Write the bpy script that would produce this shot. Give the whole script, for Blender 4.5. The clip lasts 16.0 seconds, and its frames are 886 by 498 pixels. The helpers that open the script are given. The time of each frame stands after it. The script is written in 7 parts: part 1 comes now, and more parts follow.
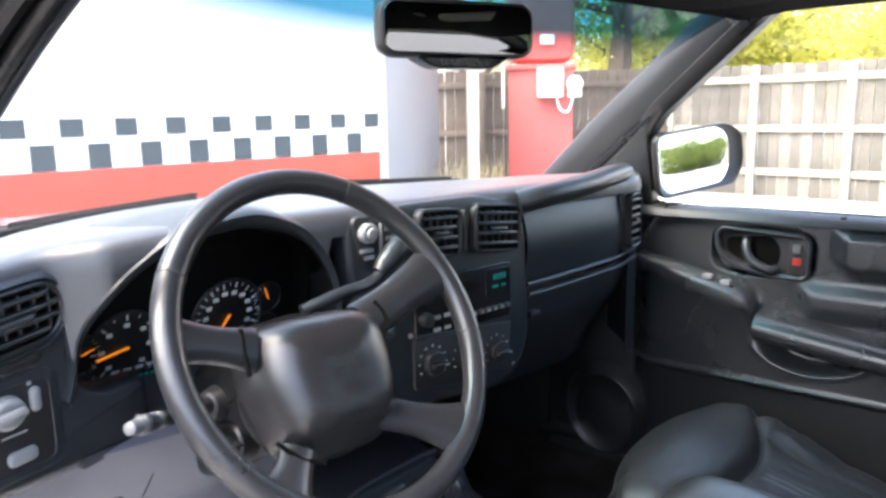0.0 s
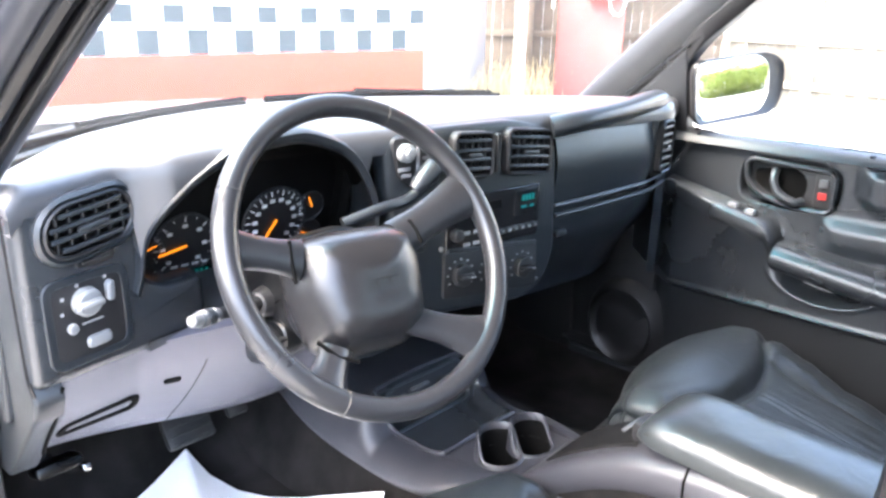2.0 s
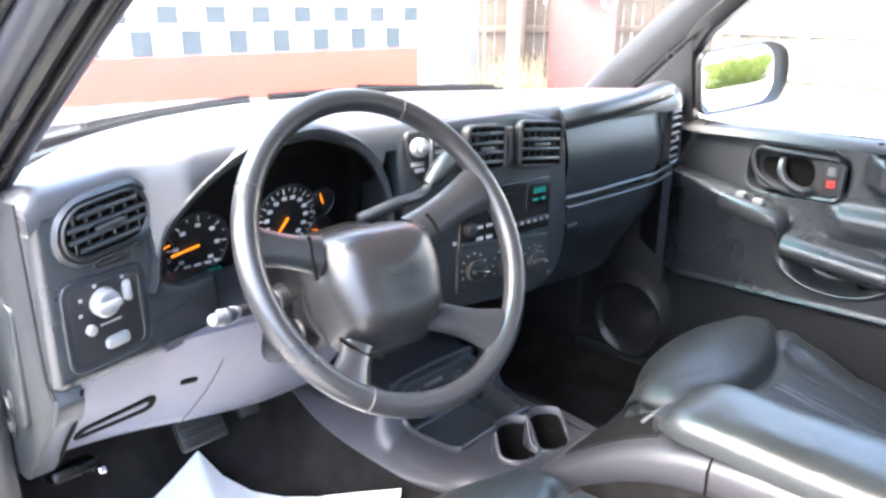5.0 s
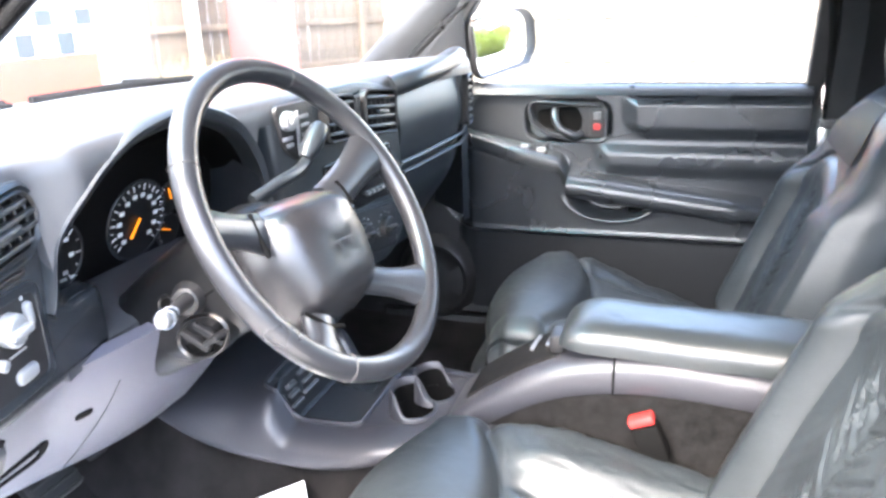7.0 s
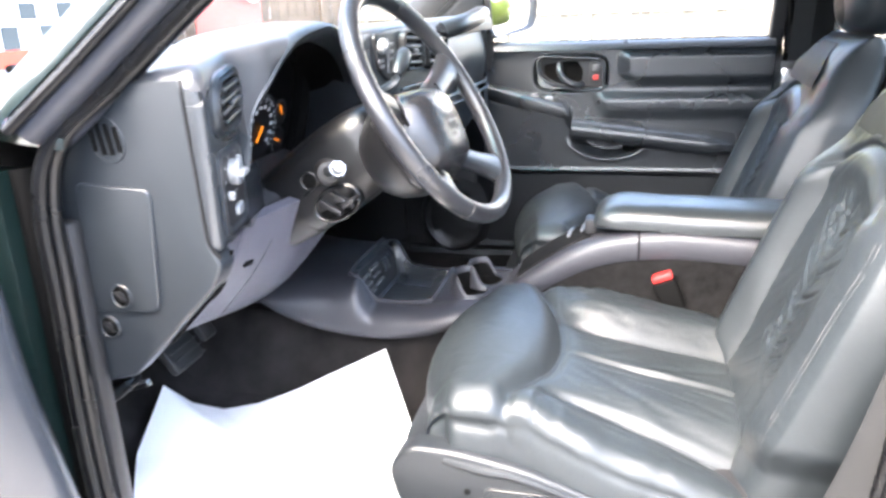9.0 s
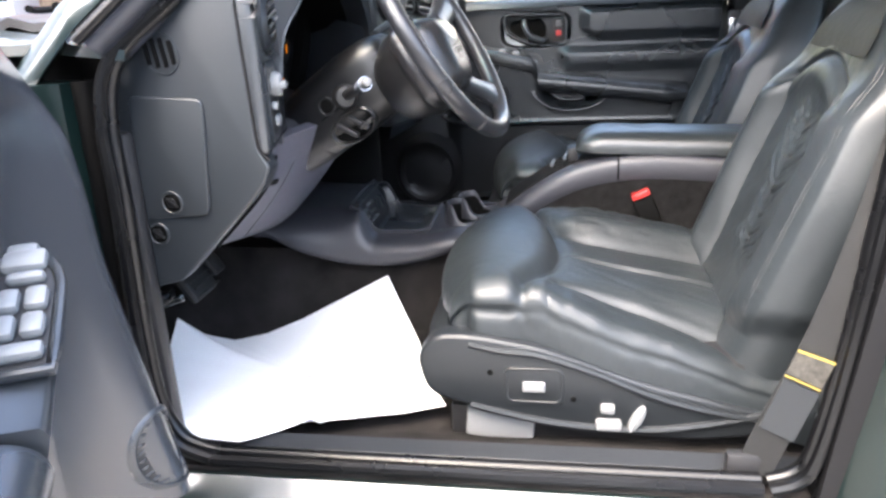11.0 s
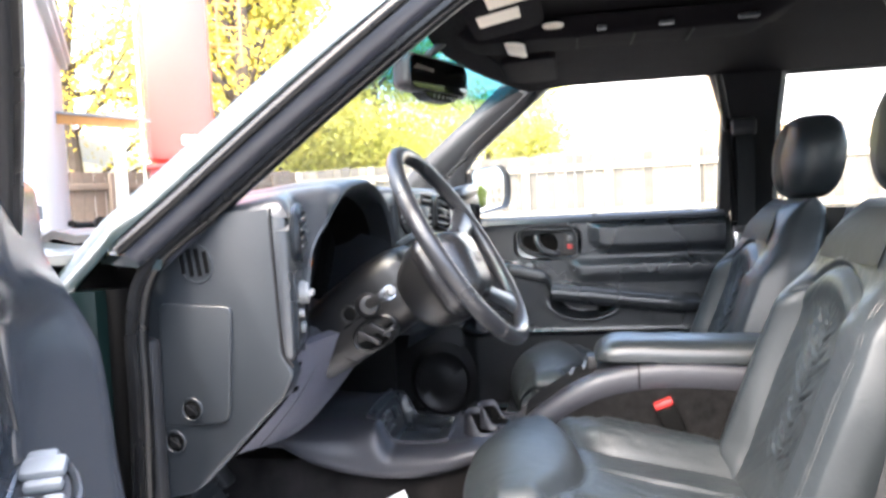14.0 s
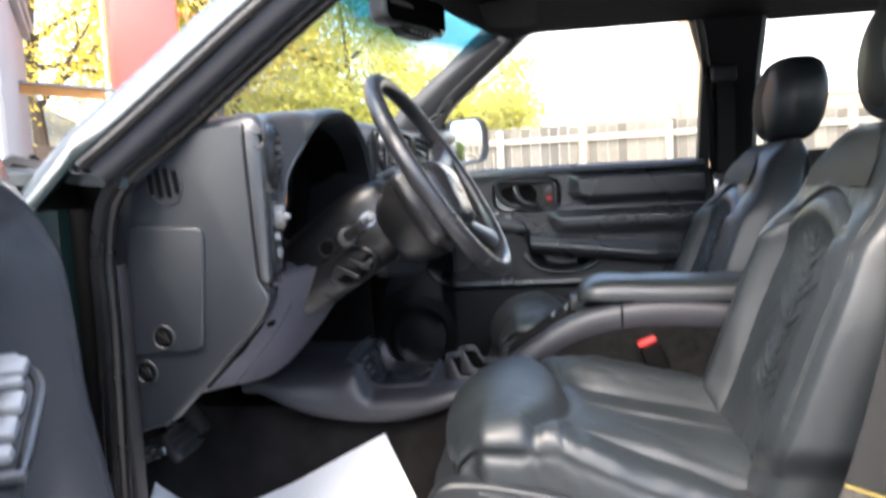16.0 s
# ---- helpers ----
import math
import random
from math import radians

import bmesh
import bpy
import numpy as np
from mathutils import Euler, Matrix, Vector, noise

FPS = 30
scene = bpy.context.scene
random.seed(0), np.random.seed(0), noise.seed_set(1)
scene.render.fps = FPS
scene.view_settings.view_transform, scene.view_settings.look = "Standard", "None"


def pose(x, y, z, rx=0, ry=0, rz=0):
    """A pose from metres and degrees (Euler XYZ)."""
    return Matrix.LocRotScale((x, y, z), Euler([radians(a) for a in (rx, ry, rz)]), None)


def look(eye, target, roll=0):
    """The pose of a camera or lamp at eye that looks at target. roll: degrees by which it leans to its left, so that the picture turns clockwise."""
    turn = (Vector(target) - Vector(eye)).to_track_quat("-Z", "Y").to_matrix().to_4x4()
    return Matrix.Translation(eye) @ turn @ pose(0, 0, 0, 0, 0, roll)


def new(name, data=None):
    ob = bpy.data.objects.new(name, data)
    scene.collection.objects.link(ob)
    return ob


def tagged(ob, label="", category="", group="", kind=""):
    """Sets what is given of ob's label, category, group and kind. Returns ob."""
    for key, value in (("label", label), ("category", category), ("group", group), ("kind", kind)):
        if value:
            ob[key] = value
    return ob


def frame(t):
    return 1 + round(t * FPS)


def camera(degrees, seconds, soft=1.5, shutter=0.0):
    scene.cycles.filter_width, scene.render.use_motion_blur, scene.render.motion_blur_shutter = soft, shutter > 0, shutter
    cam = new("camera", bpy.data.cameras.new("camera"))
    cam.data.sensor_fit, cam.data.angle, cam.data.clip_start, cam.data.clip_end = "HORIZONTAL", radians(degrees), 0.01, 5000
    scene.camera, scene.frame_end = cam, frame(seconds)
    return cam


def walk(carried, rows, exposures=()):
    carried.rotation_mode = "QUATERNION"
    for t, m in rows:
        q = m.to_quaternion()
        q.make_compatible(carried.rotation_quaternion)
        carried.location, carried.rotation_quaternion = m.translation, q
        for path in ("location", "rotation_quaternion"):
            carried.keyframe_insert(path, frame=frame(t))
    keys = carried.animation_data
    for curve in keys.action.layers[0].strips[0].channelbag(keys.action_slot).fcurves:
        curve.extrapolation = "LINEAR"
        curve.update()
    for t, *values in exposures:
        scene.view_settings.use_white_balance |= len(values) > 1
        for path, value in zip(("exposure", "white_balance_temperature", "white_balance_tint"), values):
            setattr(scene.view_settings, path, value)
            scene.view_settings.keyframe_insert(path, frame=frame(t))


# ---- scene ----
cam = camera(60.5, 16.0, soft=2.8, shutter=0.5)
PATH = [
    (0, (-0.919, -0.603, 1.268), (0.593, 0.656, 0.913), -1.1),
    (0.5, (-0.931, -0.618, 1.283), (0.523, 0.677, 0.827), 0.0),
    (1, (-0.949, -0.633, 1.297), (0.461, 0.681, 0.765), 0.9),
    (1.5, (-0.957, -0.648, 1.303), (0.441, 0.662, 0.73), 1.5),
    (2, (-0.968, -0.657, 1.317), (0.433, 0.633, 0.703), 1.5),
    (2.5, (-0.976, -0.662, 1.319), (0.415, 0.632, 0.692), 1.2),
    (3, (-0.979, -0.661, 1.313), (0.404, 0.65, 0.705), 0.4),
    (5.5, (-0.99, -0.602, 1.307), (0.442, 0.643, 0.677), 0.7),
    (6, (-1.017, -0.545, 1.296), (0.535, 0.552, 0.672), 0.3),
    (6.5, (-1.066, -0.478, 1.281), (0.644, 0.348, 0.655), -0.3),
    (7, (-1.15, -0.403, 1.267), (0.65, 0.198, 0.634), -2.1),
    (7.5, (-1.246, -0.363, 1.258), (0.594, 0.138, 0.653), -2.4),
    (8, (-1.345, -0.353, 1.223), (0.498, 0.135, 0.618), -2.3),
    (8.5, (-1.438, -0.336, 1.197), (0.41, 0.128, 0.586), -2.1),
    (9, (-1.531, -0.306, 1.181), (0.307, 0.177, 0.556), -2.3),
    (9.5, (-1.6, -0.258, 1.167), (0.231, 0.205, 0.51), -2.8),
    (10, (-1.68, -0.218, 1.139), (0.168, 0.125, 0.455), -3.2),
    (12.5, (-1.724, -0.208, 1.073), (0.17, 0.178, 0.559), -2.9),
    (13, (-1.726, -0.208, 1.074), (0.199, 0.179, 0.693), -2.8),
    (13.5, (-1.723, -0.198, 1.08), (0.231, 0.158, 0.848), -3.0),
    (14, (-1.722, -0.19, 1.089), (0.247, 0.143, 0.985), -2.7),
    (14.5, (-1.72, -0.183, 1.094), (0.259, 0.107, 1.107), -2.7),
    (14.8, (-1.721, -0.182, 1.092), (0.258, 0.105, 1.192), -3.0),
    (15, (-1.722, -0.181, 1.088), (0.257, 0.104, 1.145), -3.4),
    (15.5, (-1.713, -0.171, 1.069), (0.265, 0.123, 1.039), -3.0),
    (16, (-1.691, -0.17, 1.005), (0.285, 0.099, 0.842), -3.0),
]
EXPOSURES = [(0, 3.7), (0.5, 4.1), (1.5, 4.7), (3.0, 4.95), (5.5, 4.95), (7.0, 5.15), (8.0, 5.1), (9.0, 4.75), (10.0, 4.2), (12.5, 3.6), (13.5, 4.05), (14.0, 3.95), (14.5, 3.7), (15.0, 3.35), (15.5, 3.25), (16.0, 3.2)]
SKY, SUN = 0.15, 0.38
PAPER = [(-0.201, 0.173, 0.508), (-0.32, 0.088, 0.412), (-0.45, 0.04, 0.392), (-0.567, -0.006, 0.410), (-0.60, 0.06, 0.410), (-0.645, 0.18, 0.418), (-0.70, 0.24, 0.432), (-0.745, 0.296, 0.436), (-0.74, 0.37, 0.436), (-0.66, 0.455, 0.425), (-0.51, 0.555, 0.412), (-0.42, 0.585, 0.43), (-0.341, 0.603, 0.46), (-0.318, 0.558, 0.412), (-0.286, 0.508, 0.385), (-0.262, 0.44, 0.392), (-0.24, 0.36, 0.42)]
walk(cam, [(t, look(eye, target, roll)) for t, eye, target, roll in PATH], EXPOSURES)

# ---- light ----
sky_world = bpy.data.worlds.new("sky")
scene.world = sky_world
sky_world.use_nodes = True
wn = sky_world.node_tree.nodes
sky_tex = wn.new("ShaderNodeTexSky")
sky_tex.sky_type = 'NISHITA'
sky_tex.sun_disc = False
SUN_EL, SUN_AZ = radians(56), radians(-66)
sky_tex.sun_elevation = SUN_EL
sky_tex.sun_rotation = SUN_AZ
sky_tex.air_density, sky_tex.dust_density = 1.0, 5.4
wn["Background"].inputs["Strength"].default_value = SKY
sky_world.node_tree.links.new(sky_tex.outputs[0], wn["Background"].inputs[0])
sun_data = bpy.data.lights.new("sun", 'SUN')
sun_data.energy, sun_data.angle, sun_data.color = SUN, radians(80), (1.0, 0.97, 0.93)
sun_lamp = new("sun", sun_data)
sun_way = Vector((math.sin(SUN_AZ) * math.cos(SUN_EL), math.cos(SUN_AZ) * math.cos(SUN_EL), math.sin(SUN_EL)))
sun_lamp.matrix_basis = look(sun_way * 30, (0, 0, 0))


# ---- materials ----
def mat(name, c, rough=0.5, metal=0.0, grain=400.0, bump=0.12, var=0.15, blotch=6.0, coat=0.0, spec=0.5, rvar=0.12, dist=0.002):
    m = bpy.data.materials.new(name)
    m.use_nodes = True
    n, l = m.node_tree.nodes, m.node_tree.links
    b = n["Principled BSDF"]
    co = n.new("ShaderNodeTexCoord")
    fine, wide = n.new("ShaderNodeTexNoise"), n.new("ShaderNodeTexNoise")
    fine.inputs["Scale"].default_value, wide.inputs["Scale"].default_value = grain, blotch
    wide.inputs["Detail"].default_value = 6.0
    l.new(co.outputs["Object"], fine.inputs["Vector"])
    l.new(co.outputs["Object"], wide.inputs["Vector"])
    add = n.new("ShaderNodeMath")
    add.operation = 'MULTIPLY_ADD'
    l.new(fine.outputs["Fac"], add.inputs[0])
    add.inputs[1].default_value = 0.4
    l.new(wide.outputs["Fac"], add.inputs[2])
    ramp = n.new("ShaderNodeMapRange")
    ramp.inputs["From Min"].default_value, ramp.inputs["From Max"].default_value = 0.4, 1.0
    ramp.inputs["To Min"].default_value, ramp.inputs["To Max"].default_value = 1 - var, 1 + var
    l.new(add.outputs[0], ramp.inputs["Value"])
    mul = n.new("ShaderNodeVectorMath")
    mul.operation = 'SCALE'
    mul.inputs[0].default_value = c[:3]
    l.new(ramp.outputs[0], mul.inputs["Scale"])
    l.new(mul.outputs[0], b.inputs["Base Color"])
    rr = n.new("ShaderNodeMapRange")
    rr.inputs["To Min"].default_value, rr.inputs["To Max"].default_value = max(0.02, rough - rvar), min(1, rough + rvar)
    l.new(wide.outputs["Fac"], rr.inputs["Value"])
    l.new(rr.outputs[0], b.inputs["Roughness"])
    b.inputs["Metallic"].default_value = metal
    b.inputs["Coat Weight"].default_value = coat
    b.inputs["Coat Roughness"].default_value = 0.02
    b.inputs["Coat IOR"].default_value = 2.0
    b.inputs["Specular IOR Level"].default_value = spec
    if bump:
        bp = n.new("ShaderNodeBump")
        bp.inputs["Strength"].default_value, bp.inputs["Distance"].default_value = bump, dist
        l.new(fine.outputs["Fac"], bp.inputs["Height"])
        l.new(bp.outputs[0], b.inputs["Normal"])
    return m


def leather(name, c, rough, var=0.18):
    m = mat(name, c, rough, grain=700, bump=0.0, var=var, blotch=9, rvar=0.1 if var > 0.1 else 0.05, spec=0.5)
    n, l = m.node_tree.nodes, m.node_tree.links
    b = n["Principled BSDF"]
    co = next(x for x in n if x.type == 'TEX_COORD')
    vor = n.new("ShaderNodeTexVoronoi")
    vor.feature = 'DISTANCE_TO_EDGE'
    vor.inputs["Scale"].default_value = 420
    fold = n.new("ShaderNodeTexNoise")
    fold.inputs["Scale"].default_value, fold.inputs["Detail"].default_value, fold.inputs["Distortion"].default_value = 34, 6, 1.2
    l.new(co.outputs["Object"], vor.inputs["Vector"])
    l.new(co.outputs["Object"], fold.inputs["Vector"])
    b1, b2 = n.new("ShaderNodeBump"), n.new("ShaderNodeBump")
    b1.inputs["Strength"].default_value, b1.inputs["Distance"].default_value = 0.15, 0.001
    b2.inputs["Strength"].default_value, b2.inputs["Distance"].default_value = (0.14 if var > 0.1 else 0.08), 0.006
    l.new(vor.outputs["Distance"], b1.inputs["Height"])
    l.new(fold.outputs["Fac"], b2.inputs["Height"])
    l.new(b1.outputs[0], b2.inputs["Normal"])
    l.new(b2.outputs[0], b.inputs["Normal"])
    return m


def glass(name, tint=(1, 1, 1), band=None):
    """A thin pane: mostly clear, with a mirror share that grows at a grazing view. band: heights over which a blue shade strip begins and is full."""
    m = bpy.data.materials.new(name)
    m.use_nodes = True
    n, l = m.node_tree.nodes, m.node_tree.links
    n.remove(n["Principled BSDF"])
    tr, gl, mix, fr = n.new("ShaderNodeBsdfTransparent"), n.new("ShaderNodeBsdfGlossy"), n.new("ShaderNodeMixShader"), n.new("ShaderNodeLayerWeight")
    pw = n.new("ShaderNodeMath")
    pw.operation = 'POWER'
    pw.inputs[1].default_value = 5.0
    ma = n.new("ShaderNodeMath")
    ma.operation = 'MULTIPLY_ADD'
    ma.inputs[1].default_value, ma.inputs[2].default_value = 0.5, 0.03
    gl.inputs["Roughness"].default_value = 0.0
    fr.inputs["Blend"].default_value = 0.5
    l.new(fr.outputs["Facing"], pw.inputs[0])
    l.new(pw.outputs[0], ma.inputs[0])
    tr.inputs["Color"].default_value = (*tint, 1)
    if band:
        co, sep, mr, mx = n.new("ShaderNodeTexCoord"), n.new("ShaderNodeSeparateXYZ"), n.new("ShaderNodeMapRange"), n.new("ShaderNodeMix")
        mx.data_type = 'RGBA'
        l.new(co.outputs["Object"], sep.inputs[0])
        l.new(sep.outputs["Z"], mr.inputs["Value"])
        mr.inputs["From Min"].default_value, mr.inputs["From Max"].default_value = band
        l.new(mr.outputs[0], mx.inputs["Factor"])
        mx.inputs[6].default_value = (*tint, 1)
        mx.inputs[7].default_value = (0.02, 0.16, 0.24, 1)
        l.new(mx.outputs[2], tr.inputs["Color"])
    if band:
        # A small translucent share lays a pale veil over the view.
        haze, veil = n.new("ShaderNodeBsdfTranslucent"), n.new("ShaderNodeMixShader")
        haze.inputs["Color"].default_value = (0.8, 0.8, 0.78, 1)
        veil.inputs[0].default_value = 0.003
        l.new(tr.outputs[0], veil.inputs[1])
        l.new(haze.outputs[0], veil.inputs[2])
    l.new(ma.outputs[0], mix.inputs[0])
    l.new((veil if band else tr).outputs[0], mix.inputs[1])
    l.new(gl.outputs[0], mix.inputs[2])
    l.new(mix.outputs[0], n["Material Output"].inputs["Surface"])
    return m


def leaf_mat(name, c):
    """Thin leaves: part of the light shines through."""
    m = mat(name, c, 0.7, grain=8, bump=0, var=0.32, blotch=1.2)
    n, l = m.node_tree.nodes, m.node_tree.links
    tr, mix = n.new("ShaderNodeBsdfTranslucent"), n.new("ShaderNodeMixShader")
    tr.inputs["Color"].default_value = (min(1, c[0] * 1.3), min(1, c[1] * 1.3), c[2], 1)
    mix.inputs[0].default_value = 0.55
    l.new(n["Principled BSDF"].outputs[0], mix.inputs[1])
    l.new(tr.outputs[0], mix.inputs[2])
    l.new(mix.outputs[0], n["Material Output"].inputs["Surface"])
    return m


def glow(name, c, s):
    m = mat(name, c, 0.4, bump=0)
    b = m.node_tree.nodes["Principled BSDF"]
    b.inputs["Emission Color"].default_value = (*c, 1)
    b.inputs["Emission Strength"].default_value = s
    return m


M_DASH = mat("charcoal_plastic", (0.0140, 0.0170, 0.0204), 0.34, grain=900, bump=0.2, var=0.1)
M_SHIELD_TRIM = mat("dark_seat_shield_plastic", (0.0105, 0.0125, 0.0145), 0.36, grain=900, bump=0.2, var=0.1, spec=0.42)
# Lighter, glossier copy of the door plastic, carrying the front flank's bright light.
M_LOWER = mat("lit_grey_door_plastic", (0.027, 0.0300, 0.0355), 0.22, grain=900, bump=0.12, var=0.08, rvar=0.05, spec=0.85)
M_SILL = mat("dark_sill_cap_plastic", (0.0150, 0.0170, 0.0200), 0.44, grain=900, bump=0.2, var=0.08, spec=0.4)
M_DOOR = mat("blue_grey_door_plastic", (0.0175, 0.0202, 0.0236), 0.27, grain=900, bump=0.16, var=0.08, rvar=0.06, spec=0.75)
M_DOORLOW = mat("black_lower_door_plastic", (0.0110, 0.0122, 0.0140), 0.34, grain=900, bump=0.16, var=0.08, rvar=0.06, spec=0.55)
M_PAD = mat("grained_dash_pad", (0.040, 0.042, 0.047), 0.36, grain=900, bump=0.2, spec=0.6, var=0.06, rvar=0.05)
# Base colour raised to hold the bright sheen of light from the door side.
M_KNEE = mat("lit_blue_grey_plastic", (0.084, 0.085, 0.108), 0.30, grain=900, bump=0.2, var=0.04, blotch=3, rvar=0.03)
# Darker than the knee panel: shade on the console flanks put into colour.
M_CONSOLE = mat("grey_console_plastic", (0.026, 0.0265, 0.0318), 0.40, grain=900, bump=0.2, var=0.06, rvar=0.05)
M_PEDAL = mat("dusty_pedal_rubber", (0.016, 0.0155, 0.015), 0.6, grain=300, bump=0.2, var=0.4, blotch=40)
M_BLACK = mat("matt_black_plastic", (0.0095, 0.0095, 0.0105), 0.48, grain=600, bump=0.1)
# Near-black: shade of hollows and gaps put into colour; also wipers, buckle, rubber.
M_VOID = mat("black_and_deep_shade", (0.002, 0.002, 0.002), 0.8, bump=0, spec=0.08)
M_GLOSSBLACK = mat("gloss_black_plastic", (0.008, 0.008, 0.009), 0.18, bump=0, rvar=0.05)
M_CLUSTER = mat("dull_black_cluster_plastic", (0.003, 0.003, 0.0033), 0.5, bump=0, spec=0.15)
M_PILLAR = mat("dark_cloth_textured_pillar_trim", (0.0050, 0.0050, 0.0056), 0.55, grain=800, bump=0.2, spec=0.2)
M_CHANNEL = mat("smooth_dark_grey_door_channel", (0.0165, 0.0180, 0.0240), 0.36, grain=600, bump=0.05, spec=0.5)
M_EDGE = mat("smooth_blue_grey_pillar_trim", (0.0170, 0.0192, 0.0265), 0.40, grain=600, bump=0.05, spec=0.45)
M_RUBBER = mat("black_rubber_seal", (0.0026, 0.0027, 0.0031), 0.28, grain=300, bump=0.08, spec=0.30)
M_LEATHER = leather("dark_green_grey_leather", (0.0130, 0.0165, 0.0190), 0.43)
M_LEATHER.node_tree.nodes["Principled BSDF"].inputs["Specular IOR Level"].default_value = 0.47
M_LEATHER2 = leather("olive_grey_leather", (0.0090, 0.0105, 0.0095), 0.62)
M_LEATHER2.node_tree.nodes["Principled BSDF"].inputs["Specular IOR Level"].default_value = 0.35
# Seat leather made paler and glossier so that the lid holds its highlight.
M_LID = leather("lit_polished_armrest_leather", (0.017, 0.0202, 0.0215), 0.35)
M_LID.node_tree.nodes["Principled BSDF"].inputs["Specular IOR Level"].default_value = 0.58
M_WHEEL = leather("worn_wheel_leather", (0.0150, 0.0157, 0.0180), 0.29, 0.05)
M_STITCH = mat("grey_stitching", (0.030, 0.031, 0.032), 0.6, bump=0)
M_HUB = mat("grained_airbag_cover", (0.0135, 0.0132, 0.0142), 0.25, grain=1100, bump=0.15, var=0.1)
M_SHROUD = mat("dark_shroud_plastic", (0.0048, 0.0050, 0.0055), 0.30, grain=900, bump=0.2, var=0.05, rvar=0.04, spec=0.45)
M_CARPET = mat("dark_carpet", (0.023, 0.0208, 0.0200), 0.95, grain=900, bump=0.9, var=0.75, blotch=11, dist=0.004, spec=0.1)
M_FABRIC = mat("woven_grey_fabric", (0.0075, 0.0072, 0.0073), 0.95, grain=700, bump=0.9, var=0.9, blotch=60, dist=0.003, spec=0.1)
M_LINER = mat("dark_headliner_cloth", (0.0065, 0.0060, 0.0068), 0.95, grain=900, bump=0.4, spec=0.03)
M_TRIM = mat("dark_pillar_trim", (0.0100, 0.0112, 0.0135), 0.38, grain=800, bump=0.15, spec=0.55)
M_PAINT = mat("dark_green_metallic_paint", (0.004, 0.011, 0.0105), 0.35, metal=0.0, grain=2000, bump=0.0, var=0.2, coat=1.0)
# Body paint again, darker and duller: the jambs' shadow is put into colour.
M_JAMB = mat("shaded_green_jamb_paint", (0.0012, 0.0058, 0.0053), 0.35, grain=2000, bump=0.0, var=0.25, coat=0.1, spec=0.3)
M_PAINT.node_tree.nodes["Principled BSDF"].inputs["Coat Roughness"].default_value = 0.14
M_CHROME = mat("worn_chrome", (0.62, 0.62, 0.63), 0.2, metal=1.0, bump=0.0)
M_SILVER = mat("silver_grey_plastic", (0.17, 0.175, 0.18), 0.35, bump=0.05)
M_SILVERLOW = mat("mid_grey_plastic", (0.085, 0.087, 0.09), 0.35, bump=0.05)
M_LIGHTGREY = mat("light_grey_plastic", (0.21, 0.21, 0.22), 0.4, bump=0.05)
M_MARK = mat("pale_print", (0.66, 0.66, 0.66), 0.6, bump=0)
M_DIMMARK = mat("dim_grey_print", (0.26, 0.26, 0.26), 0.6, bump=0)
M_RED = mat("red_plastic", (0.30, 0.020, 0.018), 0.4, bump=0.05)
M_BELT = mat("grey_seat_belt_webbing", (0.0088, 0.0093, 0.0096), 0.55, grain=1500, bump=0.6, spec=0.25)
M_BELTGREY = mat("pale_grey_thread", (0.035, 0.034, 0.033), 0.7, bump=0)
M_SILVERDIM = mat("worn_grey_label", (0.04, 0.038, 0.034), 0.7, bump=0, var=0.5, blotch=120, spec=0.1)
M_PAPER = mat("white_paper", (0.84, 0.84, 0.84), 0.8, grain=120, bump=0.15, var=0.03, blotch=3)
M_LABELYEL = mat("yellow_label", (0.20, 0.15, 0.03), 0.6, bump=0)
M_MIRROR = mat("mirror_glass", (0.9, 0.9, 0.9), 0.02, metal=1.0, bump=0, var=0.0, rvar=0.0)
# Dark tint stands in for the dim cabin that the mirror would reflect.
M_DIMMIRROR = mat("darkened_mirror_glass", (0.13, 0.13, 0.135), 0.03, metal=1.0, bump=0, var=0.0, rvar=0.0)
M_CREAM = mat("cream_card", (0.66, 0.6, 0.5), 0.6, bump=0.05)
M_ORANGE = glow("lit_orange_needle", (0.85, 0.24, 0.01), 0.07)
M_TEAL = glow("lit_teal_display", (0.0, 0.14, 0.13), 0.02)
M_GLASS = glass("clear_glass", (0.93, 0.96, 0.95))
M_SHIELD = glass("windshield_glass", (0.92, 0.96, 0.95), band=(1.360, 1.412))


# ---- mesh helpers ----
WORLD = {}


def thing(name, label, category, at=(0, 0, 0), group="", kind=""):
    ob = new(name)
    ob.empty_display_size = 0.05
    ob.location = at
    WORLD[ob] = Matrix.Translation(at)
    return tagged(ob, label, category, group, kind)


def part(name, bm, material, parent=None, label="", flat=False, angle=38):
    bmesh.ops.recalc_face_normals(bm, faces=bm.faces)
    me = bpy.data.meshes.new(name)
    bm.to_mesh(me)
    bm.free()
    me.materials.append(material)
    if not flat:
        me.shade_smooth()
        me.set_sharp_from_angle(angle=radians(angle))
    ob = new(name, me)
    if parent is not None:
        ob.parent = parent
        ob.matrix_parent_inverse = WORLD[parent].inverted()
    WORLD[ob] = Matrix.Identity(4)
    if label:
        ob["label"] = label
    return ob


def solid(name, bm, material, label, category, group="", kind="", flat=False, angle=38):
    return tagged(part(name, bm, material, None, "", flat, angle), label, category, group, kind)


def join(*bms):
    out = bms[0]
    for b in bms[1:]:
        me = bpy.data.meshes.new("tmp")
        b.to_mesh(me)
        b.free()
        out.from_mesh(me)
        bpy.data.meshes.remove(me)
    return out


def mapped(bm, fn):
    for v in bm.verts:
        v.co = Vector(fn(*v.co))
    return bm


def moved(bm, m):
    bm.transform(m)
    return bm


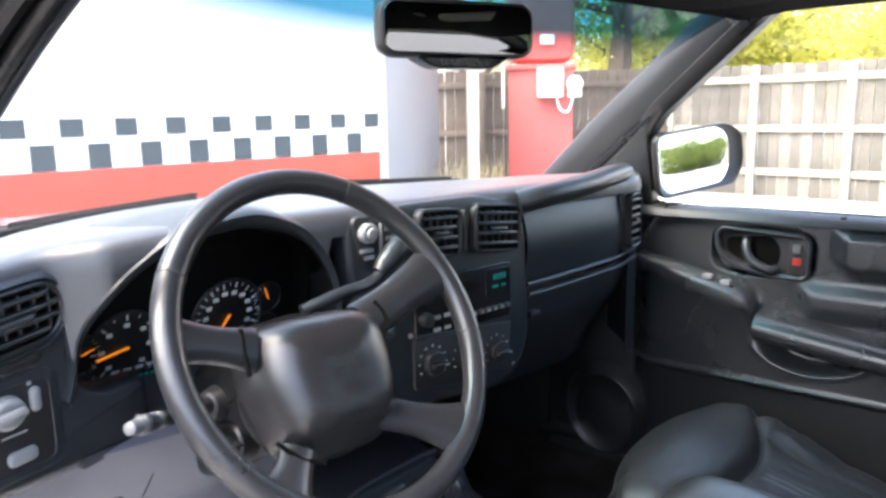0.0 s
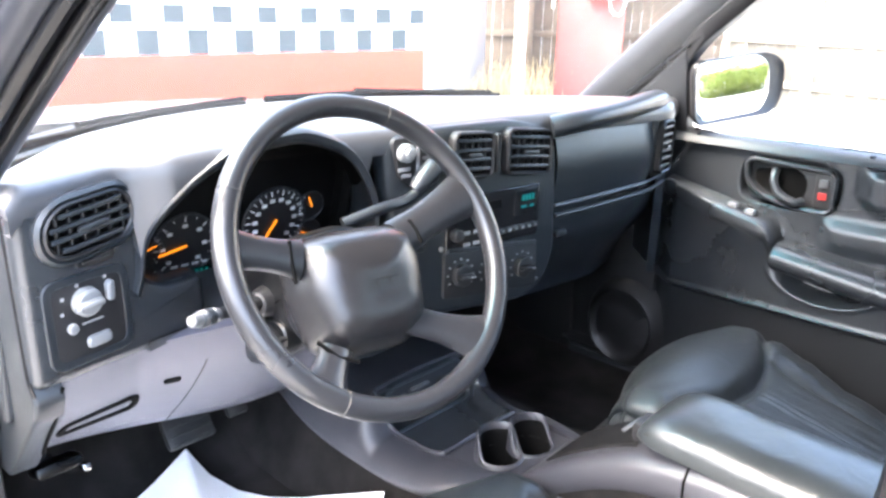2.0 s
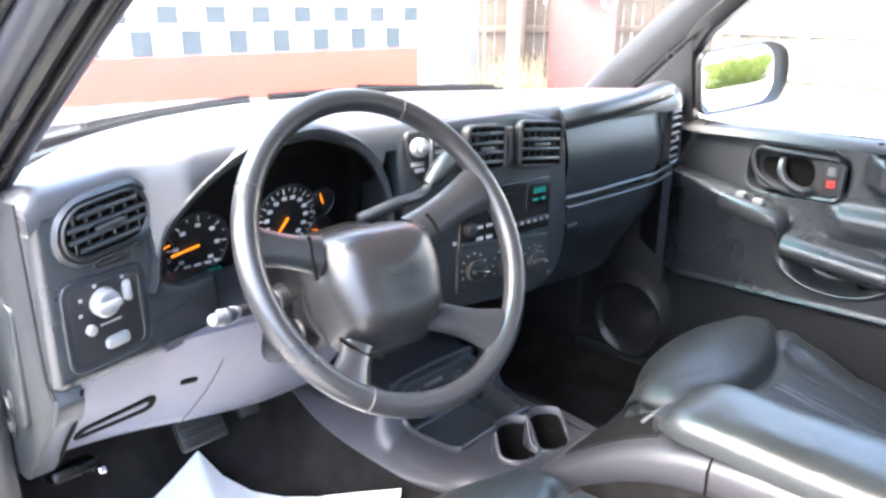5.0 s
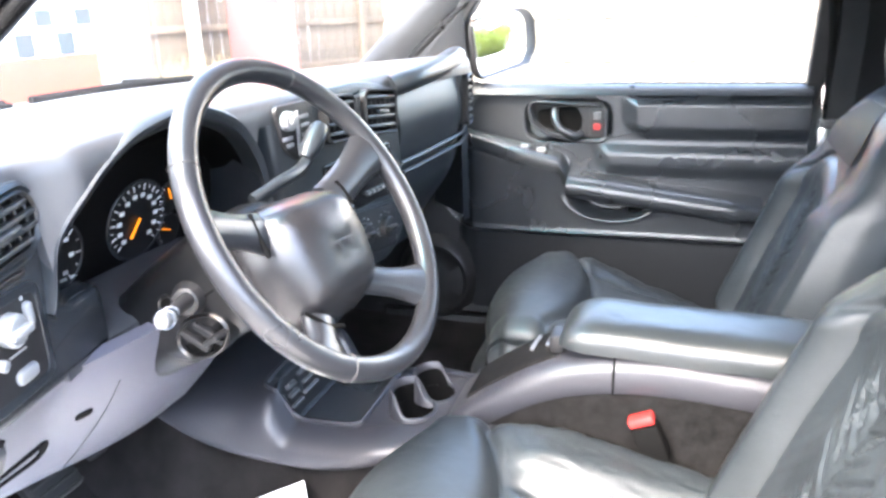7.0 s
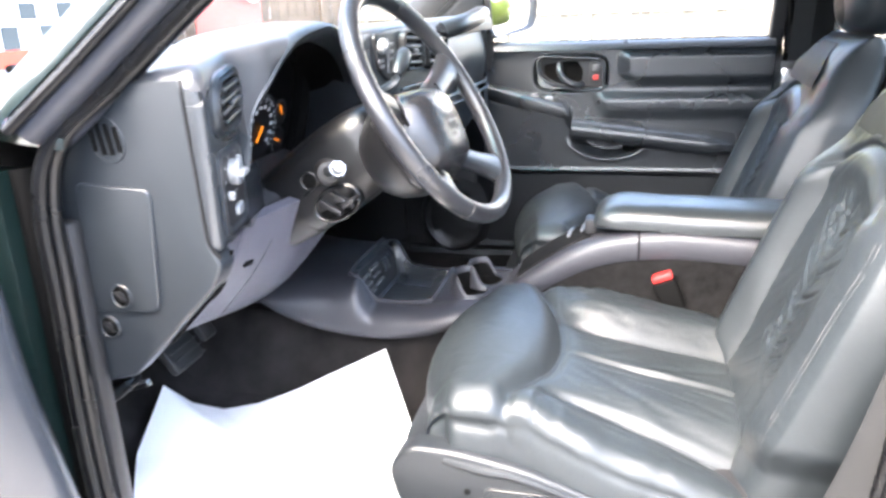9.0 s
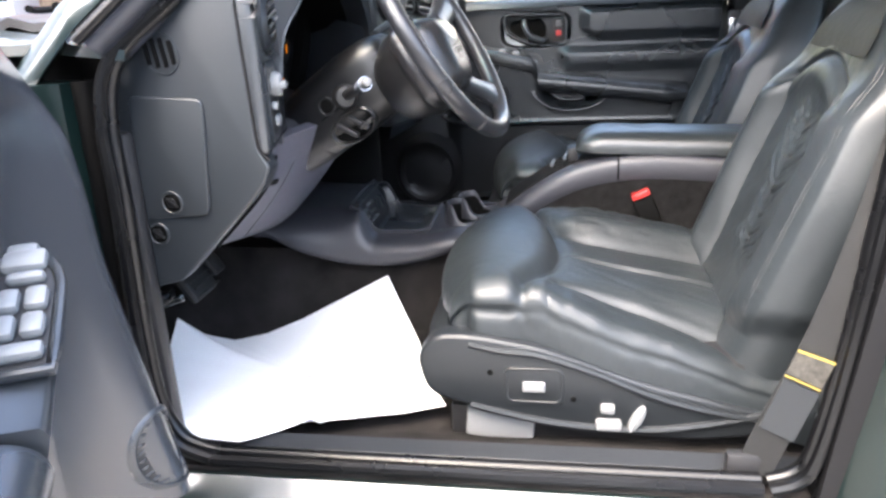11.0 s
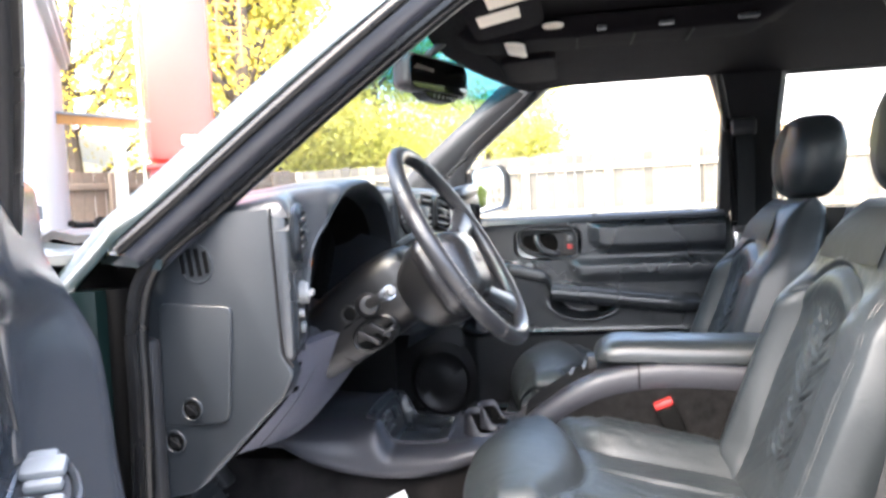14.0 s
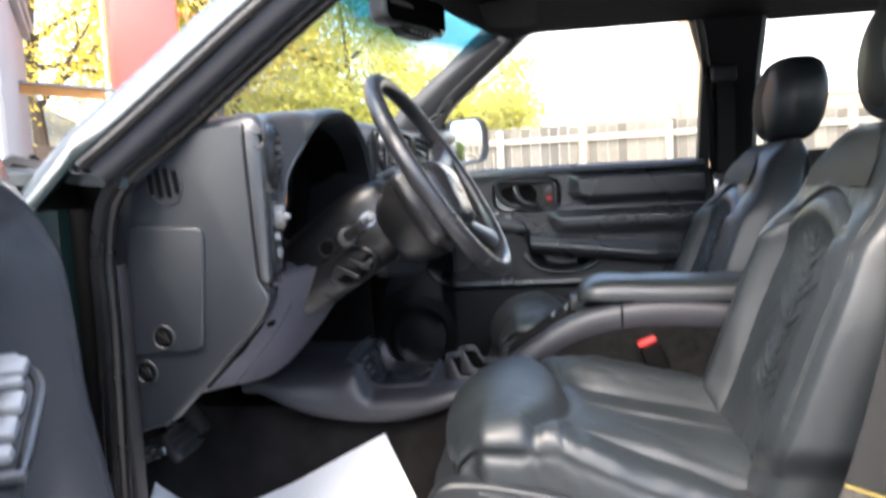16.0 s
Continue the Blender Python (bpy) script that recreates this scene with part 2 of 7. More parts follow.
def box(c, s, r=0.0, rot=None, seg=2):
    bm = bmesh.new()
    bmesh.ops.create_cube(bm, size=1.0)
    bm.transform(Matrix.Diagonal((*s, 1)))
    if r:
        bmesh.ops.bevel(bm, geom=list(bm.edges), offset=min(r, 0.49 * min(s)), segments=seg, profile=0.5, affect='EDGES')
    if rot is not None:
        bm.transform(rot)
    bm.transform(Matrix.Translation(c))
    return bm


def loft(rows, close=False, cap=True, bm=None):
    bm = bm or bmesh.new()
    vs = [[bm.verts.new(p) for p in row] for row in rows]
    n = len(rows[0])
    for a, b in zip(vs, vs[1:]):
        for i in range(n if close else n - 1):
            j = (i + 1) % n
            bm.faces.new((a[i], a[j], b[j], b[i]))
    if close and cap:
        bm.faces.new(vs[0][::-1])
        bm.faces.new(vs[-1])
    return bm


def shell(rows, thick):
    """An open lofted sheet, given thickness along -normal."""
    bm = loft(rows)
    bmesh.ops.recalc_face_normals(bm, faces=bm.faces)
    bmesh.ops.solidify(bm, geom=list(bm.faces), thickness=thick)
    return bm


def tube(pts, r, n=10, ring=False, flat=1.0, up=(0, 0, 1)):
    """A round bar along points; r a radius or one for each point; flat squeezes it along its second axis."""
    pts = [Vector(p) for p in pts]
    rs = r if isinstance(r, (list, tuple)) else [r] * len(pts)
    rows, side = [], None
    for i, p in enumerate(pts):
        a = pts[i - 1] if (i or ring) else p
        b = pts[(i + 1) % len(pts)] if (i + 1 < len(pts) or ring) else p
        d = (b - a).normalized()
        if side is None:
            side = d.cross(Vector(up))
            if side.length < 1e-3:
                side = d.cross(Vector((1, 0, 0)))
        side = (side - d * side.dot(d)).normalized()
        other = d.cross(side)
        rows.append([p + rs[i] * (math.cos(t) * side + flat * math.sin(t) * other) for t in (2 * math.pi * k / n for k in range(n))])
    if ring:
        rows.append(rows[0])
        bm = loft(rows, close=True, cap=False)
        bmesh.ops.remove_doubles(bm, verts=bm.verts, dist=1e-6)
        return bm
    return loft(rows, close=True)


def smooth_path(pts, per=6):
    """Catmull-Rom points through the given ones."""
    p = [Vector(q) for q in pts]
    out = []
    for i in range(len(p) - 1):
        a, b, c, d = p[max(i - 1, 0)], p[i], p[i + 1], p[min(i + 2, len(p) - 1)]
        for k in range(per):
            t = k / per
            out.append(0.5 * (2 * b + (c - a) * t + (2 * a - 5 * b + 4 * c - d) * t * t + (3 * b - a - 3 * c + d) * t ** 3))
    out.append(p[-1])
    return out


def rrect(w, h, r, n=5, c=(0, 0)):
    out = []
    r = min(r, w / 2 - 1e-4, h / 2 - 1e-4)
    for sx, sy, a0 in ((1, 1, 0), (-1, 1, 90), (-1, -1, 180), (1, -1, 270)):
        for k in range(n + 1):
            a = radians(a0 + 90 * k / n)
            out.append((c[0] + sx * (w / 2 - r) + r * math.cos(a), c[1] + sy * (h / 2 - r) + r * math.sin(a)))
    return out


def circle(r, n=24, c=(0, 0)):
    return [(c[0] + r * math.cos(2 * math.pi * k / n), c[1] + r * math.sin(2 * math.pi * k / n)) for k in range(n)]


def rounded(poly, r, n=4):
    """A polygon with its corners rounded."""
    out = []
    for i, p in enumerate(poly):
        p = Vector(p)
        a, b = Vector(poly[i - 1]) - p, Vector(poly[(i + 1) % len(poly)]) - p
        rr = min(r, a.length * 0.45, b.length * 0.45)
        a, b = p + a.normalized() * rr, p + b.normalized() * rr
        for k in range(n + 1):
            t = k / n
            out.append(tuple((1 - t) ** 2 * a + 2 * t * (1 - t) * p + t * t * b))
    return out


def shrink(poly, d):
    """Moves a polygon's points inwards by about d."""
    c = sum((Vector(p) for p in poly), Vector((0, 0))) / len(poly)
    out, n = [], len(poly)
    area = sum(poly[i][0] * poly[(i + 1) % n][1] - poly[(i + 1) % n][0] * poly[i][1] for i in range(n))
    s = 1 if area > 0 else -1
    for i in range(n):
        t = Vector(poly[(i + 1) % n]) - Vector(poly[i - 1])
        if t.length < 1e-9:
            out.append(tuple(poly[i]))
            continue
        t.normalize()
        out.append((poly[i][0] - s * t.y * d, poly[i][1] + s * t.x * d))
    return out


def plate(poly, w0, w1, r=0.002):
    """A plate in (u, v, w) with the outline poly, from depth w0 to its front w1, its front edge rounded by r."""
    rows = [[(*p, w0) for p in poly], [(*p, w1 - r) for p in poly]]
    for k in (1, 2, 3):
        a = radians(30 * k)
        rows.append([(*p, w1 - r + r * math.sin(a)) for p in shrink(poly, r * (1 - math.cos(a)))])
    return loft(rows, close=True)


def hoop(outer, inner, w0, w1, r=0.002, win=None):
    """A flat ring between two outlines of one count, its front edges rounded; win: depth that the inner edge goes back to."""
    win = w0 if win is None else win
    rows = [[(*p, w0) for p in outer], [(*p, w1 - r) for p in outer], [(*p, w1) for p in shrink(outer, r)],
            [(*p, w1) for p in shrink(inner, -r)], [(*p, w1 - r) for p in inner], [(*p, win) for p in inner]]
    return loft(rows, close=True, cap=False)


def cyl(p0, p1, r0, r1=None, n=24, bev=0.0):
    r1 = r0 if r1 is None else r1
    p0, p1 = Vector(p0), Vector(p1)
    if not bev:
        return tube([p0, p1], [r0, r1], n)
    d = (p1 - p0).normalized()
    pts, rs = [p0, p1 - d * bev], [r0, r1]
    for k in (1, 2, 3):
        a = radians(30 * k)
        pts.append(p1 - d * bev * (1 - math.sin(a)))
        rs.append(r1 - bev * (1 - math.cos(a)))
    return tube(pts, rs, n)


def step(a, b, x):
    t = min(1.0, max(0.0, (x - a) / (b - a)))
    return t * t * (3 - 2 * t)


def sbox(a, b, s, x):
    return step(a - s, a + s, x) * (1 - step(b - s, b + s, x))


def grid(fn, us, vs):
    return loft([[fn(u, v) for v in vs] for u in us])


def span(a, b, n):
    return [a + (b - a) * k / (n - 1) for k in range(n)]


# ---- the car's shell ----
def floor_z(x, y):
    z = 0.378 + 0.175 * (1 - step(0.150, 0.215, abs(x))) * step(-0.9, -0.3, y)
    return z + max(0, y - 0.60) * 1.2 + 0.034 * step(0.60, 0.70, abs(x))


def shield_y(x):
    return 0.79 - 0.34 * (x / 0.66) ** 2


def header_y(x):
    return 0.08 - 0.16 * (x / 0.6) ** 2


def header_z(x):
    return 1.440 + 0.025 * (1 - (x / 0.6) ** 2)


xs = span(-0.78, 0.78, 53)
solid("floor", shell([[(x, y, floor_z(x, y) + 0.004 * noise.noise((x * 9, y * 9, 0))) for y in span(-1.9, 0.80, 74)] for x in xs], 0.03),
      M_CARPET, "dark brown-grey carpet on the car floor", "carpet", kind="structure")

solid("ceiling", shell([[(x, y, 1.450 + 0.045 * (1 - (x / 0.6) ** 2) - 0.01 * step(0.12, 0.0, header_y(x) - y) - 0.02 * step(-1.5, -1.9, y))
                         for y in [header_y(x) - k * (header_y(x) + 1.9) / 40 for k in range(41)]] for x in span(-0.60, 0.60, 33)], 0.012),
      M_LINER, "dark grey cloth headliner under the roof", "headliner", kind="structure")
solid("roof", shell([[(x, y, 1.515 + 0.05 * (1 - (x / 0.66) ** 2) - 0.03 * step(0.2, -0.02, header_y(x) + 0.03 - y))
                      for y in [header_y(x) + 0.03 - k * (header_y(x) + 1.97) / 20 for k in range(21)]] for x in span(-0.67, 0.67, 25)], 0.02),
      M_PAINT, "dark green painted car roof panel", "car roof", kind="structure")

# windshield and its header
shield = thing("windshield", "clear raked windshield with a blue-green shade strip at the top", "windshield", (0, 0.4, 1.1), kind="structure")
pane = part("pane", grid(lambda a, b: (
    (0.70 + (0.600 - 0.70) * b) * a,
    shield_y(0.66 * a) * (1 - b) + (header_y(0.60 * a) + 0.015) * b + 0.03 * b * (1 - b),
    1.085 * (1 - b) + header_z(0.60 * a) * b + 0.035 * math.sin(math.pi * b)), span(-1, 1, 33), span(0, 1, 21)), M_SHIELD, shield)
pane.visible_shadow = False
part("header_trim", loft([[(x, header_y(x) + 0.03, header_z(x) + 0.03), (x, header_y(x) + 0.02, header_z(x) - 0.004), (x, header_y(x) - 0.02, header_z(x) - 0.012),
                           (x, header_y(x) - 0.06, header_z(x) + 0.006), (x, header_y(x) - 0.06, header_z(x) + 0.03)] for x in span(-0.60, 0.60, 25)], close=True),
     M_LINER, shield, "dark cloth-covered header")
part("lower_seal", tube([(x, shield_y(x) + 0.012, 1.083) for x in span(-0.70, 0.70, 33)], 0.012, 8), M_RUBBER, shield, "black rubber seal")


def opening(sg):
    pts = [(-0.76, -0.62, 0.425), (-0.76, 0.2, 0.425), (-0.76, 0.345, 0.432), (-0.757, 0.40, 0.48), (-0.753, 0.415, 0.60), (-0.751, 0.41, 0.83),
           (-0.745, 0.412, 0.95), (-0.735, 0.388, 1.03), (-0.712, 0.30, 1.105), (-0.69, 0.18, 1.205), (-0.663, 0.028, 1.325), (-0.632, -0.065, 1.398),
           (-0.602, -0.135, 1.438), (-0.588, -0.25, 1.449), (-0.592, -0.53, 1.437), (-0.615, -0.62, 1.385), (-0.685, -0.67, 1.2), (-0.73, -0.69, 1.0), (-0.755, -0.69, 0.7), (-0.76, -0.675, 0.5)]
    if sg > 0:
        pts[11:16] = [(-0.630, -0.075, 1.408), (-0.600, -0.155, 1.455), (-0.586, -0.26, 1.474), (-0.588, -0.575, 1.470), (-0.603, -0.630, 1.430)]
    else:
        pts[0] = (-0.76, -0.48, 0.425)
        pts[15:] = [(-0.618, -0.60, 1.385), (-0.69, -0.628, 1.2), (-0.735, -0.612, 1.0), (-0.755, -0.585, 0.77), (-0.76, -0.565, 0.60), (-0.76, -0.545, 0.475), (-0.76, -0.525, 0.44), (-0.76, -0.49, 0.4255)]
    return [Vector((sg * -p[0], p[1], p[2])) for p in pts]


def body_side(sg, word):
    """One side of the body: door opening seals, windshield pillar, centre pillar, sill, roof rail and the panels behind."""
    f = Vector((0, 0.63, 0.77))
    pillar = smooth_path(opening(sg)[7:12], 5)
    whole = smooth_path(opening(sg)[7:17], 6)

    def off(p):
        """Direction out of the opening, square to its edge."""
        q = step(0.06, -0.24, p.y)
        r = step(-0.42, -0.66, p.y)
        return Vector((0, 0.63 * (1 - q) - 0.75 * r, 0.77 + 0.23 * q - 0.35 * r)).normalized()

    rail = smooth_path(opening(sg)[11:16], 5)
    out = Vector((sg, 0, 0))
    side = thing("a_pillar", word + " windshield pillar with dark inner trim and black seals", "car pillar", (sg * 0.7, 0.3, 0.9), kind="structure")
    part("inner_trim", loft([[p + f * 0.010 - out * 0.004, p + f * 0.045 - out * 0.022, p + f * 0.082 - out * 0.016, p + f * 0.092, p + f * 0.07 + out * 0.02, p + f * 0.02 + out * 0.02]
                             for p in pillar], close=True), M_TRIM, side, "dark grey grained plastic trim", angle=60)
    first = pillar[0] - f * 0.02 + Vector((0, 0.10, -0.07))
    part("outer_skin", loft([[p + n_ * 0.046 + out * 0.052, p + n_ * 0.062 + out * 0.056, p + n_ * 0.086 + out * 0.034, p + n_ * 0.093 + out * 0.008, p + n_ * 0.080 + out * 0.004, p + n_ * 0.05 + out * 0.03]
                             for p, n_ in [(first, f), *[(q, off(q)) for q in whole if q.y > -0.40]]], close=True), M_PAINT, side, "glossy dark green painted skin", angle=60)
    part("channel", tube([p + off(p) * 0.026 + out * 0.034 for p in whole if p.y > -0.44], 0.024, 14), M_CHANNEL, side, "black door channel")
    part("outer_seal", tube([p + off(p) * 0.03 + out * 0.062 for p in whole if p.y > -0.44], 0.0075, 10), M_RUBBER, side, "grey weather strip")
    if sg < 0:
        part("trim_edge", tube([p + f * 0.005 - out * 0.005 for p in smooth_path(opening(sg)[7:13], 5)], 0.0155, 14), M_EDGE, side, "smooth blue-grey pillar edge")
    loop = smooth_path(opening(sg), 6)
    solid("door_seal", join(tube(loop, 0.0115, 10), tube([p + out * 0.022 for p in loop], 0.009, 8)), M_RUBBER, "black rubber seal round the " + word + " door opening", "weather seal", kind="structure")
    rows = []
    for p in rail:
        rows.append([p - out * 0.006 + Vector((0, 0, 0.006)), p - out * 0.012 + Vector((0, 0, 0.03)), p - out * 0.0 + Vector((0, 0, 0.07)), p + out * 0.045 + Vector((0, 0, 0.065)), p + out * 0.06 + Vector((0, 0, 0.03)), p + out * 0.045 + Vector((0, 0, 0.008))])
    solid("roof_rail", loft(rows, close=True), M_PILLAR, "black roof rail above the " + word + " door", "roof rail", kind="structure", angle=60)
    # sill
    sill = thing("sill", "scuffed grey plastic sill plate below the " + word + " door opening", "door sill", (sg * 0.75, -0.1, 0.4), kind="structure")
    part("sill_plate", loft([[(sg * 0.690, y, 0.40), (sg * 0.700, y, 0.426), (sg * 0.738, y, 0.424), (sg * 0.75, y, 0.41), (sg * 0.75, y, 0.38), (sg * 0.690, y, 0.38)] for y in span(-0.66, 0.39, 12)], close=True), M_SILL, sill)
    part("rocker", loft([[(sg * 0.752, y, 0.40), (sg * 0.79, y, 0.405), (sg * 0.83, y, 0.38), (sg * 0.85, y, 0.32), (sg * 0.83, y, 0.24), (sg * 0.75, y, 0.24)] for y in span(-1.6, 0.62, 12)], close=True), M_PAINT, sill, "dark green painted rocker panel")
    # hinge pillar: painted jamb ahead of the opening, with the kick panel inside
    jamb = thing("hinge_pillar", "dark green painted door jamb on the " + word + " side", "door jamb", (sg * 0.78, 0.5, 0.5), kind="structure")
    part("jamb_channel", loft([[(sg * 0.742, 0.424, z), (sg * 0.758, 0.430, z), (sg * 0.765, 0.438, z), (sg * 0.766, 0.450, z), (sg * 0.76, 0.46, z), (sg * 0.742, 0.46, z)] for z in (0.36, 0.5, 0.7, 0.9, 1.0)], close=True), M_VOID, jamb, "wide black rubber channel")
    part("jamb_skin", loft([[(sg * 0.745, 0.444, z), (sg * 0.785, 0.452, z), (sg * 0.802, 0.475, z), (sg * 0.815, 0.54, z), (sg * 0.87, 0.56, z), (sg * 0.87, 0.60, z), (sg * 0.745, 0.60, z)]
                            for z in (0.30, 0.5, 0.7, 0.9, 1.0)], close=True), M_JAMB, jamb)
    part("kick_panel", box((sg * 0.725, 0.55, 0.65), (0.03, 0.30, 0.55), 0.01), M_BLACK, jamb, "black plastic kick panel")
    # centre pillar
    bp = thing("b_pillar", word + " centre pillar with dark plastic trim", "car pillar", (sg * 0.72, -0.74, 0.4), kind="structure")
    prof = lambda x, y0, y1, z: [(sg * (x - 0.012), y0 - 0.02, z), (sg * (x - 0.016), (y0 + y1) / 2, z), (sg * (x - 0.012), y1 + 0.02, z), (sg * (x + 0.012), y1, z), (sg * (x + 0.06), y1, z), (sg * (x + 0.06), y0, z), (sg * (x + 0.012), y0, z)]
    if sg < 0:
        part("pillar_trim", loft([prof(0.735, -0.545, -0.80, 0.40), prof(0.735, -0.570, -0.80, 0.60), prof(0.735, -0.595, -0.80, 0.8), prof(0.715, -0.63, -0.81, 1.05), prof(0.66, -0.640, -0.815, 1.3), prof(0.615, -0.61, -0.82, 1.42), prof(0.59, -0.60, -0.82, 1.47)], close=True), M_PILLAR, bp)
        edge = [(0.40, -0.555), (0.50, -0.572), (0.60, -0.588), (0.80, -0.612), (1.0, -0.640), (1.2, -0.660)]
        part("jamb_skin", loft([[(sg * (0.772 - g_), y, z), (sg * (0.790 - g_), y - 0.004, z), (sg * (0.800 - g_), y - 0.016, z), (sg * (0.812 - g_), y - 0.022, z), (sg * (0.840 - g_), y - 0.060, z), (sg * (0.840 - g_), -0.82, z), (sg * (0.772 - g_), -0.82, z)] for z, y in edge for g_ in (0.22 * max(0.0, z - 0.95),)], close=True), M_JAMB, bp, "dark green painted rear jamb")
        part("jamb_strip", tube([(sg * (0.780 - 0.22 * max(0.0, z - 0.95)), y + 0.004, z) for z, y in edge], 0.010, 10), M_RUBBER, bp, "black rubber jamb strip")
    else:
        part("pillar_trim", loft([prof(0.735, -0.68, -0.80, 0.42), prof(0.735, -0.685, -0.80, 0.8), prof(0.715, -0.685, -0.81, 1.05), prof(0.66, -0.66, -0.815, 1.3), prof(0.615, -0.62, -0.82, 1.42), prof(0.59, -0.60, -0.82, 1.47)], close=True), M_PILLAR, bp)
    # rear side: lower panel, window with its surround
    rear = thing("rear_side", word + " rear side panel with a window", "car side", (sg * 0.72, -1.3, 0.4), kind="structure")
    part("lower_panel", loft([[(sg * 0.70, y, 0.40), (sg * 0.70, y, 1.0), (sg * 0.735, y, 1.04), (sg * 0.78, y, 1.03), (sg * 0.80, y, 0.40)] for y in span(-1.9, -0.80, 9)], close=True), M_PILLAR, rear)
    part("upper_rail", loft([[(sg * 0.60, y, 1.455), (sg * 0.63, y, 1.43), (sg * 0.66, y, 1.44), (sg * 0.67, y, 1.5), (sg * 0.60, y, 1.5)] for y in span(-1.9, -0.80, 9)], close=True), M_PILLAR, rear)
    part("corner_post", loft([[(sg * (0.72 - 0.25 * (z - 1.04)), -1.55, z), (sg * (0.76 - 0.25 * (z - 1.04)), -1.55, z), (sg * (0.76 - 0.25 * (z - 1.04)), -1.9, z), (sg * (0.70 - 0.25 * (z - 1.04)), -1.9, z)] for z in (1.03, 1.45)], close=True), M_PILLAR, rear)
    g = part("pane", loft([[(sg * (0.748 - 0.25 * (z - 1.04)), y, z) for y in (-1.56, -0.80)] for z in (1.03, 1.25, 1.45)]), M_GLASS, rear)
    g.visible_shadow = False


body_side(-1, "driver's")
body_side(1, "passenger's")

tail = thing("tailgate", "dark rear tailgate with a window", "tailgate", (0, -1.9, 0.4), kind="structure")
part("lower_panel", box((0, -1.92, 0.7), (1.5, 0.05, 0.66), 0.02), M_BLACK, tail)
part("upper_panel", box((0, -1.92, 1.47), (1.36, 0.05, 0.1), 0.02), M_BLACK, tail)
part("left_post", box((-0.66, -1.92, 1.23), (0.16, 0.05, 0.42), 0.02), M_BLACK, tail)
part("right_post", box((0.66, -1.92, 1.23), (0.16, 0.05, 0.42), 0.02), M_BLACK, tail)
part("pane", loft([[(x, -1.93, z) for x in (-0.6, 0.6)] for z in (1.02, 1.43)]), M_GLASS, tail).visible_shadow = False

bench = thing("rear_bench", "dark leather rear bench seat in shadow", "car seat", (0, -1.4, 0.4))
part("seat_cushion", box((0, -1.30, 0.56), (1.3, 0.5, 0.2), 0.06, seg=4), M_LEATHER, bench)
part("backrest", box((0, -1.62, 0.82), (1.3, 0.16, 0.52), 0.06, Matrix.Rotation(radians(-14), 4, 'X'), seg=4), M_LEATHER, bench)
part("bench_base", box((0, -1.36, 0.44), (1.2, 0.4, 0.1), 0.02), M_BLACK, bench)

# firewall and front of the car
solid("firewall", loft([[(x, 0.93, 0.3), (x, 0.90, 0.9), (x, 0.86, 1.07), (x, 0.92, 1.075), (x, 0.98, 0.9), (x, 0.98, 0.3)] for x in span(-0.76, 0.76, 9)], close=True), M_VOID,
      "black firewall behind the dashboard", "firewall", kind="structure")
cowl = thing("cowl", "grey plastic cowl below the windshield with two wipers", "car cowl", (0, 0.9, 1.05), kind="structure")
part("cowl_panel", shell([[(x, shield_y(x) + 0.01 + d, z) for d, z in ((0, 1.083), (0.04, 1.078), (0.10, 1.075), (0.14, 1.085), (0.2, 1.06))] for x in span(-0.655, 0.655, 37)], 0.012), M_BLACK, cowl, "black plastic cowl panel")
def hood_y(x):
    """Rear edge of the hood, whose corners reach back to the pillars."""
    return shield_y(x) + 0.14 - 0.115 * step(0.63, 0.70, abs(x))


hood = thing("hood", "dark green painted car hood reflecting the sky", "car hood", (0, 1.4, 1.0), kind="structure")
part("hood_panel", shell([[(x, y, 1.070 + 0.018 * (1 - (x / 0.75) ** 2) - 0.02 * step(0.6, 0.78, abs(x)) - 0.09 * max(0, y - 0.6) - 0.012 * step(0.06, 0.0, y - (hood_y(x))))
                           for y in [hood_y(x) + (2.0 - hood_y(x)) * k / 18 for k in range(19)]] for x in span(-0.76, 0.76, 33)], 0.015), M_PAINT, hood)
for sg in (-1, 1):
    fend = solid("fender", loft([[(sg * 0.765, y, 1.045 - 0.10 * (y - 0.6)), (sg * 0.80, y, 1.04 - 0.10 * (y - 0.6)), (sg * 0.85, y, 0.985 - 0.09 * (y - 0.6)), (sg * 0.87, y, 0.85), (sg * 0.875, y, 0.35), (sg * 0.80, y, 0.35), (sg * 0.765, y, 0.9)]
                                 for y in span(0.60, 2.0, 12)], close=True), M_PAINT, "dark green painted front fender", "car fender", "front fenders", kind="structure")
solid("front_end", box((0, 1.96, 0.62), (1.6, 0.12, 0.56), 0.05), M_PAINT, "dark green painted front end", "car front", kind="structure")


def wiper(pts, blade):
    w = thing("windshield_wiper", "black windshield wiper lying on the cowl", "wiper", pts[0], "windshield wipers")
    part("wiper_arm", tube(smooth_path(pts, 5), 0.007, 8), M_VOID, w)
    part("wiper_blade", tube(smooth_path(blade, 5), 0.0085, 8), M_VOID, w)
    part("pivot", cyl(pts[0], (pts[0][0], pts[0][1], pts[0][2] + 0.006), 0.012, bev=0.003), M_VOID, w)


wiper([(0.02, 0.90, 1.095), (-0.25, 0.83, 1.092), (-0.42, 0.74, 1.095)], [(-0.02, 0.83, 1.095), (-0.3, 0.755, 1.095), (-0.62, 0.545, 1.095)])
wiper([(0.62, 0.66, 1.095), (0.45, 0.80, 1.095), (0.32, 0.85, 1.102)], [(0.60, 0.60, 1.092), (0.38, 0.79, 1.098), (0.05, 0.85, 1.098)])


